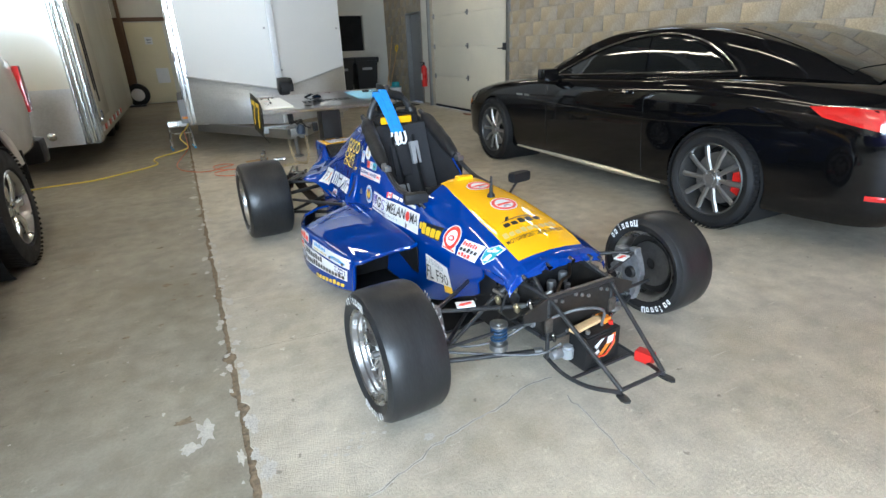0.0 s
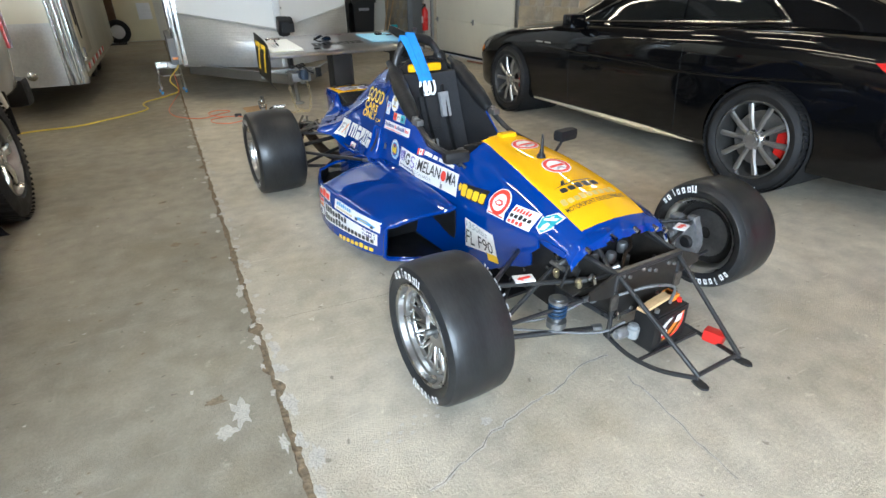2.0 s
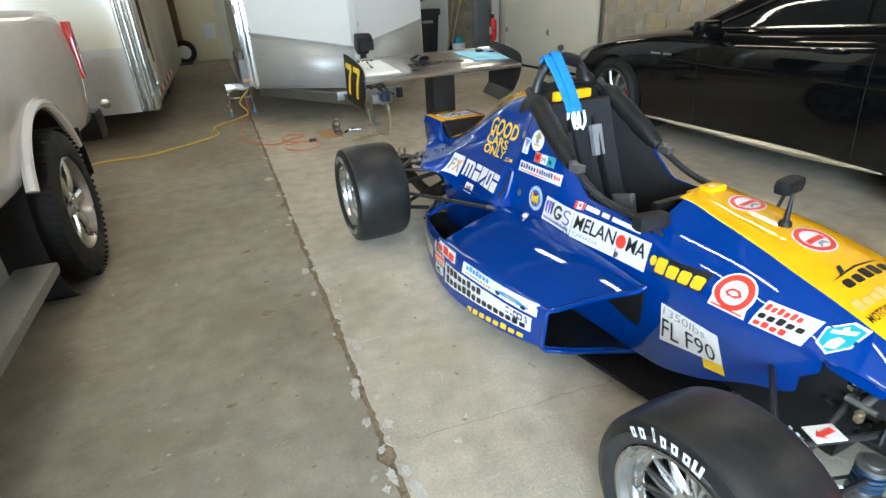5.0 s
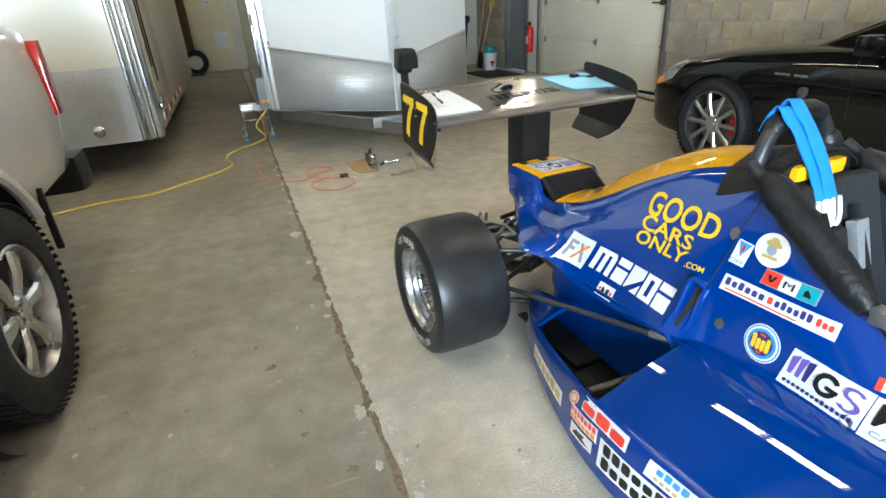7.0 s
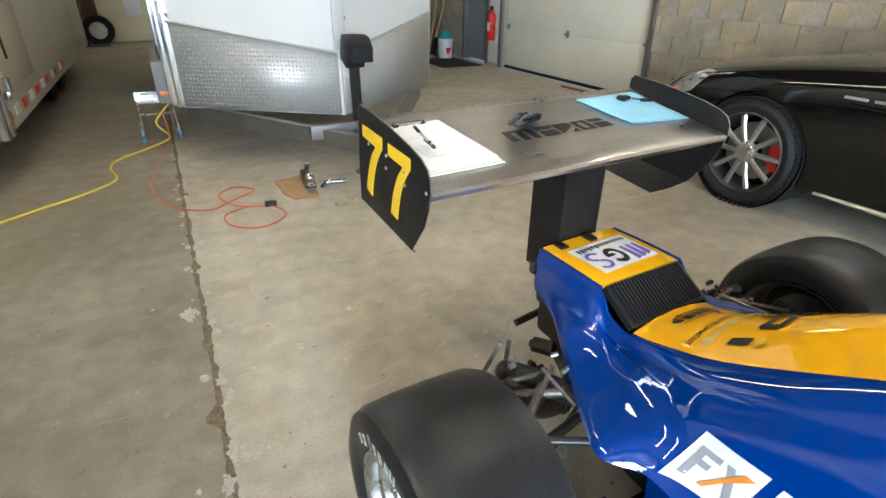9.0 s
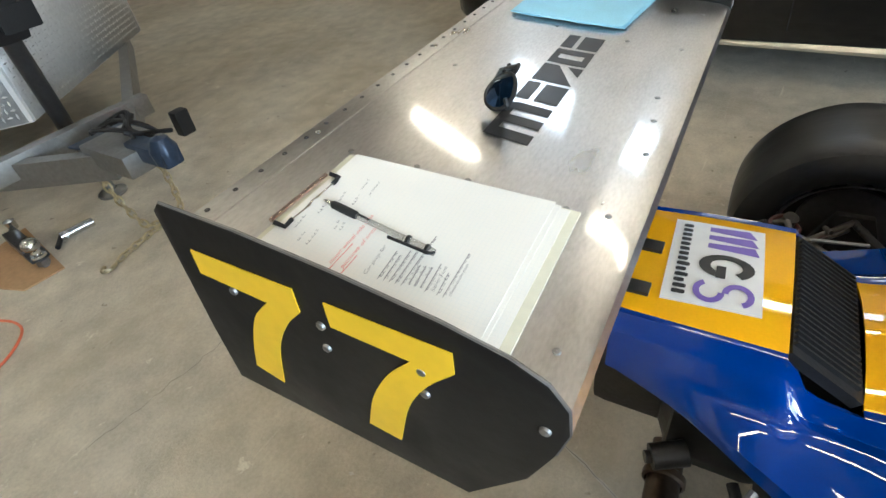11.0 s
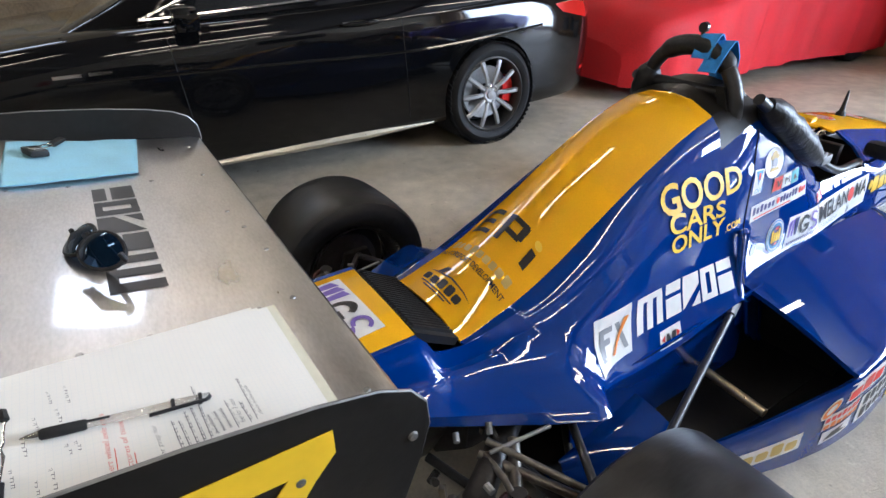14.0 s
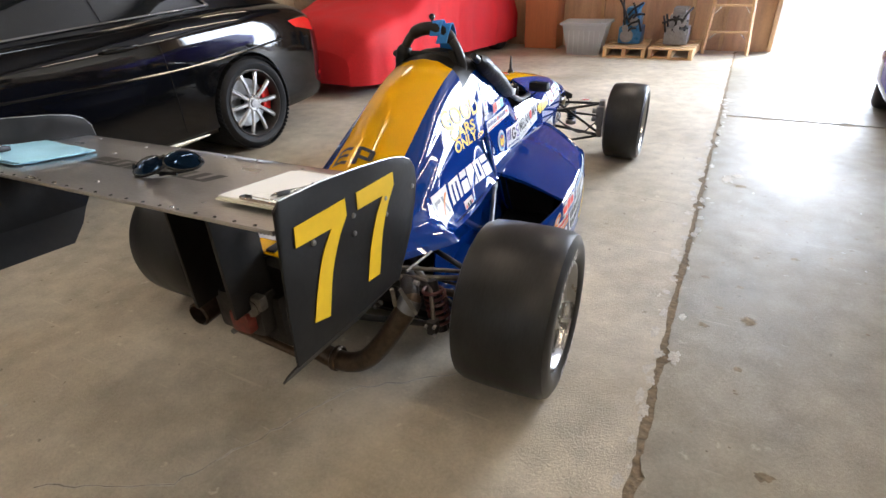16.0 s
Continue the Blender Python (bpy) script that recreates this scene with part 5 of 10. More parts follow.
# ==== red covered car ====
def covered_car():
    t = thing("covered_car", "car under a bright red fabric cover", "car")
    T = [(-2.35, 0.55, 0.55), (-2.2, 0.78, 0.72), (-1.6, 0.88, 0.85), (-1.0, 0.88, 1.0), (-0.4, 0.80, 1.22), (0.15, 0.80, 1.24), (0.6, 0.86, 1.02), (1.0, 0.90, 0.88), (1.5, 0.88, 0.80), (1.75, 0.80, 0.72), (1.90, 0.62, 0.50)]
    secs = []
    for i in range(73):
        y = -2.35 + 4.25 * i / 72
        w, zt = lerp_table(T, y)
        row = []
        for k in range(49):
            a = -1 + 2 * k / 48
            e = abs(a)
            u = (e / 0.62) * w * 0.93 if e < 0.62 else w * (0.93 + 0.07 * min(1, (e - 0.62) / 0.14))
            z = zt - 0.10 * (e / 0.62) ** 3 if e < 0.62 else zt - 0.10 - (zt - 0.10 - 0.13) * ((e - 0.62) / 0.38)
            fold = 0.02 * noise.noise((y * 3.5 + a * 1.5, a * 3, 1.3)) + (0.045 * noise.noise((y * 7 + 2 * a, a * 0.6, 4.1)) if e > 0.62 else 0) * (e - 0.5) * 2
            row.append((math.copysign(u + fold, a), y, z + 0.02 * noise.noise((a * 5, y * 3, 9.2))))
        secs.append(row)
    bm = B(); loft(bm, secs); bmesh.ops.holes_fill(bm, edges=[e for e in bm.edges if e.is_boundary][:0])
    r0, r1 = secs[0], secs[-1]
    for r in (r0, r1):
        low = [(p[0] * 0.97, p[1], 0.14) for p in r]
        loft(bm, [r, low])
    part("cover", bm, "red_cloth", t, angle=80)
    for sx in (-1, 1):
        for y in (-1.55, 1.05):
            w = road_wheel(t, pose(sx * 0.72, y, 0.31, 0, 0, 0 if sx < 0 else 180), 0.31, 0.2, 0.2, 8, ("rim_alu", "rim_alu"), None, False, False)
    t.matrix_basis = pose(4.10, -0.45, 0, 0, 0, -2)
    return t


covered_car()


# ==== pickup truck ====
def pickup():
    t = thing("pickup_truck", "silver grey pickup truck with chrome wheels", "truck")
    HX = 1.0
    secs = []
    for i in range(25):
        y = 6.28 - 4.84 * i / 24
        r = 0.06 if 0 < i < 24 else 0.10
        prof = [(0, 0.62), (HX * 0.93, 0.62), (HX * 0.97, 0.66), (HX * 0.985, 0.78), (HX, 0.92), (HX * 1.0, 1.05), (HX * 0.985, 1.20), (HX * 0.965, 1.33), (HX * 0.93, 1.37), (HX * 0.86, 1.375), (0, 1.375)]
        if i in (0, 24):
            prof = [(a * 0.975, b) for a, b in prof]
        secs.append([(-a, y, b) for a, b in prof] + [(a, y, b) for a, b in prof[-2:0:-1]])
    bm = B(); loft(bm, secs, True, True)
    body = part("body", bm, "truck_silver", t, angle=45)
    cs = []
    for y in (4.95, 2.30):
        c = B(); lathe(c, [(-1.2, 0.0001), (-1.2, 0.53), (1.2, 0.53), (1.2, 0.0001)], 48, 'x', (0, y, 0.42)); cs.append(c)
    c = B(); box(c, (0, 5.15, 1.25), (1.7, 2.0, 0.8)); cs.append(c)
    cut(body, cs)
    secs = []
    for s, zt, w in ((4.05, 1.38, 0.90), (3.95, 1.85, 0.80), (3.6, 1.92, 0.78), (2.95, 1.92, 0.78), (2.40, 1.40, 0.88)):
        secs.append([(-w - 0.03, s, 1.36), (-w, s, (1.36 + zt) / 2), (-w + 0.08, s, zt), (0, s, zt + 0.02), (w - 0.08, s, zt), (w, s, (1.36 + zt) / 2), (w + 0.03, s, 1.36)])
    bm = B(); loft(bm, secs, False, False); bmesh.ops.holes_fill(bm, edges=[e for e in bm.edges if e.is_boundary]); part("cab", bm, "truck_silver", t)
    for sx in (-1, 1):
        bm = B(); box(bm, (sx * 0.885, 3.35, 1.63), (0.02, 0.95, 0.38), 0.01); part("side_window", bm, "car_glass", t)
        bm = B()
        prism(bm, [(6.20, 0.93), (6.295, 0.93), (6.31, 1.10), (6.295, 1.30), (6.235, 1.30), (6.20, 1.12)], 'x', sx * 0.955, sx * 1.004, 0, 0.008); part("tail_lamp", bm, "red_lens", t, "tall red tail lamp")
        for y in (4.95, 2.30):
            bm = B()
            for r in (0.52,):
                sweep(bm, [(sx * 1.0, y + math.cos(a) * r, 0.42 + math.sin(a) * r) for a in [0.40 + (math.pi - 0.80) * k / 24 for k in range(25)]], 0.028, 8)
            part("arch_lip", bm, "truck_silver", t)
            bm = B(); lathe(bm, [(-0.35, 0.522), (0.0, 0.522)], 40, 'x', (sx * 0.97 if sx > 0 else -0.62, y, 0.42)); part("arch_liner", bm, "dark_hole", t)
            road_wheel(t, pose(sx * 0.905, y, 0.405, 0, 0, 180 if sx > 0 else 0), 0.405, 0.27, 0.25, 6, ("rim_alu", "chrome"), None, True, True)
        bm = B(); box(bm, (sx * 1.0, 3.52, 0.36), (0.16, 1.34, 0.05), 0.02); box(bm, (sx * 0.9, 3.52, 0.48), (0.05, 1.2, 0.30), 0.01); part("running_board", bm, "steel", t)
        bm = B(); box(bm, (sx * 0.98, 5.6, 0.55), (0.03, 0.02, 0.3), 0.005); part("mud_flap", bm, "rubber", t)
    bm = B(); box(bm, (0, 6.42, 0.58), (1.96, 0.26, 0.22), 0.06); part("rear_bumper", bm, "black_plastic", t, "dark rear bumper")
    bm = B(); box(bm, (0, 6.33, 0.62), (1.7, 0.12, 0.10), 0.02); part("bumper_step", bm, "chrome", t)
    bm = B(); box(bm, (0, 6.285, 1.05), (1.55, 0.04, 0.55), 0.02); part("tailgate", bm, "truck_silver", t)
    bm = B(); box(bm, (0, 3.9, 0.50), (0.9, 4.6, 0.2), 0.02); tube(bm, (-0.85, 4.95, 0.405), (0.85, 4.95, 0.405), 0.06); box(bm, (0, 7.0, 0.42), (0.08, 1.4, 0.08), 0.01); part("chassis", bm, "black_steel", t)
    t.matrix_basis = pose(-2.14, 0, 0)
    return t


pickup()


# ==== blue car by the open door ====
def blue_car():
    t = thing("blue_car", "deep blue car parked by the open door", "car")
    secs = []
    T = [(0.0, 0.55, 0.55), (0.12, 0.82, 0.66), (0.5, 0.93, 0.74), (1.2, 0.93, 0.85), (1.7, 0.88, 1.2), (2.6, 0.86, 1.3), (3.3, 0.88, 1.0), (3.9, 0.85, 0.9), (4.05, 0.6, 0.7)]
    for i in range(41):
        s = 4.05 * i / 40
        w, zt = lerp_table(T, s)
        half = [(0, 0.2), (w * 0.9, 0.2), (w, 0.35), (w, 0.55), (w * 0.95, min(zt, 0.75) - 0.03), (w * 0.7, zt - 0.03), (0, zt)]
        secs.append([(-u, 1.25 - s, z) for u, z in half] + [(u, 1.25 - s, z) for u, z in half[-2:0:-1]])
    bm = B(); loft(bm, secs, True, True); part("body", bm, "blue_paint", t, angle=50)
    for sx in (-1, 1):
        for y in (0.45, -2.0):
            road_wheel(t, pose(sx * 0.78, y - 0.12, 0.31, 0, 0, 0 if sx < 0 else 180), 0.31, 0.2, 0.2, 7, ("rim_alu", "rim_alu"), None, False, False)
    t.matrix_basis = pose(-2.08, 0.02, 0, 0, 0, -10)


blue_car()


# ==== the race car: local x across, y from the front axle to the rear, z up ====
car = thing("race_car", "blue and yellow open-wheel race car with its nose cone off", "race car", "", pose(1.297, 2.26, 0, 0, 0, 2.8))

# stations along the body: distance behind the front axle, then x and z of each line
RIDGE = [(-0.05, 0.505), (0.03, 0.540), (0.14, 0.578), (0.25, 0.604), (0.40, 0.634), (0.55, 0.652), (0.72, 0.668), (0.85, 0.640), (1.05, 0.640), (1.12, 0.660), (1.24, 0.760), (1.38, 0.900), (1.50, 0.952), (1.62, 0.932), (1.75, 0.908), (1.87, 0.872), (2.00, 0.810), (2.10, 0.758), (2.22, 0.680), (2.30, 0.628), (2.38, 0.585), (2.50, 0.540), (2.56, 0.545), (2.61, 0.604), (2.74, 0.604), (2.86, 0.602)]
EDGE = [(0.165, 0.490), (0.172, 0.522), (0.170, 0.556), (0.165, 0.582), (0.150, 0.614), (0.130, 0.636), (0.108, 0.655), (0.120, 0.620), (0.120, 0.620), (0.120, 0.640), (0.120, 0.740), (0.125, 0.880), (0.135, 0.920), (0.140, 0.895), (0.143, 0.857), (0.145, 0.805), (0.146, 0.735), (0.147, 0.676), (0.150, 0.610), (0.150, 0.572), (0.150, 0.545), (0.150, 0.516), (0.152, 0.530), (0.155, 0.598), (0.154, 0.599), (0.150, 0.597)]
SHOULDER = [(0.248, 0.445), (0.258, 0.455), (0.262, 0.465), (0.262, 0.478), (0.260, 0.495), (0.255, 0.515), (0.243, 0.553), (0.236, 0.566), (0.233, 0.572), (0.229, 0.625), (0.220, 0.735), (0.204, 0.835), (0.190, 0.860), (0.187, 0.815), (0.186, 0.770), (0.188, 0.725), (0.200, 0.665), (0.210, 0.620), (0.212, 0.570), (0.205, 0.545), (0.190, 0.525), (0.172, 0.500), (0.168, 0.505), (0.169, 0.580), (0.167, 0.582), (0.162, 0.580)]
FLANK = [(0.250, 0.440), (0.259, 0.449), (0.270, 0.395), (0.277, 0.380), (0.283, 0.360), (0.280, 0.390), (0.268, 0.440), (0.272, 0.440), (0.283, 0.440), (0.284, 0.450), (0.275, 0.480), (0.268, 0.520), (0.262, 0.560), (0.258, 0.600), (0.250, 0.600), (0.248, 0.595), (0.255, 0.570), (0.266, 0.540), (0.272, 0.500), (0.262, 0.476), (0.243, 0.474), (0.214, 0.468), (0.204, 0.474), (0.196, 0.502), (0.180, 0.515), (0.165, 0.520)]
FOOT = [(0.249, 0.436), (0.258, 0.444), (0.264, 0.300), (0.275, 0.250), (0.295, 0.170), (0.315, 0.130), (0.320, 0.120), (0.325, 0.120), (0.330, 0.120), (0.335, 0.120), (0.340, 0.120), (0.350, 0.120), (0.352, 0.200), (0.352, 0.390), (0.348, 0.372), (0.345, 0.346), (0.343, 0.340), (0.346, 0.350), (0.368, 0.388), (0.445, 0.415), (0.412, 0.421), (0.344, 0.428), (0.310, 0.432), (0.281, 0.436), (0.207, 0.444), (0.165, 0.450)]
BODY = [a + b + c + d + e for a, b, c, d, e in zip(RIDGE, EDGE, SHOULDER, FLANK, FOOT)]


def body_row(v):
    za, ub, zb, uc, zc, ud, zd, ue, ze = lerp_table(BODY, v)
    half = [(0, za), (ub * 0.5, za - (za - zb) * 0.22), (ub - 0.004, zb + 0.002), (ub, zb), (ub + (uc - ub) * 0.5 + 0.006, (zb + zc) / 2 + 0.010), (uc, zc), (uc + 0.008, zc - 0.02), (uc + (ud - uc) * 0.55 + 0.004, zc + (zd - zc) * 0.5), (ud, zd), (ud + (ue - ud) * 0.30, zd + (ze - zd) * 0.40), (ue - (ue - ud) * 0.12, ze + 0.02), (ue, ze)]
    return half


vs_rows = [-0.05 + 0.02 * i for i in range(147)]
bm = B()
secs = []
for v in vs_rows:
    hlf = body_row(v)
    secs.append([(-u, v, z) for u, z in hlf[::-1]] + [(u, v, z) for u, z in hlf[1:]])
rows_v = [[bm.verts.new(p) for p in s] for s in secs]
W2 = len(secs[0])
for i in range(len(rows_v) - 1):
    v = vs_rows[i] + 0.01
    for k in range(W2 - 1):
        j = k if k < W2 // 2 else W2 - 2 - k          # from foot (0) to ridge (10)
        d = 10 - j                                     # 0 next to the ridge
        open_pit = (0.74 - 0.05 * d / 5 < v < 1.50) and d <= 4
        slot = 2.495 < v < 2.605 and d <= 3
        if open_pit or slot:
            continue
        if v < 0.14 and d >= 9 or v < 0.08 and d >= 7:
            continue
        f = bm.faces.new((rows_v[i][k], rows_v[i][k + 1], rows_v[i + 1][k + 1], rows_v[i + 1][k]))
        f.material_index = 2 if 1.48 < v < 1.66 and d <= 4 else 1 if d <= 2 and v > -0.025 and not 0.74 < v < 1.5 else 0
bmesh.ops.delete(bm, geom=[v for v in bm.verts if not v.link_faces], context='VERTS')
body = part("bodywork", bm, ["blue", "yellow", "black_panel"], car, angle=42)
skin = bvh_of(body)
md = body.modifiers.new("thick", 'SOLIDIFY'); md.thickness, md.offset = 0.008, -1

# dark tub under the bodywork and cockpit lining
bm = B()
lining = []
for i in range(25):
    v = 0.60 + 0.92 * i / 24
    za, ub, zb, uc, zc, *_ = lerp_table(BODY, v)
    e = 0.03 if 0 < i < 24 else 0.0
    lining.append([(-uc + 0.012, v, zc - 0.004), (-uc + 0.022, v, zc - 0.12), (-0.20, v, 0.22), (-0.12, v, 0.15), (0.12, v, 0.15), (0.20, v, 0.22), (uc - 0.022, v, zc - 0.12), (uc - 0.012, v, zc - 0.004)])
loft(bm, lining)
part("cockpit_lining", bm, "seat", car, "black cockpit lining")
bm = B()
box(bm, (0, 1.95, 0.28), (0.44, 0.9, 0.28), 0.03); part("engine_bay", bm, "carbon", car)
bm = B(); box(bm, (0, 0.30, 0.28), (0.46, 0.58, 0.26), 0.02)
part("tub", bm, "carbon", car, "black monocoque tub")
bm = B()
prism(bm, [(-0.36, 0.30), (-0.44, 0.75), (-0.52, 1.3), (-0.50, 1.9), (-0.36, 2.35), (0.36, 2.35), (0.50, 1.9), (0.52, 1.3), (0.44, 0.75), (0.36, 0.30)], 'z', 0.045, 0.060)
part("floor_tray", bm, "carbon", car)

# seat and headrest
bm = B()
prof = [(1.06, 0.20), (1.02, 0.26), (1.10, 0.30), (1.22, 0.33), (1.32, 0.48), (1.40, 0.68), (1.46, 0.86), (1.50, 0.86)]
loft(bm, [[(u, v - 0.03 * abs(u / 0.16) ** 2, z + 0.015 * abs(u / 0.16)) for v, z in prof] for u in (-0.165, -0.13, -0.06, 0, 0.06, 0.13, 0.165)])
solid(bm, 0.02); part("seat", bm, "seat", car, "black padded seat")
for c, s, m2 in (((0.062, 1.372, 0.70), (0.055, 0.03, 0.14), "seat_grey"), ((0.035, 1.448, 0.795), (0.20, 0.02, 0.10), "seat_grey"), ((-0.085, 1.285, 0.50), (0.10, 0.03, 0.06), "seat_grey"), ((0.10, 1.20, 0.43), (0.03, 0.13, 0.10), "seat_grey"), ((-0.04, 1.372, 0.66), (0.11, 0.03, 0.19), "seat"), ((0.0, 1.17, 0.36), (0.22, 0.16, 0.05), "seat")):
    bm = B(); box(bm, c, s, 0.006, (-18, 0, 0)); part("seat_pad", bm, m2, car, "grey foam pad")
for sx in (-1, 1):
    bm = B(); sweep(bm, arc_points([(sx * 0.07, 1.42, 0.80), (sx * 0.06, 1.30, 0.55), (sx * 0.05, 1.18, 0.36), (sx * 0.02, 1.05, 0.32)], 6), 0.02, 8, flat=(0.021, 0.004)); part("harness_belt", bm, "black_plastic", car, "webbing harness belt")
bm = B(); box(bm, (0.01, 1.15, 0.392), (0.06, 0.03, 0.006), 0.002, (10, 0, 12)); part("harness_label", bm, "white_vinyl", car, "white harness label")
bm = B(); box(bm, (0.0, 1.505, 0.895), (0.21, 0.05, 0.045), 0.016); part("headrest", bm, "yellow", car, "yellow head pad")
bm = B(); prism(bm, [(-0.185, 0.62), (0.185, 0.62), (0.185, 0.80), (0.15, 0.90), (0.13, 0.93), (-0.13, 0.93), (-0.15, 0.90), (-0.185, 0.80)], 'y', 1.500, 1.545); part("firewall", bm, "black_panel", car)
# dash
bm = B(); box(bm, (0, 0.78, 0.56), (0.34, 0.03, 0.14), 0.01); part("dash", bm, "black_panel", car)
# dash hoop lug, antenna
bm = B(); box(bm, (0.02, 0.705, 0.668), (0.085, 0.05, 0.034), 0.012); part("lug", bm, "yellow", car)
bm = B(); lathe(bm, [(0, 0.020), (0.012, 0.018), (0.02, 0.010), (0.10, 0.004), (0.105, 0.0005)], 14, 'z', (0.0, 0.42, 0.637)); part("antenna", bm, "black_plastic", car)

# roll hoop with pads
hoop = arc_points([(-0.165, 1.56, 0.62), (-0.158, 1.565, 0.82), (-0.142, 1.57, 0.935), (-0.088, 1.575, 1.018), (0, 1.575, 1.045), (0.088, 1.575, 1.018), (0.142, 1.57, 0.935), (0.158, 1.565, 0.82), (0.165, 1.56, 0.62)], 6)
bm = B(); sweep(bm, hoop, 0.021, 12); part("roll_hoop", bm, "black_steel", car, "black tubular roll hoop")
bm = B(); sweep(bm, hoop[16:31], [0.023] + [0.028] * 13 + [0.023], 12); part("hoop_pad", bm, "duct", car, "black foam pad")
bm = B(); sweep(bm, hoop[34:44], [0.024] + [0.036, 0.040, 0.036, 0.039, 0.037, 0.040, 0.036, 0.036] + [0.026], 12); part("hoop_pad", bm, "duct", car, "black foam pad")
bm = B(); tube(bm, (-0.145, 1.57, 0.930), (0.145, 1.57, 0.930), 0.017, 12); part("hoop_bar", bm, "duct", car)
bm = B(); tube(bm, (-0.015, 1.575, 1.045), (-0.015, 1.575, 1.088), 0.006, 8); lathe(bm, [(-0.006, 0.0005), (-0.006, 0.014), (0.006, 0.014), (0.006, 0.0005)], 12, 'y', (-0.015, 1.575, 1.092)); part("tow_eye", bm, "black_steel", car)
bm = B(); prism(bm, [(-0.19, 0.79), (-0.125, 0.955), (-0.10, 0.955), (-0.135, 0.85), (-0.155, 0.79)], 'y', 1.55, 1.60); part("hoop_gusset", bm, "black_panel", car)
for sx in (-1, 1):
    p = arc_points([(sx * 0.20, 1.50, 0.905), (sx * 0.222, 1.34, 0.80), (sx * 0.237, 1.17, 0.685)], 5)
    bm = B(); sweep(bm, p, [0.024, 0.040, 0.044, 0.040, 0.045, 0.043, 0.041, 0.044, 0.040, 0.036, 0.026][:len(p)], 12); part("brace_pad", bm, "duct", car, "taped black foam pad")
    bm = B(); sweep(bm, arc_points([(sx * 0.237, 1.18, 0.69), (sx * 0.245, 0.98, 0.605), (sx * 0.235, 0.78, 0.585)], 5), 0.014, 10); tube(bm, (sx * 0.20, 1.55, 0.93), (sx * 0.222, 1.34, 0.80), 0.016); part("hoop_brace", bm, "black_steel", car)
    bm = B(); lathe(bm, [(-0.012, 0.0005), (-0.012, 0.014), (0.012, 0.014), (0.012, 0.0005)], 10, 'x', (sx * 0.245, 1.15, 0.695)); box(bm, (sx * 0.24, 1.13, 0.68), (0.04, 0.06, 0.03), 0.006); part("brace_clamp", bm, "steel", car)

# blue lifting straps hung over the hoop
strap = thing("lifting_strap", "bright blue webbing strap looped over the roll hoop", "strap", "", car.matrix_basis @ pose(0, 0, -0.03))
bm = B()
for pts in ([(-0.075, 1.62, 1.02), (-0.085, 1.58, 1.095), (-0.085, 1.535, 1.06), (-0.06, 1.485, 0.97), (-0.035, 1.438, 0.855)], [(-0.04, 1.61, 1.05), (-0.045, 1.58, 1.11), (-0.045, 1.535, 1.07), (-0.03, 1.480, 0.98), (-0.005, 1.435, 0.860)]):
    P = arc_points(pts, 6)
    L2, R2 = [], []
    for i, p in enumerate(P):
        L2.append(p + Vector((-0.026, 0, 0.004 * math.sin(i)))); R2.append(p + Vector((0.026, 0, -0.003)))
    loft(bm, [L2, [(a + b) / 2 + Vector((0, -0.004, 0)) for a, b in zip(L2, R2)], R2])
solid(bm, 0.004); part("webbing", bm, "strap_blue", strap)
for x in (-0.045, -0.02, 0.01):
    bm = B(); sweep(bm, arc_points([(x - 0.014, 1.436, 0.858), (x - 0.020, 1.424, 0.81), (x, 1.416, 0.785), (x + 0.020, 1.424, 0.81), (x + 0.014, 1.434, 0.860)], 5), 0.0070, 8); part("hook", bm, "white_vinyl", strap, "white coated hook")
bm = B(); sweep(bm, arc_points([(-0.03, 1.420, 0.79), (-0.012, 1.398, 0.735), (0.004, 1.398, 0.725), (0.012, 1.418, 0.79)], 5), 0.004, 6); part("clip", bm, "chrome", strap)


# sidepods
POD = [(0.82, 0.30, 0.385, 0.590, 0.290, 0.607, 0.110), (0.95, 0.292, 0.397, 0.620, 0.298, 0.640, 0.085), (1.10, 0.288, 0.403, 0.640, 0.303, 0.665, 0.062), (1.25, 0.285, 0.405, 0.655, 0.305, 0.682, 0.050), (1.42, 0.282, 0.402, 0.668, 0.303, 0.690, 0.042), (1.56, 0.285, 0.396, 0.668, 0.298, 0.680, 0.040),
       (1.70, 0.31, 0.36, 0.640, 0.280, 0.655, 0.042), (1.90, 0.335, 0.30, 0.590, 0.250, 0.600, 0.050), (2.10, 0.345, 0.245, 0.520, 0.215, 0.530, 0.062), (2.33, 0.345, 0.185, 0.395, 0.165, 0.400, 0.080)]
pod_skin = None
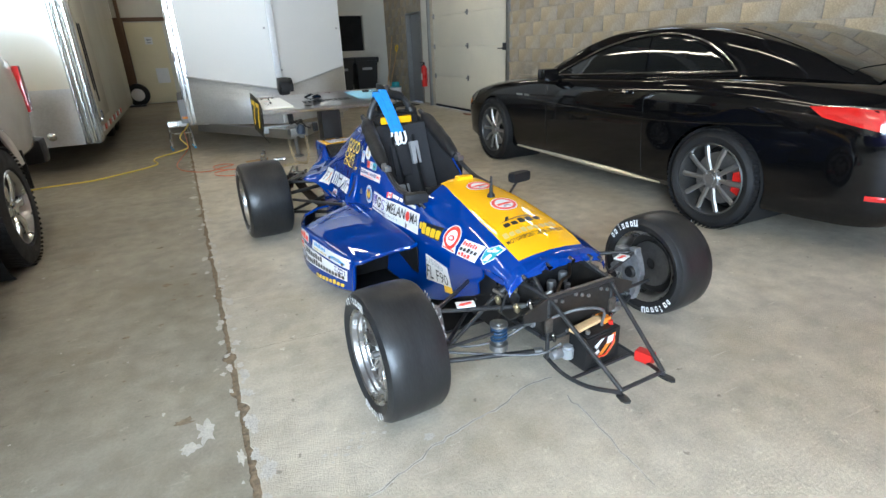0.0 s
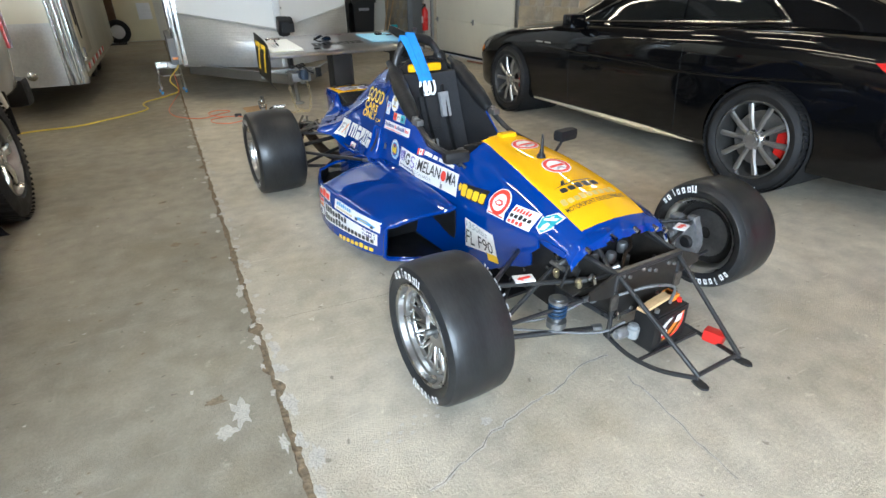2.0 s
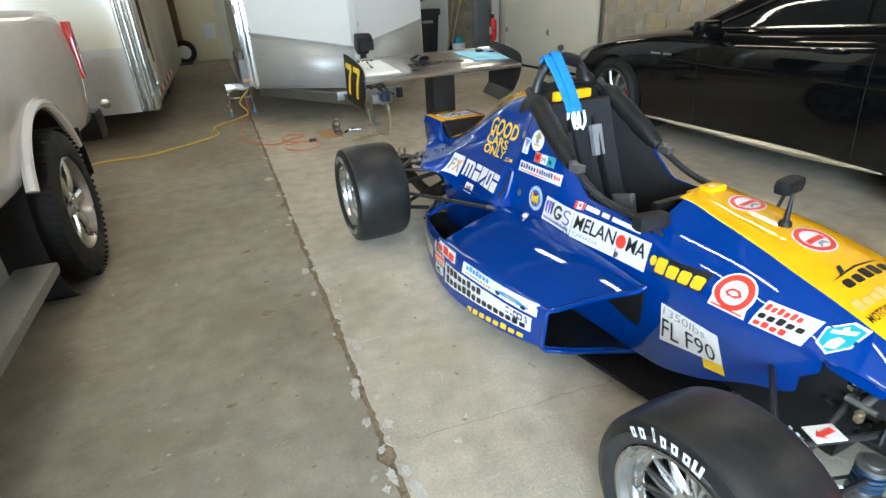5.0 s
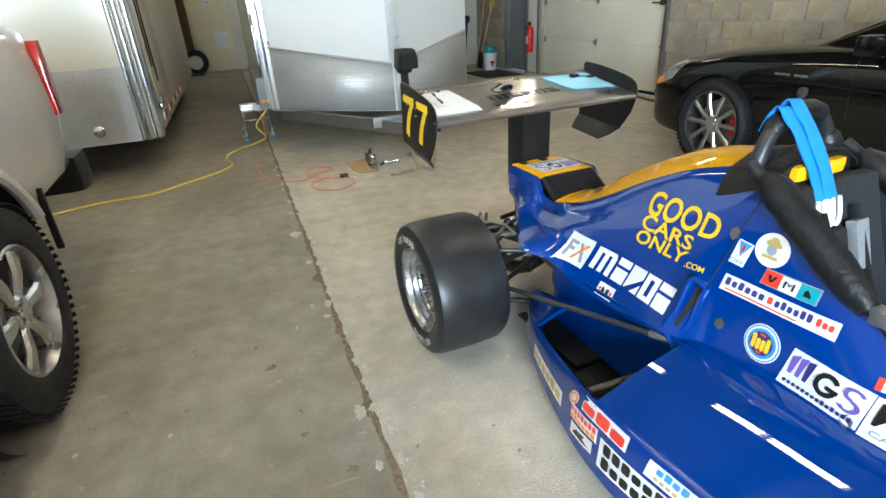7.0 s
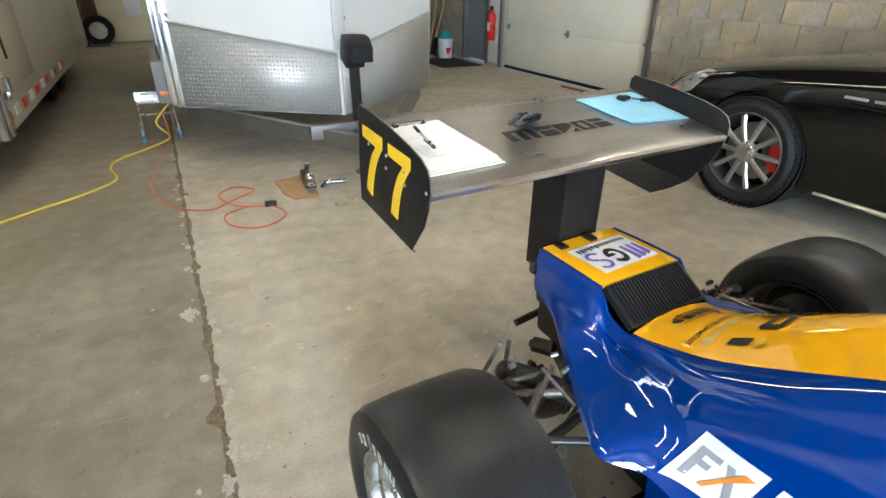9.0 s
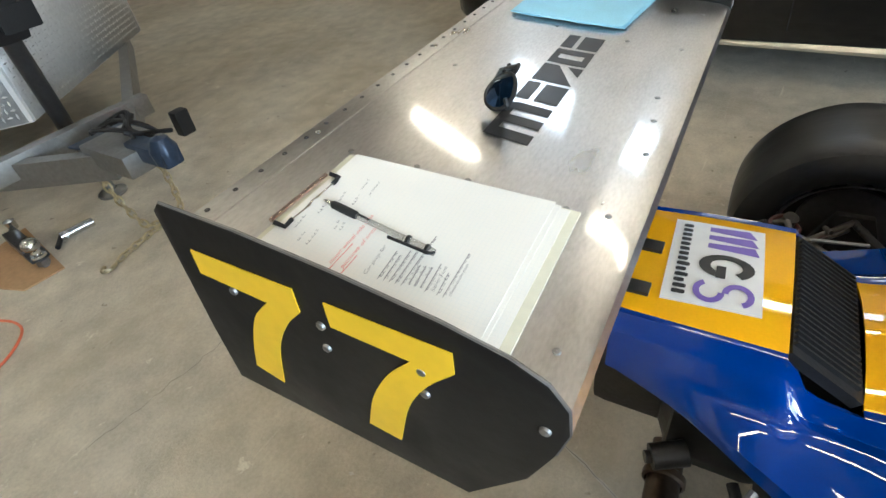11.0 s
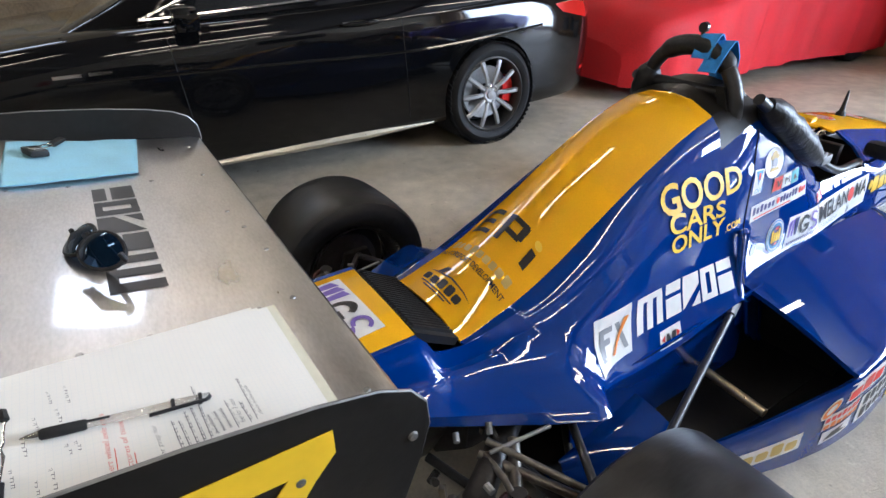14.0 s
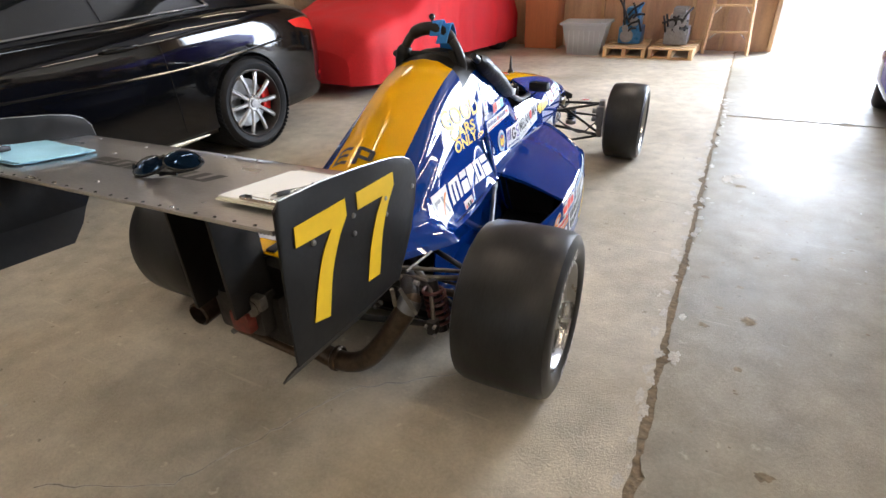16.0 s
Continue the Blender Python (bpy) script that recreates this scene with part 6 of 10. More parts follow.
for sx in (-1, 1):
    bm = B()
    ss = [0.82 + 1.51 * i / 60 for i in range(61)]
    grid = []
    for s2 in ss:
        ui, zi, uo, zo, ub, zb = lerp_table(POD, s2)
        prof = [(ui, zi)] + [(ui + (uo - 0.03 - ui) * q, zi + (zo - zi) * q + 0.012 * math.sin(math.pi * q)) for q in (0.15, 0.3, 0.5, 0.7, 0.88, 1.0)] + [(uo - 0.010, zo - 0.004), (uo, zo - 0.016), (uo + (ub - uo) * 0.3, zo - (zo - zb) * 0.3), (uo + (ub - uo) * 0.65, zo - (zo - zb) * 0.65), (ub, zb + 0.02), (ub - 0.02, zb), (ub - 0.10, zb), (0.30, zb)]
        fade = max(0.0, 1 - (s2 - 0.82) / 0.30)
        grid.append([(sx * u, s2 - 0.165 * fade * max(0, min(1, 1 - (u - 0.34) / 0.25)), z) for u, z in prof])
    rr = [[bm.verts.new(p) for p in g] for g in grid]
    for i in range(len(rr) - 1):
        for k in range(len(rr[0]) - 1):
            if 1.545 < ss[i] + 0.01 < 2.06 and k <= 6:
                continue
            bm.faces.new((rr[i][k], rr[i][k + 1], rr[i + 1][k + 1], rr[i + 1][k]))
    bmesh.ops.delete(bm, geom=[v for v in bm.verts if not v.link_faces], context='VERTS')
    pod = part("sidepod", bm, ["blue", "carbon"], car, angle=42)
    if sx < 0:
        pod_skin = bvh_of(pod)
    md = pod.modifiers.new("thick", 'SOLIDIFY'); md.thickness, md.offset, md.material_offset = 0.014, -1, 1
    # mouth lip and dark duct
    bm = B()
    g0 = [Vector(p) for p in grid[0]]
    sweep(bm, g0, 0.010, 8); part("intake_lip", bm, "blue", car)
    bm = B()
    box(bm, (sx * 0.44, 1.20, 0.20), (0.26, 0.36, 0.16), 0.01, (0, 0, 0)); part("radiator", bm, "black_panel", car, "dark radiator core")
    bm = B(); loft(bm, [[(sx * 0.30, 0.66, 0.075), (sx * 0.30, 0.66, 0.36)], [(sx * 0.30, 1.1, 0.075), (sx * 0.30, 1.1, 0.36)], [(sx * 0.30, 2.2, 0.075), (sx * 0.30, 2.2, 0.36)]]); solid(bm, 0.006); part("duct_wall", bm, "carbon", car)
    bm = B(); loft(bm, [[(sx * (0.345 - 0.03 * q), v, z0 + 0.012), (sx * (0.335 - 0.03 * q), v, 0.30), (sx * (0.325 - 0.03 * q), v, 0.20), (sx * (0.335 - 0.03 * q), v, 0.09)] for v, z0, q in ((1.50, 0.385, 0.0), (1.66, 0.372, 0.0), (1.85, 0.365, 0.2), (2.05, 0.356, 0.3), (2.16, 0.362, 0.4), (2.25, 0.366, 0.6))]); solid(bm, 0.006); part("lower_flank", bm, "blue", car, "blue lower flank panel")
    bm = B(); tube(bm, (sx * 0.30, 1.70, 0.15), (sx * 0.54, 1.72, 0.15), 0.014, 10); part("water_pipe", bm, "brass", car, "brass coloured pipe")

# scoop on the flank
bm = B()
for pts in ([(-0.262, 1.555, 0.562), (-0.285, 1.57, 0.45), (-0.305, 1.585, 0.405), (-0.325, 1.63, 0.40), (-0.30, 1.615, 0.47), (-0.275, 1.60, 0.57), (-0.262, 1.555, 0.562)],):
    sweep(bm, arc_points([(a - 0.012, b, c) for a, b, c in pts], 4), 0.010, 8)
part("flank_scoop", bm, "blue", car, "raised blue scoop rim")
# dark patch laid on the skin, painted shade of the scoop's mouth
bm = B(); patch(bm, skin, [(1.568, 0.552), (1.584, 0.555), (1.604, 0.425), (1.590, 0.42)], lambda a, b: (-0.8, a, b), (1, 0, 0), 0.004); part("scoop_shade", bm, "dark_hole", car)

# radiator slot behind the spine
bm = B(); box(bm, (0, 2.555, 0.555), (0.30, 0.13, 0.02), 0.0, (32, 0, 0))
cooler = part("cooler", bm, "black_plastic", car, "black finned cooler core")
bm = B(); box(bm, (0, 0, 0), (0.004, 0.12, 0.016)); fin = mesh_from("fin", bm, "black_plastic")
for k in range(22):
    ob = new("fin", fin); ob.parent = cooler; ob.matrix_basis = pose(-0.13 + k * 0.0125, 2.553, 0.566, 32)
for x in (-0.10, 0.02):
    bm = B(); box(bm, (x, 2.845, 0.606), (0.03, 0.045, 0.008), 0.002)
    part("pad_notch", bm, "black_vinyl", car)

# mirrors
for x, y, z, sx in ((-0.275, 0.69, 0.615, -1), (0.317, 0.62, 0.650, 1)):
    m2 = new("wing_mirror"); m2.parent = car
    bm = B(); box(bm, (x, y, z), (0.125, 0.06, 0.058), 0.026, (0, 0, sx * 8)); part("mirror_shell", bm, "black_plastic", m2)
    bm = B(); tube(bm, (x - sx * 0.01, y, z - 0.02), (sx * 0.235, y - 0.02, 0.56 if sx < 0 else 0.57), 0.007, 8); part("stalk", bm, "black_steel", m2)


# slick tyres and split rims
def race_wheel(x, y, R, width, side, letters=True, front=True):
    """Outer face to local -x when side is -1."""
    w = new("wheel"); w.parent = car
    h = width / 2
    rr = 0.178
    bm = B()
    lathe(bm, [(-h * 0.80, rr), (-h * 0.93, rr + 0.012), (-h * 1.02, rr + 0.04), (-h * 1.0, R - 0.035), (-h * 0.93, R - 0.013), (-h * 0.80, R - 0.004), (-h * 0.4, R), (0, R + 0.001), (h * 0.4, R), (h * 0.80, R - 0.004), (h * 0.93, R - 0.013), (h * 1.0, R - 0.035), (h * 1.02, rr + 0.04), (h * 0.93, rr + 0.012), (h * 0.80, rr)], 72, 'x')
    part("tyre", bm, "slick", w, "black slick tyre")
    bm = B()
    lathe(bm, [(-h * 0.84, rr + 0.008), (-h * 0.93, rr + 0.006), (-h * 0.94, rr - 0.002), (-h * 0.90, rr - 0.008), (-h * 0.74, rr - 0.012), (-h * 0.70, rr - 0.022), (-h * 0.58, rr - 0.025), (-h * 0.54, rr - 0.040), (-h * 0.50, rr - 0.042), (-h * 0.46, rr - 0.020), (h * 0.6, rr - 0.022), (h * 0.84, rr - 0.008), (h * 0.92, rr + 0.004)], 64, 'x')
    part("rim", bm, "rim_alu", w, "polished split rim")
    bm = B()
    n = 16
    for k in range(n):
        for o in (-1, 1):
            a0, a1 = 2 * math.pi * k / n, 2 * math.pi * (k + 0.5 * o) / n
            sweep(bm, [(-h * 0.36, math.cos(a0) * 0.05, math.sin(a0) * 0.05), (-h * 0.46, math.cos((a0 + a1) / 2) * 0.095, math.sin((a0 + a1) / 2) * 0.095), (-h * 0.51, math.cos(a1) * (rr - 0.036), math.sin(a1) * (rr - 0.036))], [0.0085, 0.007, 0.0065], 6)
    lathe(bm, [(-h * 0.22, 0.075), (-h * 0.44, 0.062), (-h * 0.44, 0.03), (-h * 0.25, 0.028), (-h * 0.25, 0.0005)], 28, 'x')
    part("lattice_centre", bm, "rim_alu", w, "cross-laced alloy wheel centre")
    bm = B(); tube(bm, (-h * 0.54, rr - 0.0325, 0), (-h * 0.61, rr - 0.0325, 0), 0.0045, 6); bolt = mesh_from("rim_bolt", bm, "steel")
    for k in range(20):
        ob = new("rim_bolt", bolt); ob.parent = w; ob.matrix_basis = pose(0, 0, 0, 18 * k)
    bm = B(); tube(bm, (-h * 0.1, 0, 0), (-h * 0.75, 0, 0), 0.013, 10)
    part("axle_stub", bm, "steel", w)
    bm = B(); lathe(bm, [(0.0, 0.03), (0.0, 0.115), (0.014, 0.115), (0.014, 0.03)], 40, 'x', (h * 0.25, 0, 0)); part("brake_disc", bm, "disc", w)
    # added dark disc closes the wheel and stands for its shaded inside
    bm = B(); lathe(bm, [(h * 0.15, 0.155), (h * 0.15, 0.0005)], 32, 'x'); part("wheel_shade_disc", bm, "oily", w)
    if letters:
        # plain white blocks round the sidewall where lettering is painted
        for face in ((-1, 1) if front else (-1,)):
            for base in (1.75, 1.75 + math.pi):
                for k, (wd, ht, lift) in enumerate(((0.085, 0.040, 0), (0.062, 0.026, -0.006), (0.062, 0.026, -0.006), (0.055, 0.026, -0.006), (0.022, 0.034, 0), (0.062, 0.026, -0.006), (0.05, 0.024, -0.006))):
                    bm = B()
                    a = base + face * (k * 0.135)
                    rad = rr + 0.048 + lift
                    n2 = 3
                    inner, outer, mid1, mid2 = [], [], [], []
                    for q in range(n2 + 1):
                        an = a + face * wd * q / n2 * 1.25
                        for lst, r2 in ((inner, rad - ht / 2), (mid1, rad - ht / 2 + 0.007), (mid2, rad + ht / 2 - 0.007), (outer, rad + ht / 2)):
                            xx = h * 1.025 - 0.3 * max(0, rr + 0.03 - r2)
                            lst.append(bm.verts.new((face * xx, math.cos(an) * r2, math.sin(an) * r2)))
                    for q in range(n2):
                        for lo, hi, keep in ((inner, mid1, True), (mid1, mid2, q in (0, n2 - 1)), (mid2, outer, k != 0)):
                            if keep:
                                bm.faces.new((lo[q], lo[q + 1], hi[q + 1], hi[q]))
                    part("sidewall_letter", bm, "white_vinyl", w, "white painted sidewall letter block")
    w.matrix_basis = pose(x, y, R, 0, 0, 0 if side < 0 else 180)
    return w


for sx in (-1, 1):
    race_wheel(-0.725 if sx < 0 else 0.738, 0.005 if sx < 0 else 0.028, 0.256, 0.238 if sx < 0 else 0.222, sx)
    race_wheel(sx * 0.728, 2.43, 0.284, 0.312, sx, True, False)

# front frame, bulkhead and nose frame
bm = B()
prism(bm, [(-0.285, 0.365), (-0.165, 0.415), (0.165, 0.415), (0.285, 0.365), (0.285, 0.335), (0.168, 0.315), (0.165, 0.225), (-0.165, 0.225), (-0.168, 0.315), (-0.285, 0.335)], 'y', -0.222, -0.212); part("bulkhead_plate", bm, "bulkhead", car, "grimy dark front bulkhead plate")
for sx in (-1, 1):
    for nm, a, b, r in (("frame_rail", (sx * 0.165, -0.22, 0.405), (sx * 0.175, 0.35, 0.43), 0.011), ("frame_rail", (sx * 0.165, -0.22, 0.225), (sx * 0.18, 0.35, 0.20), 0.011), ("frame_post", (sx * 0.165, -0.22, 0.405), (sx * 0.165, -0.22, 0.14), 0.009),
                        ("nose_tube", (sx * 0.155, -0.225, 0.395), (sx * 0.106, -0.555, 0.172), 0.0085), ("frame_stay", (sx * 0.165, -0.20, 0.40), (sx * 0.10, 0.06, 0.515), 0.008), ("frame_stay", (sx * 0.17, 0.05, 0.22), (sx * 0.165, -0.2, 0.40), 0.010)):
        bm = B(); tube(bm, a, b, r, 10); part(nm, bm, "black_steel", car)
    bm = B(); sweep(bm, arc_points([(sx * 0.155, -0.20, 0.135), (sx * 0.165, -0.32, 0.125), (sx * 0.15, -0.44, 0.135), (sx * 0.106, -0.555, 0.165)], 5), 0.0085, 10); part("lower_nose_tube", bm, "black_steel", car)
    bm = B(); prism(bm, [(sx * 0.092, -0.545), (sx * 0.124, -0.545), (sx * 0.132, -0.575), (sx * 0.128, -0.592), (sx * 0.115, -0.602), (sx * 0.102, -0.595), (sx * 0.095, -0.575)], 'z', 0.150, 0.157, 0, 0.002); part("mount_foot", bm, "black_steel", car)
    # rockers, springs, arms
    bm = B(); prism(bm, [(-0.06, 0.30), (0.08, 0.33), (0.06, 0.375), (-0.02, 0.40), (-0.07, 0.36)], 'x', sx * 0.195 - 0.006, sx * 0.195 + 0.006, 0, 0.002); tube(bm, (sx * 0.17, 0.0, 0.36), (sx * 0.22, 0.0, 0.36), 0.016); part("rocker", bm, "black_steel", car)
    bm = B()
    coil = [(sx * 0.315 + 0.030 * math.cos(a), -0.10 + 0.030 * math.sin(a), 0.215 + 0.0026 * a) for a in [k * 0.35 for k in range(72)]]
    sweep(bm, coil, 0.0055, 6); part("spring", bm, "spring_blue", car, "grimy blue coil spring")
    bm = B(); tube(bm, (sx * 0.315, -0.10, 0.17), (sx * 0.315, -0.10, 0.295), 0.020, 14); lathe(bm, [(0.28, 0.0005), (0.28, 0.036), (0.29, 0.036), (0.29, 0.0005)], 20, 'z', (sx * 0.315, -0.10, 0)); lathe(bm, [(0.175, 0.0005), (0.175, 0.038), (0.20, 0.038), (0.20, 0.0005)], 20, 'z', (sx * 0.315, -0.10, 0)); part("damper", bm, "steel", car, "grey damper body")
    U, D2 = (sx * 0.545, 0.0, 0.365), (sx * 0.555, 0.0, 0.135)
    for nm, a, b, r in (("wishbone", U, (sx * 0.185, -0.10, 0.33), 0.009), ("wishbone", U, (sx * 0.19, 0.26, 0.34), 0.009), ("wishbone", D2, (sx * 0.135, -0.16, 0.135), 0.0105), ("wishbone", D2, (sx * 0.18, 0.34, 0.13), 0.009), ("pushrod", (sx * 0.53, 0.0, 0.16), (sx * 0.20, 0.02, 0.375), 0.009), ("track_rod", (sx * 0.55, -0.09, 0.25), (sx * 0.17, -0.12, 0.26), 0.008)):
        bm = B(); tube(bm, a, b, r, 10); part(nm, bm, "black_steel", car)
        d = (Vector(b) - Vector(a)).normalized(); p = Vector(b) - d * 0.02
        bm = B(); tube(bm, p - d * 0.018, p + d * 0.018, r * 1.5, 8); part("rod_end", bm, "steel", car)
    bm = B(); prism(bm, [(-0.025, 0.125), (0.025, 0.125), (0.03, 0.17), (0.052, 0.22), (0.058, 0.265), (0.05, 0.305), (0.028, 0.335), (0.022, 0.385), (-0.018, 0.39), (-0.026, 0.34), (-0.05, 0.305), (-0.058, 0.265), (-0.05, 0.22), (-0.03, 0.17)], 'x', sx * 0.53, sx * 0.565, 0, 0.008); part("upright", bm, "engine_grey", car, "cast alloy upright")
    bm = B(); lathe(bm, [(sx * 0.515, 0.0005), (sx * 0.515, 0.024), (sx * 0.535, 0.034)], 20, 'x', (0, 0, 0.265)); part("hub_cap", bm, "black_plastic", car)
    bm = B(); box(bm, (sx * 0.555, 0.085, 0.30), (0.055, 0.055, 0.13), 0.014); tube(bm, (sx * 0.53, 0.08, 0.33), (sx * 0.50, 0.08, 0.33), 0.018); tube(bm, (sx * 0.53, 0.085, 0.275), (sx * 0.50, 0.085, 0.275), 0.018); part("brake_caliper", bm, "engine_grey", car, "alloy brake caliper")
    bm = B(); sweep(bm, arc_points([(sx * 0.52, 0.06, 0.24), (sx * 0.42, 0.03, 0.15), (sx * 0.28, -0.05, 0.175), (sx * 0.17, -0.1, 0.24)], 6), 0.005, 6); part("brake_line", bm, "hose_grey", car)
    bm = B(); box(bm, (sx * 0.425, -0.03, 0.375), (0.075, 0.05, 0.004), 0.001, (0, 0, sx * 20)); part("warning_plate", bm, "white_vinyl", car, "white warning plate")
    bm = B(); prism(bm, [(sx * (0.425 + 0.62 * (a - 0.34)), -0.03 + 0.62 * (b - 0.13)) for a, b in ((0.30, 0.115), (0.36, 0.120), (0.36, 0.108), (0.385, 0.135), (0.355, 0.152), (0.357, 0.142), (0.30, 0.138))], 'z', 0.3772, 0.3785); part("warning_arrow", bm, "red_vinyl", car, "red arrow")
for a, b, r in (((-0.165, -0.22, 0.405), (0.165, -0.22, 0.405), 0.008), ((-0.155, -0.22, 0.225), (0.155, -0.22, 0.225), 0.008), ((-0.106, -0.545, 0.166), (0.106, -0.545, 0.166), 0.008), ((-0.16, -0.36, 0.125), (0.16, -0.36, 0.125), 0.007), ((-0.175, 0.05, 0.42), (0.175, 0.05, 0.42), 0.010), ((-0.16, -0.2, 0.135), (0.16, -0.2, 0.135), 0.008)):
    bm = B(); tube(bm, a, b, r, 10); part("cross_tube", bm, "black_steel", car)
bm = B(); box(bm, (0.04, -0.27, 0.122), (0.24, 0.18, 0.012), 0.003); part("battery_tray", bm, "black_steel", car)
# open box behind the bulkhead: side and floor plates, brackets, bolts and small fittings
for sx in (-1, 1):
    bm = B(); prism(bm, [(-0.21, 0.235), (0.06, 0.215), (0.06, 0.425), (-0.03, 0.418), (-0.21, 0.398)], 'x', sx * 0.158 - 0.003, sx * 0.158 + 0.003, 0, 0.001); part("box_side", bm, "bulkhead", car, "grimy dark side plate")
    bm = B(); prism(bm, [(sx * 0.150, 0.262), (sx * 0.185, 0.266), (sx * 0.188, 0.318), (sx * 0.168, 0.33), (sx * 0.150, 0.318)], 'y', -0.232, -0.2235, 0, 0.002); part("bracket", bm, "dull_rod", car, "dull alloy bracket")
    bm = B(); box(bm, (sx * 0.235, -0.09, 0.318), (0.10, 0.09, 0.008), 0.002, (0, sx * 8, 0)); part("rocker_mount", bm, "bulkhead", car)
    for k, (x, y, z, r) in enumerate(((0.20, -0.05, 0.395, 0.012), (0.215, 0.03, 0.385, 0.014), (0.24, -0.12, 0.345, 0.013), (0.195, -0.15, 0.36, 0.010), (0.26, -0.02, 0.345, 0.012), (0.145, -0.236, 0.24, 0.010), (0.185, 0.09, 0.40, 0.012))):
        bm = B(); tube(bm, (sx * x, y, z - 0.012), (sx * (x + 0.01), y - 0.004, z + 0.014), r, 6); tube(bm, (sx * (x - 0.002), y, z - 0.02), (sx * (x + 0.012), y - 0.005, z + 0.022), r * 0.55, 8); part("bolt", bm, "chrome" if k % 2 else "brass", car)
    bm = B(); tube(bm, (sx * 0.185, -0.02, 0.405), (sx * 0.255, -0.02, 0.375), 0.011, 10); tube(bm, (sx * 0.255, -0.05, 0.372), (sx * 0.255, 0.02, 0.372), 0.009, 10); part("rocker_link", bm, "steel", car)
    bm = B(); sweep(bm, arc_points([(sx * 0.15, 0.02, 0.40), (sx * 0.20, -0.06, 0.43), (sx * 0.26, -0.08, 0.40), (sx * 0.30, -0.09, 0.33)], 5), 0.005, 6); part("brake_line", bm, "black_plastic", car)
bm = B(); box(bm, (0, -0.08, 0.232), (0.31, 0.27, 0.008), 0.002); part("box_floor", bm, "bulkhead", car)
bm = B(); box(bm, (0, -0.217, 0.417), (0.33, 0.016, 0.004), 0.001); part("top_rim", bm, "dull_rod", car, "worn bright top edge")
for k in range(9):
    bm = B(); lathe(bm, [(-0.2225, 0.0085), (-0.228, 0.007), (-0.2295, 0.0005)], 8, 'y', (-0.135 + k * 0.034, 0, 0.392 - 0.012 * (k % 3) - (0.13 if k in (2, 6) else 0))); part("bolt", bm, "steel", car)
bm = B(); lathe(bm, [(0.0, 0.0005), (0.0, 0.022), (0.038, 0.024), (0.042, 0.018), (0.052, 0.018), (0.054, 0.0005)], 18, 'z', (-0.115, -0.285, 0.165)); part("reservoir", bm, "cloudy_plastic", car, "cloudy plastic reservoir with cap")
for x, y, z in ((-0.075, -0.02, 0.37), (0.0, -0.04, 0.36), (0.08, -0.02, 0.375)):
    bm = B(); lathe(bm, [(-0.03, 0.0005), (-0.03, 0.02), (0.0, 0.022), (0.012, 0.018), (0.014, 0.0005)], 14, 'z', (x, y, z)); part("fluid_cap", bm, "engine_grey", car)
bm = B(); sweep(bm, arc_points([(-0.12, -0.20, 0.36), (-0.02, -0.12, 0.40), (0.08, -0.06, 0.385), (0.15, 0.02, 0.40)], 6), 0.007, 8); part("hose", bm, "exhaust", car, "brown stained hose")
# ragged front edge of the bodywork, folded down
bm = B()
folds = []
half = body_row(-0.05)[:7]
edge = [(-u, z) for u, z in half[::-1]] + half[1:]
edge = [(p.x, p.y) for p in arc_points([(u, z, 0) for u, z in edge], 4)]
for k, (u, z) in enumerate(edge):
    q = noise.noise((u * 22, 1.7, 0.4)); q2 = noise.noise((u * 30, 5.1, 2.0))
    folds.append([(u, -0.046, z), (u * 1.01, -0.064 - 0.010 * q, z - 0.004 + 0.012 * q2), (u * 1.015, -0.086 - 0.016 * q2, z - 0.020 + 0.012 * q), (u * 1.0, -0.096 - 0.012 * q, z - 0.044 + 0.014 * q2)])
loft(bm, folds); solid(bm, 0.004); part("front_lip", bm, "blue", car, "ragged blue front edge of the bodywork", angle=28)
for u in (-0.19, -0.07, 0.05, 0.15, 0.21):
    bm = B(); tube(bm, (u, -0.085, lerp_table([(0.0, 0.498), (0.165, 0.478), (0.25, 0.432)], abs(u))[0] - 0.012), (u, -0.112, lerp_table([(0.0, 0.498), (0.165, 0.478), (0.25, 0.432)], abs(u))[0] - 0.018), 0.010, 8); part("panel_clip", bm, "chrome", car)
# pedals and cylinders behind the bulkhead
for k, x in enumerate((-0.09, 0.0, 0.09)):
    bm = B(); box(bm, (x, 0.12, 0.33), (0.045, 0.012, 0.12), 0.003, (15, 0, 0)); tube(bm, (x, 0.06, 0.27), (x, -0.12, 0.28), 0.016, 10); tube(bm, (x, -0.04, 0.28), (x, -0.04, 0.335), 0.014, 10); part("pedal_cylinder", bm, "engine_grey" if k != 1 else "black_steel", car)
bm = B(); tube(bm, (-0.17, -0.12, 0.255), (0.17, -0.12, 0.255), 0.020, 12); lathe(bm, [(-0.035, 0.0005), (-0.035, 0.014), (-0.02, 0.020), (0.02, 0.020), (0.035, 0.014), (0.035, 0.0005)], 18, 'x', (-0.15, -0.27, 0.185)); part("steering_rack", bm, "engine_grey", car, "alloy steering rack and valve block")
bm = B(); sweep(bm, arc_points([(-0.16, -0.235, 0.33), (-0.08, -0.30, 0.375), (0.02, -0.32, 0.35), (0.03, -0.31, 0.275)], 6), 0.006, 8); part("battery_cable", bm, "hose_grey", car, "grey battery cable")
bm = B(); sweep(bm, arc_points([(-0.50, 0.03, 0.15), (-0.36, -0.06, 0.14), (-0.2, -0.2, 0.16), (-0.12, -0.25, 0.21)], 6), 0.0055, 8); part("brake_hose", bm, "hose_grey", car)
rb = random.Random(11)
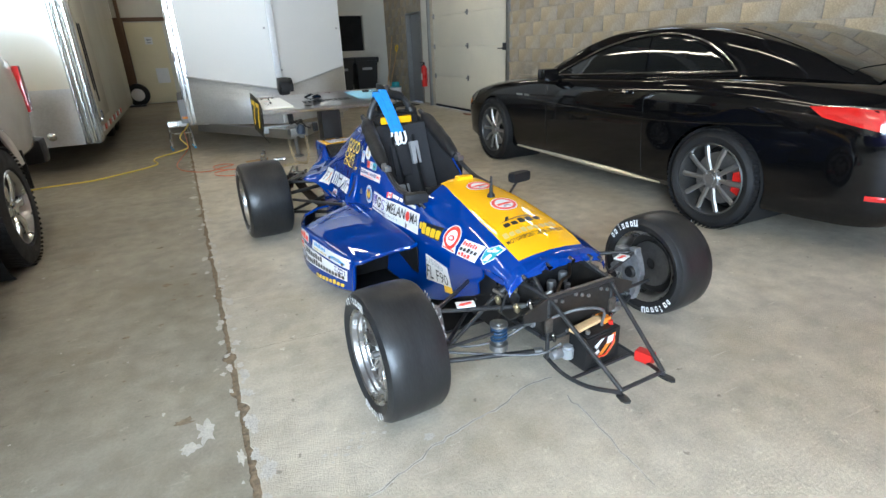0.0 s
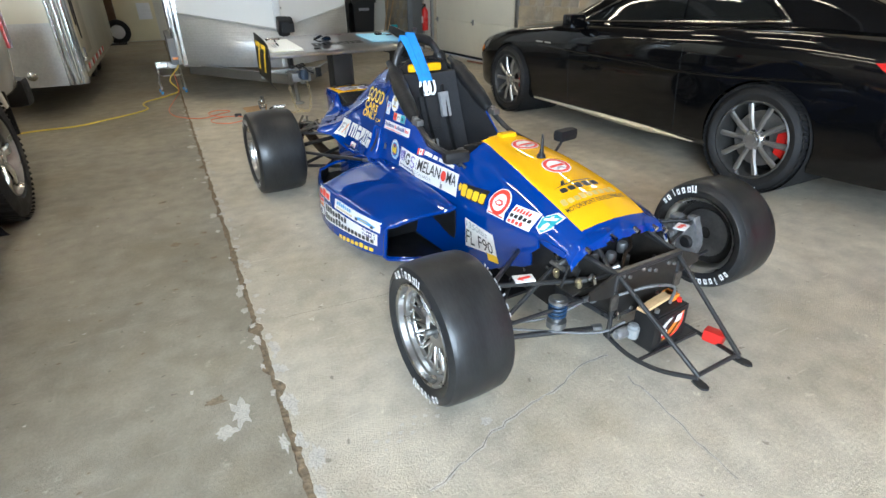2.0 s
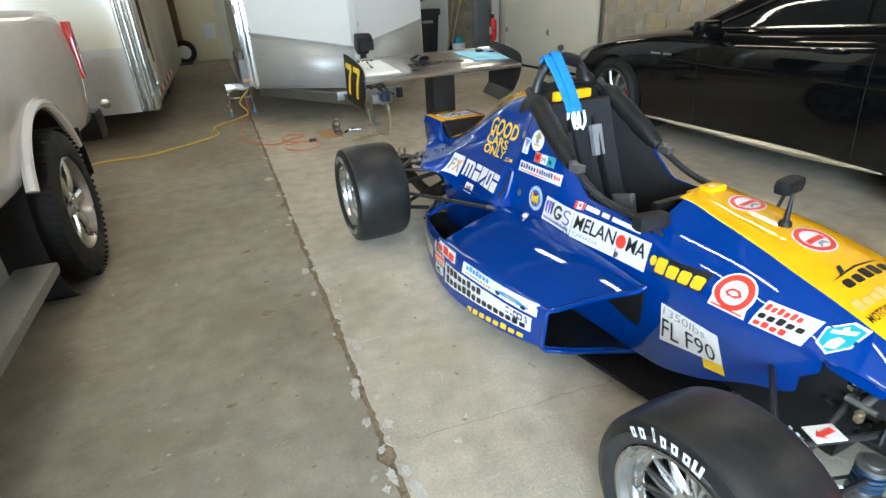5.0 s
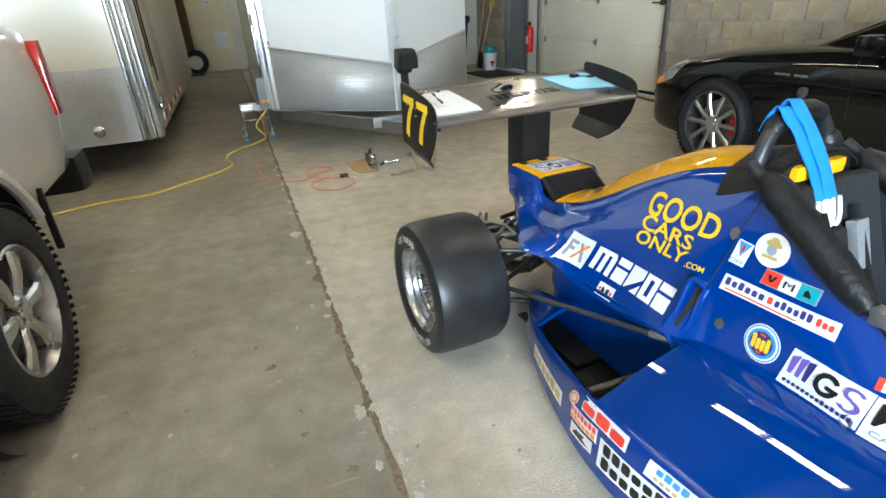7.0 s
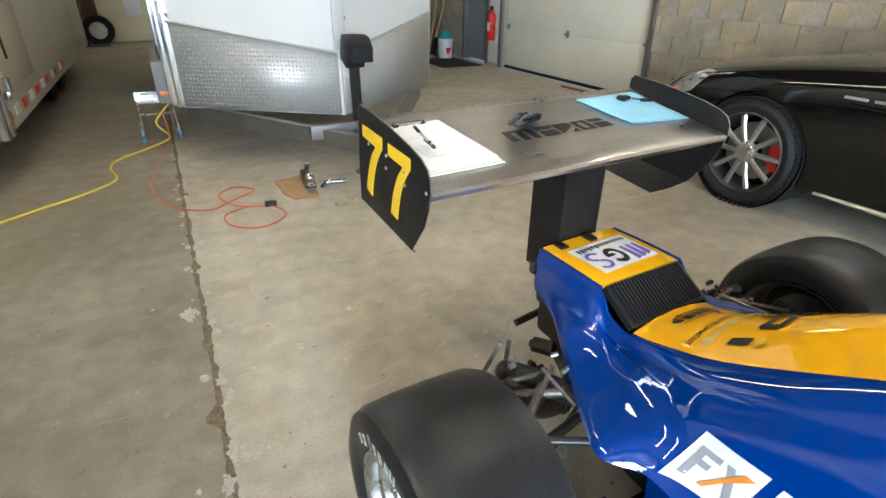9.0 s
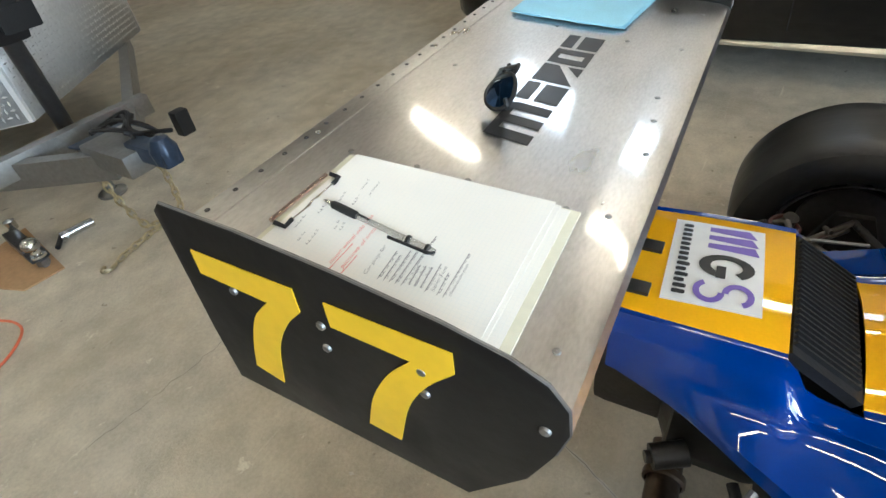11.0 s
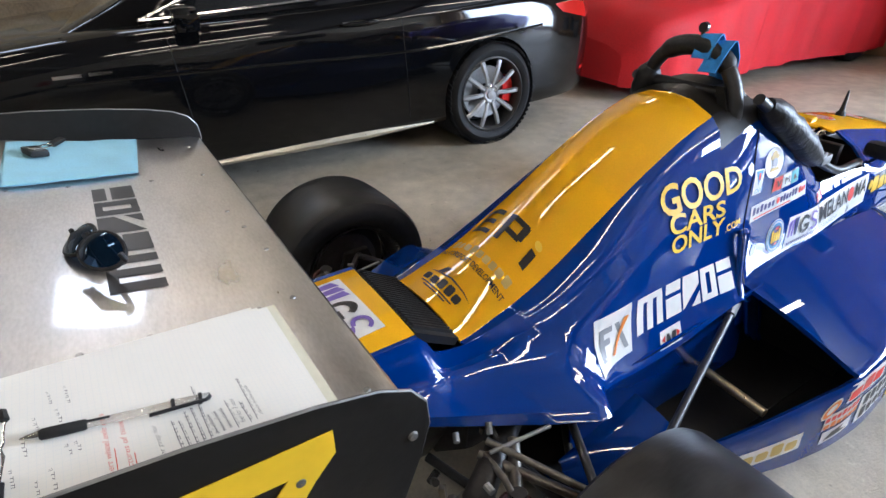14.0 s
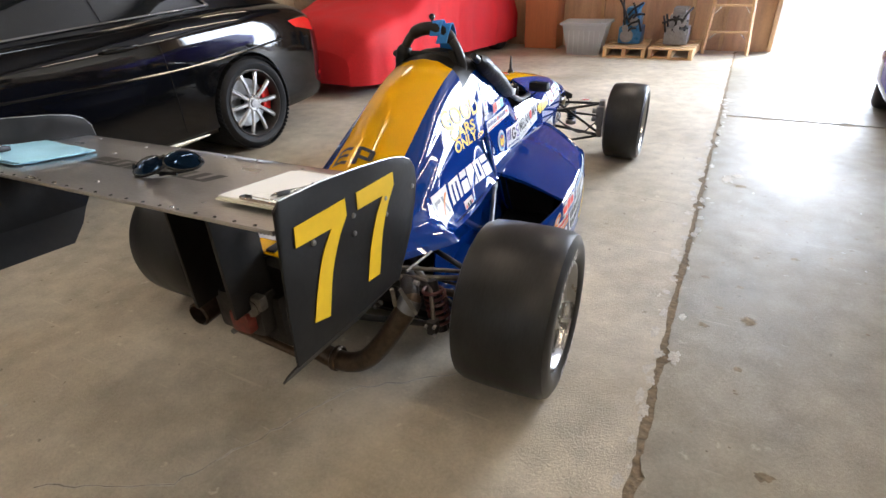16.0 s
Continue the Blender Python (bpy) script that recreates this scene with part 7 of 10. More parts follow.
for k in range(26):
    x, y, z = rb.choice((-1, 1)) * rb.uniform(0.12, 0.25), rb.uniform(-0.2, 0.25), rb.uniform(0.15, 0.42)
    bm = B(); d = Vector((rb.uniform(-1, 1), rb.uniform(-1, 1), rb.uniform(-1, 1))).normalized() * 0.014
    tube(bm, Vector((x, y, z)) - d, Vector((x, y, z)) + d, rb.uniform(0.006, 0.011), 8); part("fastener", bm, "steel" if k % 2 else "black_steel", car)

batt = thing("battery", "black starter battery with an orange striped label", "battery", "", car.matrix_basis @ pose(0.005, -0.302, 0.129, 0, 0, 4))
bm = B(); box(bm, (0, 0, 0.068), (0.19, 0.09, 0.136), 0.006); part("case", bm, "black_plastic", batt)
bm = B(); box(bm, (0, 0, 0.139), (0.165, 0.08, 0.010), 0.003); part("lid", bm, "black_plastic", batt)
for sx in (-1, 1):
    bm = B(); tube(bm, (sx * 0.065, -0.02, 0.14), (sx * 0.065, -0.02, 0.158), 0.009, 8); part("terminal", bm, "steel" if sx < 0 else "red", batt)
bm = B(); box(bm, (0.01, -0.0462, 0.072), (0.13, 0.002, 0.105)); part("label", bm, "black_vinyl", batt, "black label")
bm = B()
for q in ([(-0.045, 0.03), (-0.02, 0.03), (0.065, 0.105), (0.065, 0.12), (0.05, 0.12)], [(0.0, 0.03), (0.02, 0.03), (0.065, 0.07), (0.065, 0.09)]):
    prism(bm, q, 'y', -0.0486, -0.0474)
part("label_stripe", bm, "orange_vinyl", batt, "orange stripe")
bm = B(); prism(bm, [(0.015, 0.085), (0.055, 0.085), (0.062, 0.115), (0.022, 0.115)], 'y', -0.0498, -0.0488); part("label_block", bm, "white_vinyl", batt)
bm = B(); box(bm, (-0.03, 0.01, 0.163), (0.19, 0.035, 0.012), 0.002, (0, 0, 4)); part("hold_down", bm, "pallet", batt, "pale wooden hold-down bar")
bm = B(); box(bm, (0.055, 0.012, 0.158), (0.04, 0.05, 0.022), 0.004); part("terminal_cover", bm, "orange_vinyl", batt, "orange terminal cover")
bm = B()
for q in ([(-0.055, 0.095), (-0.02, 0.115), (0.0, 0.115), (-0.04, 0.08)], [(-0.05, 0.045), (-0.02, 0.06), (-0.03, 0.075), (-0.055, 0.062)]):
    prism(bm, q, 'y', -0.0486, -0.0474)
part("label_block", bm, "white_vinyl", batt)
bm = B(); sweep(bm, arc_points([(0.07, -0.02, 0.155), (0.05, -0.055, 0.10), (0.0, -0.06, 0.05), (-0.06, -0.055, 0.055)], 5), 0.003, 6); part("thin_wire", bm, "red_vinyl", batt)
bm = B(); box(bm, (0.155, -0.43, 0.155), (0.045, 0.07, 0.045), 0.008, (0, 0, 15)); part("isolator", bm, "red", car, "red plastic isolator cover")

# rear end: gearbox, exhaust, arms, springs
bm = B(); prism(bm, [(-0.13, 0.15), (0.13, 0.15), (0.27, 0.31), (0.28, 0.405), (-0.28, 0.405), (-0.27, 0.31)], 'y', 2.24, 2.56, 0, 0.02); prism(bm, [(-0.12, 0.15), (0.12, 0.15), (0.20, 0.31), (0.20, 0.425), (-0.20, 0.425), (-0.20, 0.31)], 'y', 2.56, 2.74, 0, 0.02); part("bellhousing", bm, "black_panel", car, "black oily bellhousing")
bm = B(); box(bm, (0, 2.78, 0.36), (0.24, 0.24, 0.20), 0.03); box(bm, (0, 2.91, 0.41), (0.18, 0.08, 0.14), 0.02); lathe(bm, [(2.66, 0.15), (2.68, 0.165), (2.74, 0.165), (2.76, 0.13)], 24, 'y', (0, 0, 0.33)); part("gearbox", bm, "oily", car, "grimy dark gearbox")
# added black sheet: hides lit floor, stands for shade under the tail
bm = B(); box(bm, (0, 2.12, 0.082), (0.88, 0.42, 0.012), 0.003); part("gap_shade_sheet", bm, "black_panel", car, "added black sheet that darkens the gap ahead of the rear axle")
bm = B(); box(bm, (0.06, 2.1, 0.30), (0.40, 0.36, 0.26), 0.03); part("engine", bm, "oily", car)
bm = B(); box(bm, (-0.036, 2.968, 0.410), (0.07, 0.035, 0.07), 0.010); part("rain_light", bm, "rain_red", car, "red rain light")
bm = B(); tube(bm, (-0.075, 2.97, 0.462), (-0.07, 2.93, 0.462), 0.029, 20); box(bm, (-0.095, 2.95, 0.478), (0.045, 0.03, 0.045), 0.008); part("light_bracket", bm, "dull_rod", car, "dull metal light bracket")
bm = B(); tube(bm, (0.055, 2.925, 0.325), (-0.185, 2.925, 0.290), 0.013, 12); part("tail_bar", bm, "exhaust", car, "brown stained cross bar")
bm = B(); tube(bm, (0.052, 2.95, 0.325), (0.058, 2.91, 0.325), 0.009, 8); part("bar_bolt", bm, "steel", car)
bm = B(); sweep(bm, arc_points([(-0.422, 2.648, 0.380), (-0.425, 2.66, 0.365), (-0.385, 2.685, 0.29), (-0.325, 2.70, 0.195), (-0.265, 2.71, 0.125), (-0.20, 2.714, 0.090), (-0.13, 2.716, 0.085), (-0.06, 2.72, 0.105)], 7), 0.036, 18); part("exhaust_pipe", bm, "exhaust", car, "heat stained exhaust pipe")
bm = B(); sweep(bm, arc_points([(-0.30, 2.46, 0.37), (-0.37, 2.56, 0.385), (-0.415, 2.63, 0.388), (-0.424, 2.652, 0.372)], 5), 0.030, 14); part("manifold_pipe", bm, "oily", car, "sooty black manifold pipe")
bm = B(); lathe(bm, [(-0.155, 0.040), (-0.15, 0.046), (-0.135, 0.046), (-0.13, 0.040)], 20, 'x', (0, 2.716, 0.090)); part("exhaust_flange", bm, "exhaust", car)
bm = B(); sweep(bm, [(-0.428, 2.650, 0.381), (-0.424, 2.662, 0.364), (-0.416, 2.669, 0.350)], [0.0375, 0.0385, 0.0375], 18); part("heat_shield", bm, "steel", car, "bright crumpled foil sleeve on the exhaust")
for a, b in (((-0.392, 2.70, 0.441), (-0.398, 2.70, 0.380)), ((-0.421, 2.70, 0.448), (-0.472, 2.70, 0.367))):
    bm = B(); sweep(bm, [a, b], 0.0085, 4); part("flat_stay", bm, "dull_rod", car, "flat dull metal stay")
bm = B(); tube(bm, (-0.22, 2.70, 0.345), (-0.25, 2.755, 0.34), 0.024, 14); tube(bm, (-0.25, 2.755, 0.34), (-0.255, 2.765, 0.34), 0.012, 10); part("starter_motor", bm, "oily", car, "dull starter motor")
bm = B(); lathe(bm, [(2.80, 0.028), (2.80, 0.038), (2.98, 0.040), (2.985, 0.034), (2.82, 0.030)], 24, 'y', (0.145, 0, 0.387)); part("tailpipe", bm, "exhaust", car, "round tailpipe end")
for sx in (-1, 1):
    U, D2 = (sx * 0.545, 2.44, 0.385), (sx * 0.555, 2.44, 0.145)
    for nm, a, b, r, mt in (("wishbone", U, (sx * 0.35, 2.565, 0.432), 0.0075, "dull_rod"), ("wishbone", (sx * 0.54, 2.45, 0.365), (sx * 0.35, 2.585, 0.405), 0.010, "dull_rod"), ("wishbone", U, (sx * 0.26, 2.28, 0.375), 0.010, "black_steel"), ("wishbone", D2, (sx * 0.16, 2.60, 0.20), 0.012, "oily"), ("wishbone", D2, (sx * 0.24, 2.20, 0.15), 0.012, "oily"), ("drive_shaft", (sx * 0.53, 2.45, 0.29), (sx * 0.20, 2.50, 0.31), 0.014, "oily"), ("rocker_rod", (sx * 0.395, 2.43, 0.43), (sx * 0.375, 2.575, 0.428), 0.0045, "steel"), ("toe_link", (sx * 0.47, 2.58, 0.375), (sx * 0.36, 2.50, 0.40), 0.014, "dull_rod")):
        bm = B(); tube(bm, a, b, r, 10); part(nm, bm, mt, car)
    bm = B(); tube(bm, (sx * 0.56, 2.33, 0.275), (sx * 0.337, 1.629, 0.359), 0.0105, 10); part("radius_rod", bm, "black_steel", car, "long radius rod")
    bm = B(); tube(bm, (sx * 0.350, 1.67, 0.354), (sx * 0.330, 1.607, 0.3615), 0.014, 8); part("rod_end", bm, "steel", car)
    bm = B()
    coil = [(sx * (0.475 + 0.003 * a / 3.1416 + 0.034 * math.cos(a)), 2.585 + 0.002 * a / 3.1416 + 0.034 * math.sin(a), 0.395 - 0.0031 * a) for a in [k * 0.35 for k in range(96)]]
    sweep(bm, coil, 0.0062, 6); part("spring", bm, "spring_red", car, "dull maroon coil spring")
    bm = B(); tube(bm, (sx * 0.47, 2.58, 0.42), (sx * 0.515, 2.61, 0.25), 0.018, 12); part("damper", bm, "oily", car)
    bm = B(); prism(bm, [(2.36, 0.14), (2.52, 0.14), (2.53, 0.28), (2.48, 0.40), (2.40, 0.40), (2.35, 0.28)], 'x', sx * 0.545, sx * 0.565, 0, 0.006); part("upright", bm, "oily", car)
    bm = B(); sweep(bm, arc_points([(sx * 0.36, 2.575, 0.408), (sx * 0.445, 2.585, 0.415), (sx * 0.472, 2.60, 0.40), (sx * 0.515, 2.67, 0.335)], 6), 0.0072, 10); part("anti_roll_bar", bm, "dull_rod", car, "bent bare metal anti-roll bar")
    bm = B(); box(bm, (sx * 0.515, 2.675, 0.315), (0.03, 0.035, 0.05), 0.006); part("bar_link", bm, "oily", car)
    for dx, dz in ((-0.016, 0.332), (0.014, 0.325), (-0.012, 0.296)):
        bm = B(); tube(bm, (sx * 0.515 + dx, 2.69, dz), (sx * 0.515 + dx, 2.704, dz), 0.0055, 8); part("link_bolt", bm, "steel", car)
    bm = B(); sweep(bm, arc_points([(sx * 0.26, 2.50, 0.43), (sx * 0.36, 2.53, 0.40), (sx * 0.52, 2.48, 0.35)], 5), 0.0055, 6); part("hose", bm, "black_plastic", car)
rb = random.Random(5)
for k in range(22):
    x, y, z = rb.choice((-1, 1)) * rb.uniform(0.29, 0.46), rb.uniform(2.50, 2.68), rb.uniform(0.33, 0.43)
    bm = B(); d = Vector((rb.uniform(-1, 1), rb.uniform(-1, 1), rb.uniform(-1, 1))).normalized() * rb.uniform(0.008, 0.016)
    tube(bm, Vector((x, y, z)) - d, Vector((x, y, z)) + d, rb.uniform(0.004, 0.009), 8); part("fastener", bm, ("oily", "dull_rod", "oily", "steel")[k % 4], car)

# rear wing
bm = B()
prof_top = [(2.826, 0.852), (2.823, 0.862), (2.829, 0.871), (2.850, 0.878), (2.90, 0.884), (2.98, 0.896), (3.08, 0.914), (3.18, 0.936), (3.255, 0.953), (3.285, 0.9605)]
prof_bot = [(3.285, 0.956), (3.18, 0.930), (3.05, 0.895), (2.93, 0.860), (2.86, 0.846), (2.836, 0.845)]
ring = prof_top + prof_bot
loft(bm, [[(u, a, b) for a, b in ring] for u in [-0.568 + (0.592 + 0.568) * k / 10 for k in range(11)]], True, True)
wing = part("wing_blade", bm, "wing_alu", car, "scratched bare aluminium wing blade", angle=30)
wing_skin = bvh_of(wing)


def on_wing(u, v, lift=0.0):
    hit, n, _, _ = wing_skin.ray_cast(Vector((u, v, 1.5)), Vector((0, 0, -1)))
    return hit + n * lift if hit else Vector((u, v, 0.9 + lift))


bm = B()
loft(bm, [[on_wing(u, 3.2575, 0.0022), on_wing(u, 3.27, 0.0022), on_wing(u, 3.2835, 0.0022)] for u in [-0.565 + 1.15 * k / 8 for k in range(9)]]); solid(bm, 0.002); part("trailing_strip", bm, "wing_alu", car, "riveted trailing edge strip")
for k in range(26):
    u = -0.5665 + k * 0.0448
    bm = B(); lathe(bm, [(0, 0.0036), (0.0010, 0.0034), (0.0012, 0.0026), (0.0003, 0.0024), (0.0003, 0.0005)], 10, 'z'); part("rivet", bm, "black_steel", car, "dark blind rivet", at=Matrix.Translation(on_wing(u, 3.2745, 0.0024)))
for u in (-0.322, 0.02, 0.36):
    bm = B(); lathe(bm, [(0, 0.0045), (0.0012, 0.004), (0.0014, 0.0016), (0.0006, 0.0005)], 10, 'z'); part("rivet_head", bm, "chrome", car, at=Matrix.Translation(on_wing(u, 3.270, 0.0024)))
for u, v in ((-0.33, 3.21), (-0.31, 3.12), (-0.30, 3.05), (-0.295, 2.98), (-0.29, 2.92), (-0.28, 2.87), (-0.02, 3.21), (-0.02, 2.87), (0.06, 2.88), (0.25, 3.21), (0.26, 3.12), (0.27, 2.98), (0.28, 2.88), (-0.12, 2.86), (-0.5, 2.86), (0.5, 2.87)):
    bm = B(); lathe(bm, [(0, 0.0048), (0.0016, 0.004), (0.002, 0.0005)], 8, 'z'); part("rivet", bm, "steel", car, at=Matrix.Translation(on_wing(u, v, 0.0)))
for sx, X in ((-1, -0.572), (1, 0.597)):
    P = [(3.264, 1.007), (3.16, 0.999), (3.04, 0.983), (2.935, 0.964), (2.875, 0.948), (2.842, 0.930), (2.825, 0.905), (2.823, 0.872), (2.835, 0.83), (2.862, 0.765), (2.936, 0.667), (3.301, 0.695), (3.296, 0.80), (3.278, 0.995)]
    bm = B(); prism(bm, [(a, b) for a, b in P], 'x', X - 0.0025, X + 0.0025, 0, 0.0006); pl = part("endplate", bm, "black_panel", car, "matt black endplate with race number" if sx < 0 else "matt black endplate")
    bm = B(); loft(bm, [[(X, 2.936, 0.667), (X, 3.301, 0.695)], [(X - sx * 0.03, 2.98, 0.63), (X - sx * 0.03, 3.30, 0.66)], [(X - sx * 0.06, 3.04, 0.595), (X - sx * 0.06, 3.29, 0.62)]]); solid(bm, 0.004); part("endplate_flap", bm, "black_panel", car)
    bm = B(); sweep(bm, [(X, a, b) for a, b in P[:9]], 0.0019, 6); part("worn_edge", bm, "steel", car, "bare worn edge")
    for a, b in ((3.081, 0.899), (3.085, 0.862), (2.964, 0.886), (2.966, 0.849), (2.844, 0.867), (3.205, 0.903)):
        bm = B(); lathe(bm, [(0, 0.0058), (sx * 0.003, 0.0048), (sx * 0.0038, 0.0005)], 12, 'x', (X + sx * 0.0025, a, b)); part("screw", bm, "steel", car)
# number 77 cut as yellow shapes on the outer face
SEVENS = ([(3.245, 0.952), (3.102, 0.944), (3.104, 0.910), (3.137, 0.875), (3.170, 0.82), (3.197, 0.739), (3.240, 0.7535), (3.218, 0.81), (3.188, 0.868), (3.152, 0.906), (3.250, 0.916)], [(3.064, 0.940), (2.926, 0.932), (2.927, 0.903), (2.961, 0.865), (2.992, 0.81), (3.017, 0.728), (3.061, 0.735), (3.040, 0.80), (3.008, 0.858), (2.974, 0.897), (3.066, 0.905)])
for seven in SEVENS:
    seven = seven[:2] + [(p.x, p.y) for p in arc_points([(*q, 0) for q in seven[2:6]], 4)] + [(p.x, p.y) for p in arc_points([(*q, 0) for q in seven[6:10]], 4)] + seven[10:]
    bm = B(); prism(bm, seven, 'x', -0.5752, -0.5766); part("number_seven", bm, "yellow_vinyl", car, "yellow racing number")
for c, sz in (((-0.075, 2.95, 0.665), (0.012, 0.15, 0.41)), ((0.075, 2.95, 0.665), (0.012, 0.15, 0.41)), ((0, 2.885, 0.665), (0.138, 0.012, 0.39))):
    bm = B(); box(bm, c, sz, 0.003); part("wing_post", bm, "black_panel", car, "black plate wing pillar")
bm = B(); tube(bm, (0.105, 3.00, 0.87), (0.088, 2.97, 0.65), 0.006, 8); tube(bm, (0.080, 2.97, 0.648), (0.100, 2.97, 0.648), 0.012); part("wing_stay", bm, "steel", car)


# ==== markings on the bodywork ====
def quad_map(q):
    """Maps (0..1, 0..1) into four corners: top left, top right, bottom right, bottom left."""
    tl, tr, br, bl = [Vector((*p, 0)) for p in q]
    return lambda a, b: tuple(((bl.lerp(br, a)).lerp(tl.lerp(tr, a), b))[:2])


LEFT = (lambda a, b: (-0.9, a, b), (1, 0, 0))
TOP = (lambda a, b: (a, b, 1.5), (0, 0, -1))
RECT = [(0, 0), (1, 0), (1, 1), (0, 1)]


def ellipse(cx, cy, rx, ry, n=24):
    return [(cx + rx * math.cos(2 * math.pi * k / n), cy + ry * math.sin(2 * math.pi * k / n)) for k in range(n)]


def decal(name, quad, shapes, side=LEFT, bvh=None, lift=0.0015, label="", bevel=0):
    """A sticker draped on the skin: a list of (material, polygons in 0..1), lower ones first."""
    to = quad_map(quad)
    mats, bm = [], B()
    for k, (mat, polys) in enumerate(shapes):
        if mat not in mats:
            mats.append(mat)
        for p in polys:
            patch(bm, bvh or skin, [to(*c) for c in p], side[0], side[1], lift + 0.0009 * k, mats.index(mat), 0.03)
    return part(name, bm, mats, car, label, normals=False)


def ring_poly(cx, cy, rx, ry, th, a0=0.0, a1=6.2832, n=20):
    """Ring or arc as little quads."""
    out = []
    for k in range(n):
        p, q = a0 + (a1 - a0) * k / n, a0 + (a1 - a0) * (k + 1) / n
        f = [(cx + (rx - e) * math.cos(t), cy + (ry - e * ry / rx) * math.sin(t)) for t, e in ((p, 0), (q, 0), (q, th), (p, th))]
        out.append(f)
    return out


def letter_blocks(n, gap=0.22, y0=0.1, y1=0.9, rounded=True, seed=1, x0=0.02, x1=0.98):
    """Row of plain upright bars, one or two to a letter's width."""
    rnd = random.Random(seed)
    out = []
    w = (x1 - x0) / n
    for k in range(n):
        a, b = x0 + k * w, x0 + (k + 1) * w - w * gap
        q, top = (b - a) * 0.16, y1 - (y1 - y0) * rnd.choice((0.0, 0.22, 0.22))
        r = min(0.3, 0.5 * (y1 - y0)) * 0.3
        out += [[(a + q, y0), (b - q, y0), (b, y0 + r), (b, top - r), (b - q, top), (a + q, top), (a, top - r), (a, y0 + r)]] if rounded else [[(a, y0), (b, y0), (b, y1), (a, y1)]]
    return out


def maker_shapes(h=0.82):
    """Maker's mark as plain blocks: a comb, slotted boxes and a slanted block."""
    def bar(a, b, c, d):
        return [(a, c), (b, c), (b, d), (a, d)]
    out = [bar(0.0, 0.065, 0, h), bar(0.105, 0.165, 0, h * 0.80), bar(0.205, 0.265, 0, h * 0.80), [(0.065, h * 0.80), (0.265, h * 0.80), (0.25, h), (0.065, h)]]
    for x in (0.30, 0.84):
        out += [bar(x, x + 0.155, h * 0.68, h), bar(x, x + 0.155, 0, h * 0.56)]
    out += [[(0.48, h), (0.645, h), (0.645, h * 0.62), (0.475, 0.0), (0.475, h * 0.35)], [(0.56, 0.0), (0.645, 0.0), (0.645, h * 0.40)]]
    out += [bar(0.665, 0.72, 0.0, h), bar(0.765, 0.82, 0.0, h), bar(0.72, 0.765, h * 0.82, h), bar(0.72, 0.765, 0.0, h * 0.18)]
    return out


def words(name, quad, body_text, mat, side=LEFT, bvh=None, lift=0.003, shear=0.0, bold=0.0, label=""):
    """Real lettering draped on the skin."""
    vv, ff = text_shape(body_text, shear, bold)
    to = quad_map(quad)
    q = drape(bvh or skin, [side[0](*to(a, b)) for a, b in vv], side[1], lift)
    bm = B(); nv = [bm.verts.new(p) for p in q]
    for f in ff:
        try:
            bm.faces.new([nv[i] for i in f])
        except ValueError:
            pass
    return part(name, bm, mat, car, label, normals=False)


# large yellow slogan on the engine cover
words("slogan_word", [(1.884, 0.757), (1.580, 0.760), (1.582, 0.690), (1.887, 0.675)], "GOOD", "yellow_vinyl", bold=0.022, label="yellow slogan word")
words("slogan_word", [(1.873, 0.682), (1.652, 0.678), (1.653, 0.633), (1.876, 0.630)], "CARS", "yellow_vinyl", bold=0.022, label="yellow slogan word")
words("slogan_word", [(1.874, 0.628), (1.653, 0.630), (1.662, 0.586), (1.880, 0.582)], "ONLY", "yellow_vinyl", bold=0.022, label="yellow slogan word")
words("slogan_word", [(1.655, 0.604), (1.585, 0.610), (1.586, 0.592), (1.655, 0.584)], ".COM", "yellow_vinyl", bold=0.015, label="small yellow word")
decal("sponsor_panel", [(2.182, 0.512), (2.045, 0.515), (2.072, 0.400), (2.212, 0.405)], [("white_vinyl", [RECT]), ("grey_vinyl", [[(0.12, 0.15), (0.24, 0.15), (0.24, 0.75), (0.12, 0.75)], [(0.24, 0.63), (0.46, 0.63), (0.46, 0.75), (0.24, 0.75)], [(0.24, 0.40), (0.40, 0.40), (0.40, 0.52), (0.24, 0.52)], [(0.52, 0.75), (0.64, 0.75), (0.90, 0.15), (0.78, 0.15)]]), ("orange_vinyl", [[(0.78, 0.78), (0.92, 0.78), (0.64, 0.40), (0.50, 0.15), (0.42, 0.15)]])], label="white sticker with grey and orange bars")
decal("maker_logo", [(2.018, 0.524), (1.642, 0.527), (1.646, 0.430), (2.044, 0.423)], [("white_vinyl", maker_shapes(0.86))], label="white maker logo as plain blocks")
decal("sticker", [(1.958, 0.402), (1.875, 0.405), (1.878, 0.358), (1.966, 0.355)], [("white_vinyl", [RECT]), ("red_vinyl", [[(0.06, 0.5), (0.22, 0.3), (0.22, 0.7)], [(0.94, 0.5), (0.78, 0.3), (0.78, 0.7)]]), ("black_vinyl", [[(0.26, 0.28), (0.46, 0.28), (0.48, 0.42), (0.40, 0.72), (0.30, 0.72)], [(0.52, 0.28), (0.72, 0.28), (0.74, 0.72), (0.56, 0.72)]])], label="small white club sticker")
decal("cutoff_sticker", [(1.515, 0.728), (1.468, 0.724), (1.480, 0.655), (1.526, 0.657)], [("white_vinyl", [RECT]), ("blue_vinyl", [[(0.1, 0.95), (0.9, 0.95), (0.5, 0.35)]]), ("red_vinyl", [[(0.42, 0.85), (0.58, 0.85), (0.5, 0.65), (0.6, 0.65), (0.44, 0.42), (0.5, 0.6), (0.4, 0.6)]])], label="white switch sticker with blue triangle")
words("cutoff_word", [(1.520, 0.675), (1.478, 0.672), (1.482, 0.660), (1.523, 0.662)], "OFF", "blue_vinyl", lift=0.0055)
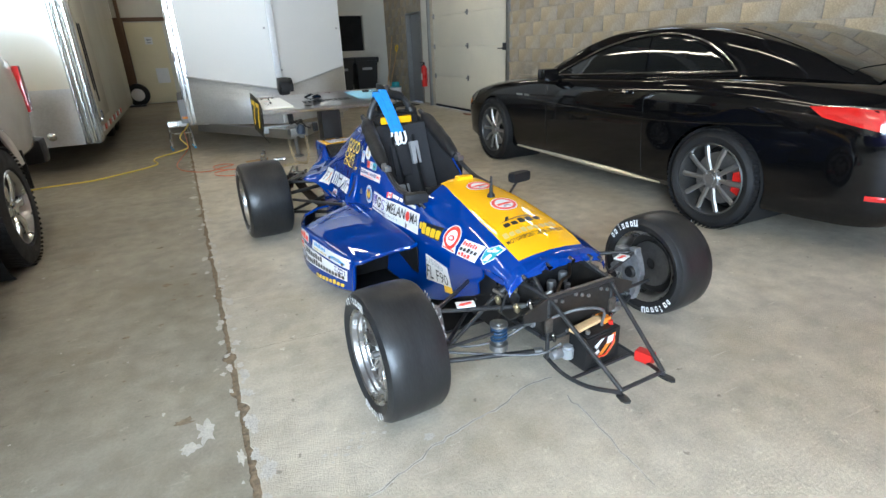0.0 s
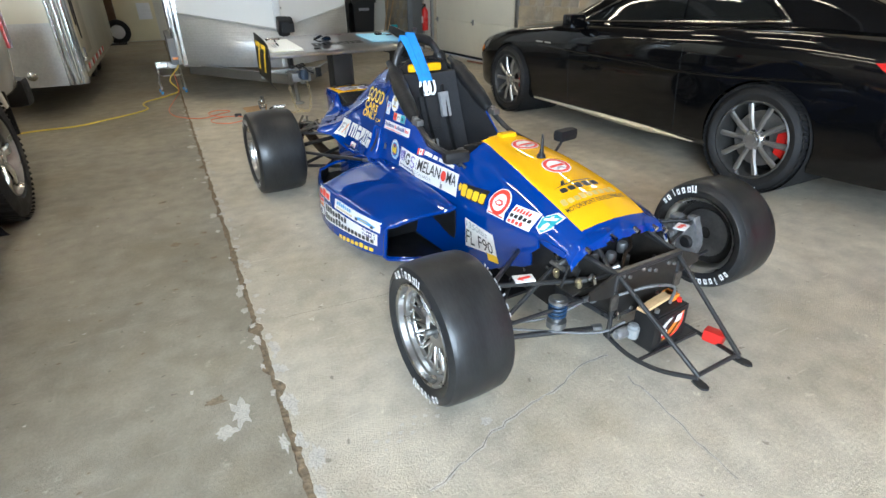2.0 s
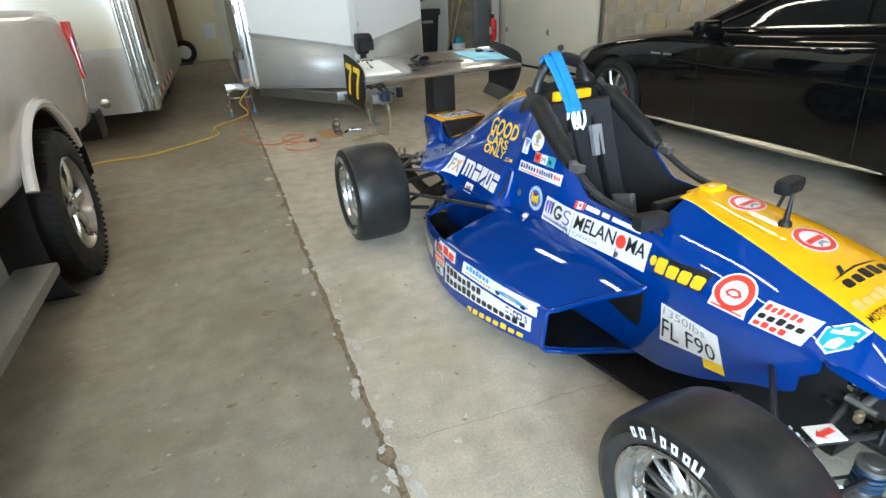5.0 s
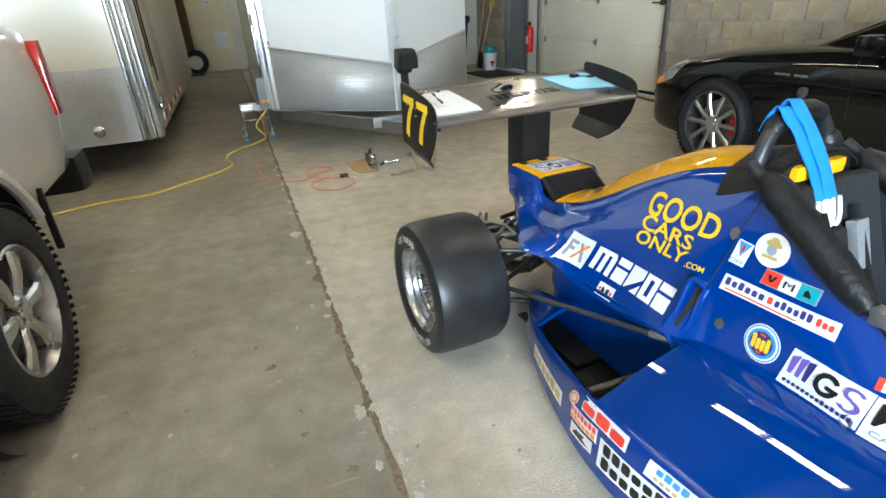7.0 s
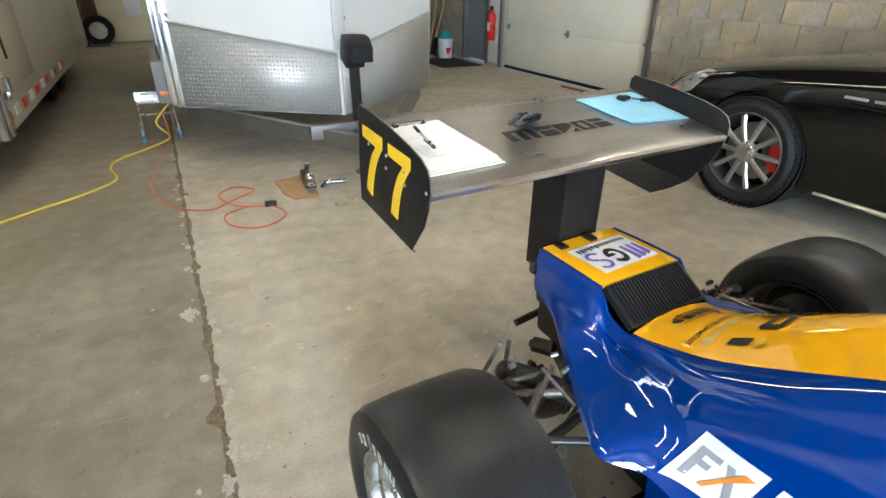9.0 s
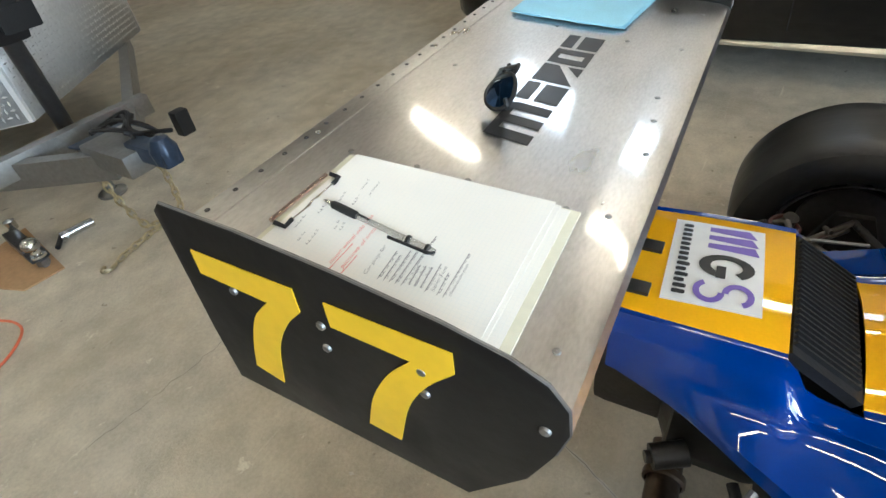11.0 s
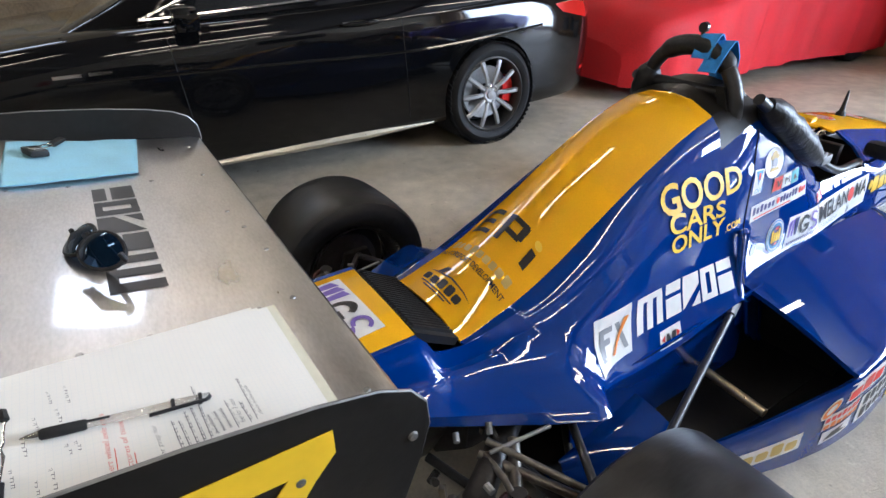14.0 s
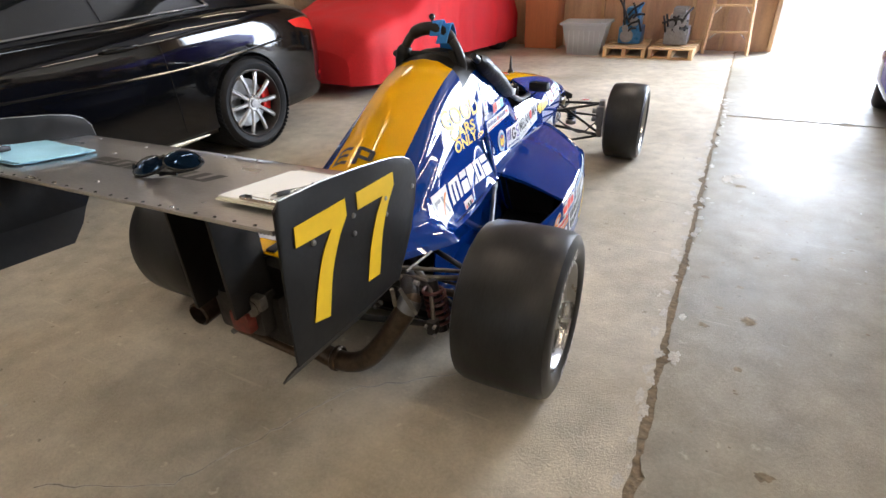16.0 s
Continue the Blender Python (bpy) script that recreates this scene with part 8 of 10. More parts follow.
decal("round_sticker", [(1.467, 0.775), (1.372, 0.775), (1.372, 0.685), (1.467, 0.685)], [("white_vinyl", [ellipse(0.5, 0.5, 0.5, 0.5)]), ("gold_vinyl", [ellipse(0.5, 0.68, 0.24, 0.10), ellipse(0.5, 0.78, 0.13, 0.10), [(0.25, 0.24), (0.75, 0.24), (0.7, 0.34), (0.3, 0.34)]]), ("grey_vinyl", [ellipse(0.5, 0.50, 0.14, 0.15)])], label="round white sticker with tan emblem")
decal("sticker", [(1.415, 0.684), (1.270, 0.686), (1.272, 0.642), (1.422, 0.638)], [("grey_vinyl", [RECT]), ("red_vinyl", [[(0.02, 0.06), (0.33, 0.06), (0.33, 0.94), (0.02, 0.94)]]), ("white_vinyl", [[(0.34, 0.06), (0.66, 0.06), (0.66, 0.94), (0.34, 0.94)]]), ("teal_vinyl", [[(0.67, 0.06), (0.98, 0.06), (0.98, 0.94), (0.67, 0.94)]]), ("black_vinyl", [[(0.10, 0.72), (0.15, 0.72), (0.20, 0.3), (0.17, 0.3)], [(0.20, 0.3), (0.17, 0.3), (0.22, 0.72), (0.27, 0.72)], [(0.41, 0.3), (0.44, 0.3), (0.44, 0.72), (0.41, 0.72)], [(0.56, 0.3), (0.59, 0.3), (0.59, 0.72), (0.56, 0.72)], [(0.44, 0.72), (0.50, 0.45), (0.56, 0.72), (0.50, 0.58)], [(0.76, 0.3), (0.88, 0.3), (0.88, 0.42), (0.80, 0.72), (0.76, 0.6)]])], label="red white and teal block sticker")
decal("sticker", [(1.520, 0.622), (1.206, 0.629), (1.206, 0.582), (1.526, 0.573)], [("white_vinyl", [RECT]), ("navy_vinyl", letter_blocks(6, 0.3, 0.38, 0.85, True, 4, 0.03, 0.42) + letter_blocks(6, 0.3, 0.38, 0.85, True, 6, 0.50, 0.82)), ("red_vinyl", letter_blocks(1, 0.2, 0.4, 0.8, True, 2, 0.435, 0.49) + letter_blocks(3, 0.3, 0.4, 0.82, True, 3, 0.84, 0.98) + [[(0.05, 0.12), (0.7, 0.12), (0.7, 0.2), (0.05, 0.2)]])], label="white firm sticker with navy letter blocks")
decal("round_sticker", [(1.412, 0.540), (1.310, 0.540), (1.310, 0.430), (1.412, 0.430)], [("white_vinyl", [ellipse(0.5, 0.5, 0.5, 0.5)]), ("blue_vinyl", [ellipse(0.5, 0.5, 0.475, 0.475)]), ("white_vinyl", ring_poly(0.5, 0.5, 0.44, 0.44, 0.05)), ("navy_vinyl", [ellipse(0.5, 0.5, 0.31, 0.31)]), ("yellow_vinyl", letter_blocks(4, 0.15, 0.32, 0.70, True, 8, 0.24, 0.76)), ("red_vinyl", [[(0.4, 0.76), (0.6, 0.76), (0.56, 0.70), (0.44, 0.70)], [(0.42, 0.30), (0.58, 0.30), (0.55, 0.23), (0.45, 0.23)]])], label="round blue and yellow club badge")
decal("sticker", [(1.280, 0.522), (1.088, 0.513), (1.097, 0.410), (1.297, 0.413)], [("white_vinyl", [RECT]), ("purple_vinyl", [[(0.06, 0.36), (0.11, 0.36), (0.13, 0.90), (0.03, 0.80)], [(0.16, 0.36), (0.21, 0.36), (0.23, 0.92), (0.14, 0.85)]]), ("navy_vinyl", [[(0.26, 0.36), (0.31, 0.36), (0.33, 0.93), (0.24, 0.88)]] + letter_blocks(14, 0.3, 0.10, 0.22, True, 5, 0.06, 0.94)), ("black_vinyl", ring_poly(0.53, 0.60, 0.15, 0.30, 0.06, 0.6, 5.9) + [[(0.53, 0.50), (0.68, 0.50), (0.68, 0.60), (0.53, 0.60)]]), ("purple_vinyl", ring_poly(0.83, 0.74, 0.12, 0.16, 0.05, 0.4, 4.71) + ring_poly(0.83, 0.46, 0.12, 0.16, 0.05, -2.7, 1.57))], label="white sponsor sticker with purple bars")
decal("sticker", [(1.086, 0.512), (0.690, 0.525), (0.695, 0.415), (1.094, 0.405)], [("white_vinyl", [RECT]), ("red_vinyl", [ellipse(0.665, 0.63, 0.060, 0.24)])], label="white charity sticker with a red disc")
words("sticker_word", [(1.072, 0.503), (0.852, 0.510), (0.855, 0.455), (1.076, 0.446)], "MELAN", "black_vinyl", bold=0.012, lift=0.0042)
words("sticker_word", [(0.792, 0.512), (0.702, 0.515), (0.705, 0.461), (0.795, 0.457)], "MA", "black_vinyl", bold=0.012, lift=0.0042)
words("sticker_word", [(1.072, 0.436), (0.930, 0.440), (0.932, 0.424), (1.074, 0.420)], "CANADA", "grey_vinyl", lift=0.0042)
decal("name_bar", [(1.047, 0.553), (0.752, 0.553), (0.752, 0.532), (1.045, 0.528)], [("white_vinyl", [[(0.0, 0.15), (0.26, 0.15), (0.26, 0.85), (0.0, 0.85)], [(0.31, 0.15), (0.45, 0.15), (0.45, 0.85), (0.31, 0.85)], [(0.5, 0.15), (1.0, 0.15), (1.0, 0.85), (0.5, 0.85)]])], label="plain white bars")
decal("flag_sticker", [(1.103, 0.552), (1.055, 0.553), (1.053, 0.525), (1.101, 0.522)], [("white_vinyl", [RECT]), ("red_vinyl", [[(0, 0), (0.26, 0), (0.26, 1), (0, 1)], [(0.74, 0), (1, 0), (1, 1), (0.74, 1)], ellipse(0.5, 0.55, 0.13, 0.25)])], label="small red and white flag sticker")
decal("sticker", [(0.676, 0.500), (0.440, 0.520), (0.455, 0.452), (0.682, 0.432)], [("black_vinyl", letter_blocks(4, 0.05, 0.02, 0.98, False, 1, 0.12, 0.99)), ("yellow_vinyl", letter_blocks(4, 0.14, 0.08, 0.92, True, 21, 0.13, 0.99) + [ellipse(0.06, 0.62, 0.06, 0.28)])], label="yellow and black sponsor shapes")
decal("round_sticker", [(0.425, 0.548), (0.298, 0.552), (0.305, 0.440), (0.432, 0.435)], [("white_vinyl", [ellipse(0.5, 0.5, 0.5, 0.5), [(0.02, 0.0), (0.98, 0.0), (0.95, 0.3), (0.05, 0.3)]]), ("red_vinyl", ring_poly(0.5, 0.52, 0.44, 0.44, 0.14) + [[(0.3, 0.5), (0.42, 0.62), (0.6, 0.62), (0.72, 0.5), (0.6, 0.42), (0.4, 0.42)], [(0.1, 0.05), (0.9, 0.05), (0.9, 0.1), (0.1, 0.1)]]), ("white_vinyl", [[(0.38, 0.5), (0.45, 0.57), (0.56, 0.57), (0.63, 0.5), (0.5, 0.46)]])], label="round red and white club sticker")
decal("sticker", [(0.272, 0.516), (0.130, 0.520), (0.147, 0.450), (0.292, 0.440)], [("white_vinyl", [RECT]), ("red_vinyl", letter_blocks(6, 0.25, 0.68, 0.92, True, 31, 0.05, 0.75) + letter_blocks(4, 0.25, 0.08, 0.32, True, 33, 0.05, 0.7)), ("black_vinyl", letter_blocks(5, 0.25, 0.38, 0.62, True, 35, 0.05, 0.92))], label="white news sticker with red and black blocks")
decal("shield_sticker", [(0.122, 0.528), (0.045, 0.540), (0.052, 0.470), (0.130, 0.450)], [("white_vinyl", [[(0, 0.8), (0.5, 1), (1, 0.8), (0.95, 0.3), (0.5, 0), (0.05, 0.3)]]), ("teal_vinyl", [[(0.06, 0.76), (0.5, 0.94), (0.94, 0.76), (0.89, 0.33), (0.5, 0.07), (0.11, 0.33)]]), ("white_vinyl", [[(0.3, 0.2), (0.62, 0.2), (0.7, 0.5), (0.5, 0.58), (0.35, 0.45)], [(0.2, 0.66), (0.8, 0.66), (0.8, 0.76), (0.2, 0.76)]])], label="green and white shield sticker")
decal("class_panel", [(0.590, 0.352), (0.368, 0.350), (0.330, 0.262), (0.560, 0.225)], [("white_vinyl", [RECT])], label="white class panel")
words("class_words", [(0.575, 0.345), (0.410, 0.342), (0.405, 0.318), (0.572, 0.318)], "1350lbs", "grey_vinyl")
words("class_words", [(0.570, 0.305), (0.372, 0.308), (0.350, 0.264), (0.555, 0.240)], "FL F90", "black_vinyl")
decal("sticker", [(0.400, 0.255), (0.330, 0.262), (0.315, 0.232), (0.385, 0.222)], [("yellow_vinyl", [RECT])])
for v, z in ((1.535, 0.735), (1.49, 0.475), (1.12, 0.42), (0.84, 0.43)):
    decal("quarter_turn_plate", [(v + 0.014, z + 0.02), (v - 0.014, z + 0.02), (v - 0.014, z - 0.02), (v + 0.014, z - 0.02)], [("steel", [[(0.5, 0), (1, 0.3), (1, 0.7), (0.5, 1), (0, 0.7), (0, 0.3)]])])
# panel line down the flank
bm = B(); sweep(bm, drape(skin, [(-0.9, 1.50 + 0.06 * (k / 10), 0.84 - 0.27 * k / 10) for k in range(11)], (1, 0, 0), 0.0005), 0.002, 4); part("panel_gap", bm, "dark_hole", car)

# yellow deck
for nm, q in (("round_sticker", [(-0.045, 0.62), (0.10, 0.64), (0.11, 0.53), (-0.035, 0.51)]), ("round_sticker", [(-0.06, 0.385), (0.075, 0.40), (0.085, 0.28), (-0.05, 0.265)])):
    decal(nm, q, [("white_vinyl", [ellipse(0.5, 0.5, 0.5, 0.5)]), ("red_vinyl", ring_poly(0.5, 0.5, 0.46, 0.46, 0.12) + [[(0.2, 0.42), (0.8, 0.42), (0.8, 0.56), (0.2, 0.56)]]), ("grey_vinyl", [[(0.3, 0.2), (0.5, 0.3), (0.7, 0.2), (0.6, 0.38), (0.4, 0.38)]])], TOP, label="round red and white club sticker")
decal("club_emblem", [(-0.12, 0.225), (0.105, 0.235), (0.115, 0.155), (-0.13, 0.150)], [("black_vinyl", letter_blocks(5, 0.18, 0.05, 0.5, True, 41, 0.1, 0.95) + [[(0.02, 0.55), (0.2, 0.62), (0.5, 0.7), (0.8, 0.64), (0.98, 0.55), (0.8, 0.58), (0.5, 0.62), (0.2, 0.56)], [(0.2, 0.62), (0.28, 0.95), (0.36, 0.95), (0.30, 0.66)]])], TOP, label="black club emblem shapes")
decal("tuner_logo", [(-0.15, 0.130), (0.145, 0.135), (0.15, 0.095), (-0.155, 0.090)], [("gold_vinyl", letter_blocks(9, 0.2, 0.1, 0.9, True, 43))], TOP)
words("deck_words", [(-0.155, 0.080), (0.15, 0.085), (0.152, 0.062), (-0.158, 0.058)], "MOTORSPORT DEVELOPMENT", "black_vinyl", TOP, bold=0.008)
# spine
FLIP = [(0.110, 2.195), (-0.115, 2.205), (-0.120, 2.275), (0.112, 2.265)]
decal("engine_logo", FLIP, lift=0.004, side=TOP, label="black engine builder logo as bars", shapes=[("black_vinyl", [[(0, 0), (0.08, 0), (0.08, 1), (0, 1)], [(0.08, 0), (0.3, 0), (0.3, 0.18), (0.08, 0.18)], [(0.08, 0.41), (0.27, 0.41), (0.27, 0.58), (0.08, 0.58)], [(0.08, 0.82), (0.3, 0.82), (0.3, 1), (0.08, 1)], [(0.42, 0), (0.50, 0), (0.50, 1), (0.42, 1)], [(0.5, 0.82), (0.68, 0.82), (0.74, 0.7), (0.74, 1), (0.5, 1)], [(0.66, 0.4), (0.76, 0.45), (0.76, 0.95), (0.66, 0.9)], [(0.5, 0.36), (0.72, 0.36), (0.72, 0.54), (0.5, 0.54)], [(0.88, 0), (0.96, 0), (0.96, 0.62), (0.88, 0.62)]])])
decal("logo_dot", FLIP, lift=0.004, side=TOP, shapes=[("yellow_vinyl", [ellipse(0.92, 0.85, 0.05, 0.12)])])
decal("tuner_logo", [(0.13, 2.300), (-0.125, 2.305), (-0.128, 2.335), (0.13, 2.328)], [("gold_vinyl", letter_blocks(9, 0.2, 0.1, 0.9, True, 43))], TOP)
words("deck_words", [(0.135, 2.338), (-0.13, 2.345), (-0.132, 2.360), (0.135, 2.353)], "MOTORSPORT DEVELOPMENT", "black_vinyl", TOP, bold=0.008)
decal("club_emblem", [(0.105, 2.385), (-0.090, 2.390), (-0.095, 2.465), (0.108, 2.458)], [("black_vinyl", letter_blocks(5, 0.18, 0.25, 0.6, True, 41, 0.05, 0.9) + [[(0.05, 0.64), (0.25, 0.70), (0.5, 0.78), (0.8, 0.72), (0.98, 0.60), (0.8, 0.68), (0.5, 0.72), (0.2, 0.65)], [(0.2, 0.70), (0.28, 1.0), (0.36, 1.0), (0.30, 0.72)], [(0.1, 0.14), (0.8, 0.14), (0.8, 0.19), (0.1, 0.19)], [(0.2, 0.04), (0.7, 0.04), (0.7, 0.09), (0.2, 0.09)]])], TOP, label="black club emblem shapes")
# pad on the tail
decal("sponsor_panel", [(0.130, 2.660), (-0.100, 2.650), (-0.110, 2.805), (0.125, 2.815)], [("white_vinyl", [RECT]), ("purple_vinyl", [[(0.05, 0.40), (0.11, 0.40), (0.13, 0.92), (0.03, 0.84)], [(0.16, 0.40), (0.22, 0.40), (0.24, 0.94), (0.14, 0.87)], [(0.27, 0.40), (0.33, 0.40), (0.35, 0.95), (0.25, 0.90)]]), ("black_vinyl", ring_poly(0.54, 0.62, 0.14, 0.29, 0.06, 0.6, 5.9) + [[(0.54, 0.52), (0.68, 0.52), (0.68, 0.62), (0.54, 0.62)]] + letter_blocks(14, 0.3, 0.10, 0.24, True, 5, 0.06, 0.94)), ("purple_vinyl", ring_poly(0.84, 0.76, 0.12, 0.16, 0.05, 0.4, 4.71) + ring_poly(0.84, 0.47, 0.12, 0.16, 0.05, -2.7, 1.57))], TOP, label="white sponsor sticker with purple bars")
# sidepod flank
def podside(nm, q, shapes, label=""):
    return decal(nm, q, shapes, LEFT, pod_skin, 0.0015, label)


podside("sticker", [(1.590, 0.285), (1.400, 0.288), (1.405, 0.232), (1.600, 0.228)], [("white_vinyl", [RECT]), ("red_vinyl", letter_blocks(3, 0.12, 0.1, 0.9, True, 52))], "white sticker with red blocks")
podside("sponsor_panel", [(1.500, 0.205), (0.880, 0.225), (0.880, 0.165), (1.500, 0.100)], [("white_vinyl", [RECT]), ("black_vinyl", letter_blocks(8, 0.22, 0.56, 0.94, True, 55, 0.03, 0.52) + letter_blocks(15, 0.22, 0.08, 0.48, True, 57, 0.03, 0.97))], "long white sponsor panel with black letter blocks")
podside("sponsor_panel", [(1.330, 0.280), (0.860, 0.288), (0.860, 0.238), (1.340, 0.222)], [("white_vinyl", [RECT]), ("blue_vinyl", letter_blocks(7, 0.2, 0.5, 0.92, True, 61, 0.06, 0.42) + [[(0.5, 0.35), (0.62, 0.6), (0.78, 0.62), (0.92, 0.4), (0.9, 0.25), (0.52, 0.25)]]), ("gold_vinyl", letter_blocks(10, 0.3, 0.15, 0.38, True, 63, 0.06, 0.46) + [[(0.62, 0.45), (0.75, 0.5), (0.8, 0.4), (0.64, 0.36)]]), ("black_vinyl", [ellipse(0.55, 0.25, 0.03, 0.16, 12), ellipse(0.86, 0.25, 0.03, 0.16, 12)])], "white banner sticker with a small car drawing")
podside("sticker", [(1.020, 0.215), (0.900, 0.219), (0.900, 0.190), (1.020, 0.186)], [("navy_vinyl", [RECT]), ("white_vinyl", letter_blocks(5, 0.25, 0.3, 0.75, True, 66))])
podside("tyre_maker_logo", [(1.280, 0.098), (0.890, 0.150), (0.890, 0.125), (1.285, 0.062)], [("yellow_vinyl", letter_blocks(8, 0.25, 0.05, 0.95, True, 68))], "yellow letter blocks")
podside("sticker", [(1.680, 0.235), (1.620, 0.275), (1.620, 0.225), (1.680, 0.180)], [("white_vinyl", [ellipse(0.5, 0.5, 0.5, 0.5)]), ("orange_vinyl", ring_poly(0.5, 0.5, 0.42, 0.42, 0.16))])
podside("sticker", [(1.660, 0.205), (1.515, 0.220), (1.515, 0.165), (1.660, 0.150)], [("white_vinyl", [RECT]), ("red_vinyl", letter_blocks(7, 0.2, 0.52, 0.92, True, 71)), ("orange_vinyl", letter_blocks(6, 0.2, 0.08, 0.45, True, 73))], "small red and orange sponsor stickers")
podside("sticker", [(1.650, 0.140), (1.530, 0.155), (1.530, 0.110), (1.650, 0.095)], [("white_vinyl", [RECT]), ("black_vinyl", [[(0.1, 0.2), (0.9, 0.2), (0.6, 0.5), (0.7, 0.8), (0.3, 0.7)]])])
podside("sticker", [(2.020, 0.165), (1.730, 0.180), (1.730, 0.120), (2.020, 0.110)], [("white_vinyl", [RECT]), ("gold_vinyl", letter_blocks(6, 0.2, 0.15, 0.85, True, 75))], "pale gold sponsor sticker")


# ==== things lying on the wing ====
CAR = car.matrix_basis.copy()


def sheet_point(u, v, lift=0.0):
    """A point on the flat board that lies across the hollow of the wing."""
    u, v = u - 0.009, 3.190 - (3.205 - v) * 0.93
    return Vector((u, v, 0.8735 + 0.2 * (v - 2.83) + lift))


def flat_quad(bm, q, lo, hi, mat=0, n=6, sag=0.0):
    """Thin sheet between two lifts over four (u, v) corners."""
    to = quad_map(q)
    top = [[bm.verts.new(sheet_point(*to(i / n, j / n), hi + sag * noise.noise((i * 0.9, j * 0.7, hi * 300)))) for i in range(n + 1)] for j in range(n + 1)]
    bot = [[bm.verts.new(sheet_point(*to(i / n, j / n), lo)) for i in range(n + 1)] for j in range(n + 1)]
    for j in range(n):
        for i in range(n):
            bm.faces.new((top[j][i], top[j][i + 1], top[j + 1][i + 1], top[j + 1][i])).material_index = mat
            bm.faces.new((bot[j][i], bot[j + 1][i], bot[j + 1][i + 1], bot[j][i + 1])).material_index = mat
    for a, b in ((top[0], bot[0]), (top[n], bot[n]), ([r[0] for r in top], [r[0] for r in bot]), ([r[n] for r in top], [r[n] for r in bot])):
        for i in range(n):
            bm.faces.new((a[i], a[i + 1], b[i + 1], b[i])).material_index = mat


clip = thing("clipboard", "pale clipboard with handwritten squared paper", "clipboard", "", CAR)
bm = B(); flat_quad(bm, [(-0.552, 3.205), (-0.340, 3.212), (-0.287, 2.893), (-0.537, 2.888)], 0.0, 0.0035); part("board", bm, "board", clip)
for k, q in enumerate(([(-0.550, 3.196), (-0.338, 3.202), (-0.292, 2.905), (-0.535, 2.900)], [(-0.549, 3.197), (-0.337, 3.202), (-0.291, 2.918), (-0.533, 2.914)], [(-0.547, 3.196), (-0.337, 3.200), (-0.289, 2.926), (-0.532, 2.919)])):
    bm = B(); flat_quad(bm, q, 0.0037 + 0.0012 * k, 0.0046 + 0.0012 * k, 0, 8, 0.0004); part("paper_sheet", bm, "paper", clip)
TOPZ = 0.0073
bm = B(); tube(bm, sheet_point(-0.4975, 3.2045, 0.0105), sheet_point(-0.398, 3.2035, 0.0105), 0.0029, 12); part("clip_bar", bm, "clip_metal", clip, "coppery chrome clip bar")
bm = B(); sweep(bm, [sheet_point(u, v, 0.011) for u, v in ((-0.484, 3.1845), (-0.463, 3.1835), (-0.455, 3.1835), (-0.445, 3.1860), (-0.437, 3.1845), (-0.43, 3.1850), (-0.407, 3.1850))], [0.0009, 0.0009, 0.0016, 0.0009, 0.0014, 0.0009, 0.0009], 6); part("clip_wire", bm, "chrome", clip)
for a, b, c in (((-0.394, 3.2005), (-0.3935, 3.1875), (-0.407, 3.1850)), ((-0.498, 3.1985), (-0.4972, 3.1835), (-0.484, 3.1850))):
    bm = B(); sweep(bm, [sheet_point(*a, 0.0105), sheet_point(*b, 0.0105), sheet_point(*c, 0.0105)], 0.0037, 4); part("clip_corner", bm, "black_plastic", clip, "black plastic clip corner")


def written(line, u0, u1, v, h, mat, shear=0.25, slant=0.004):
    """One handwritten line, running across the sheet."""
    vv, ff = text_shape(line, shear, -0.012)
    bm = B()
    nv = [bm.verts.new(sheet_point(u0 + (u1 - u0) * a, v + h * b + slant * a, TOPZ + 0.0006)) for a, b in vv]
    for f in ff:
        try:
            bm.faces.new([nv[i] for i in f])
        except ValueError:
            pass
    part("written_line", bm, mat, clip, normals=False)


def scribble(u0, u1, v, h, mat, seed, strike=False):
    """Writing that cannot be read: short plain bars."""
    rnd = random.Random(seed)
    bm = B()
    u = u0
    while u < u1:
        w = rnd.uniform(0.004, 0.010)
        y0 = v + 0.004 * (u - u0) / max(0.01, u1 - u0)
        q = [sheet_point(u, y0, TOPZ + 0.0006), sheet_point(min(u + w, u1), y0 + 0.0004, TOPZ + 0.0006), sheet_point(min(u + w, u1), y0 + 0.0004 + h * rnd.uniform(0.4, 0.7), TOPZ + 0.0006), sheet_point(u, y0 + h * rnd.uniform(0.4, 0.7), TOPZ + 0.0006)]
        for e in (0, 1):
            p = [q[0].lerp(q[1], e * 0.6), q[0].lerp(q[1], e * 0.6 + 0.12), q[3].lerp(q[2], e * 0.6 + 0.22), q[3].lerp(q[2], e * 0.6 + 0.1)]
            bm.faces.new([bm.verts.new(c) for c in p])
        bm.faces.new([bm.verts.new(c) for c in (q[0], q[1], q[1].lerp(q[2], 0.13), q[0].lerp(q[3], 0.13))])
        u += w + rnd.uniform(0.001, 0.004)
    if strike:
        bm.faces.new([bm.verts.new(sheet_point(a, b, TOPZ + 0.0008)) for a, b in ((u0 - 0.004, v + h * 0.28), (u1, v + h * 0.28 + 0.004), (u1, v + h * 0.42 + 0.004), (u0 - 0.004, v + h * 0.42))])
    part("written_line", bm, mat, clip, normals=False)


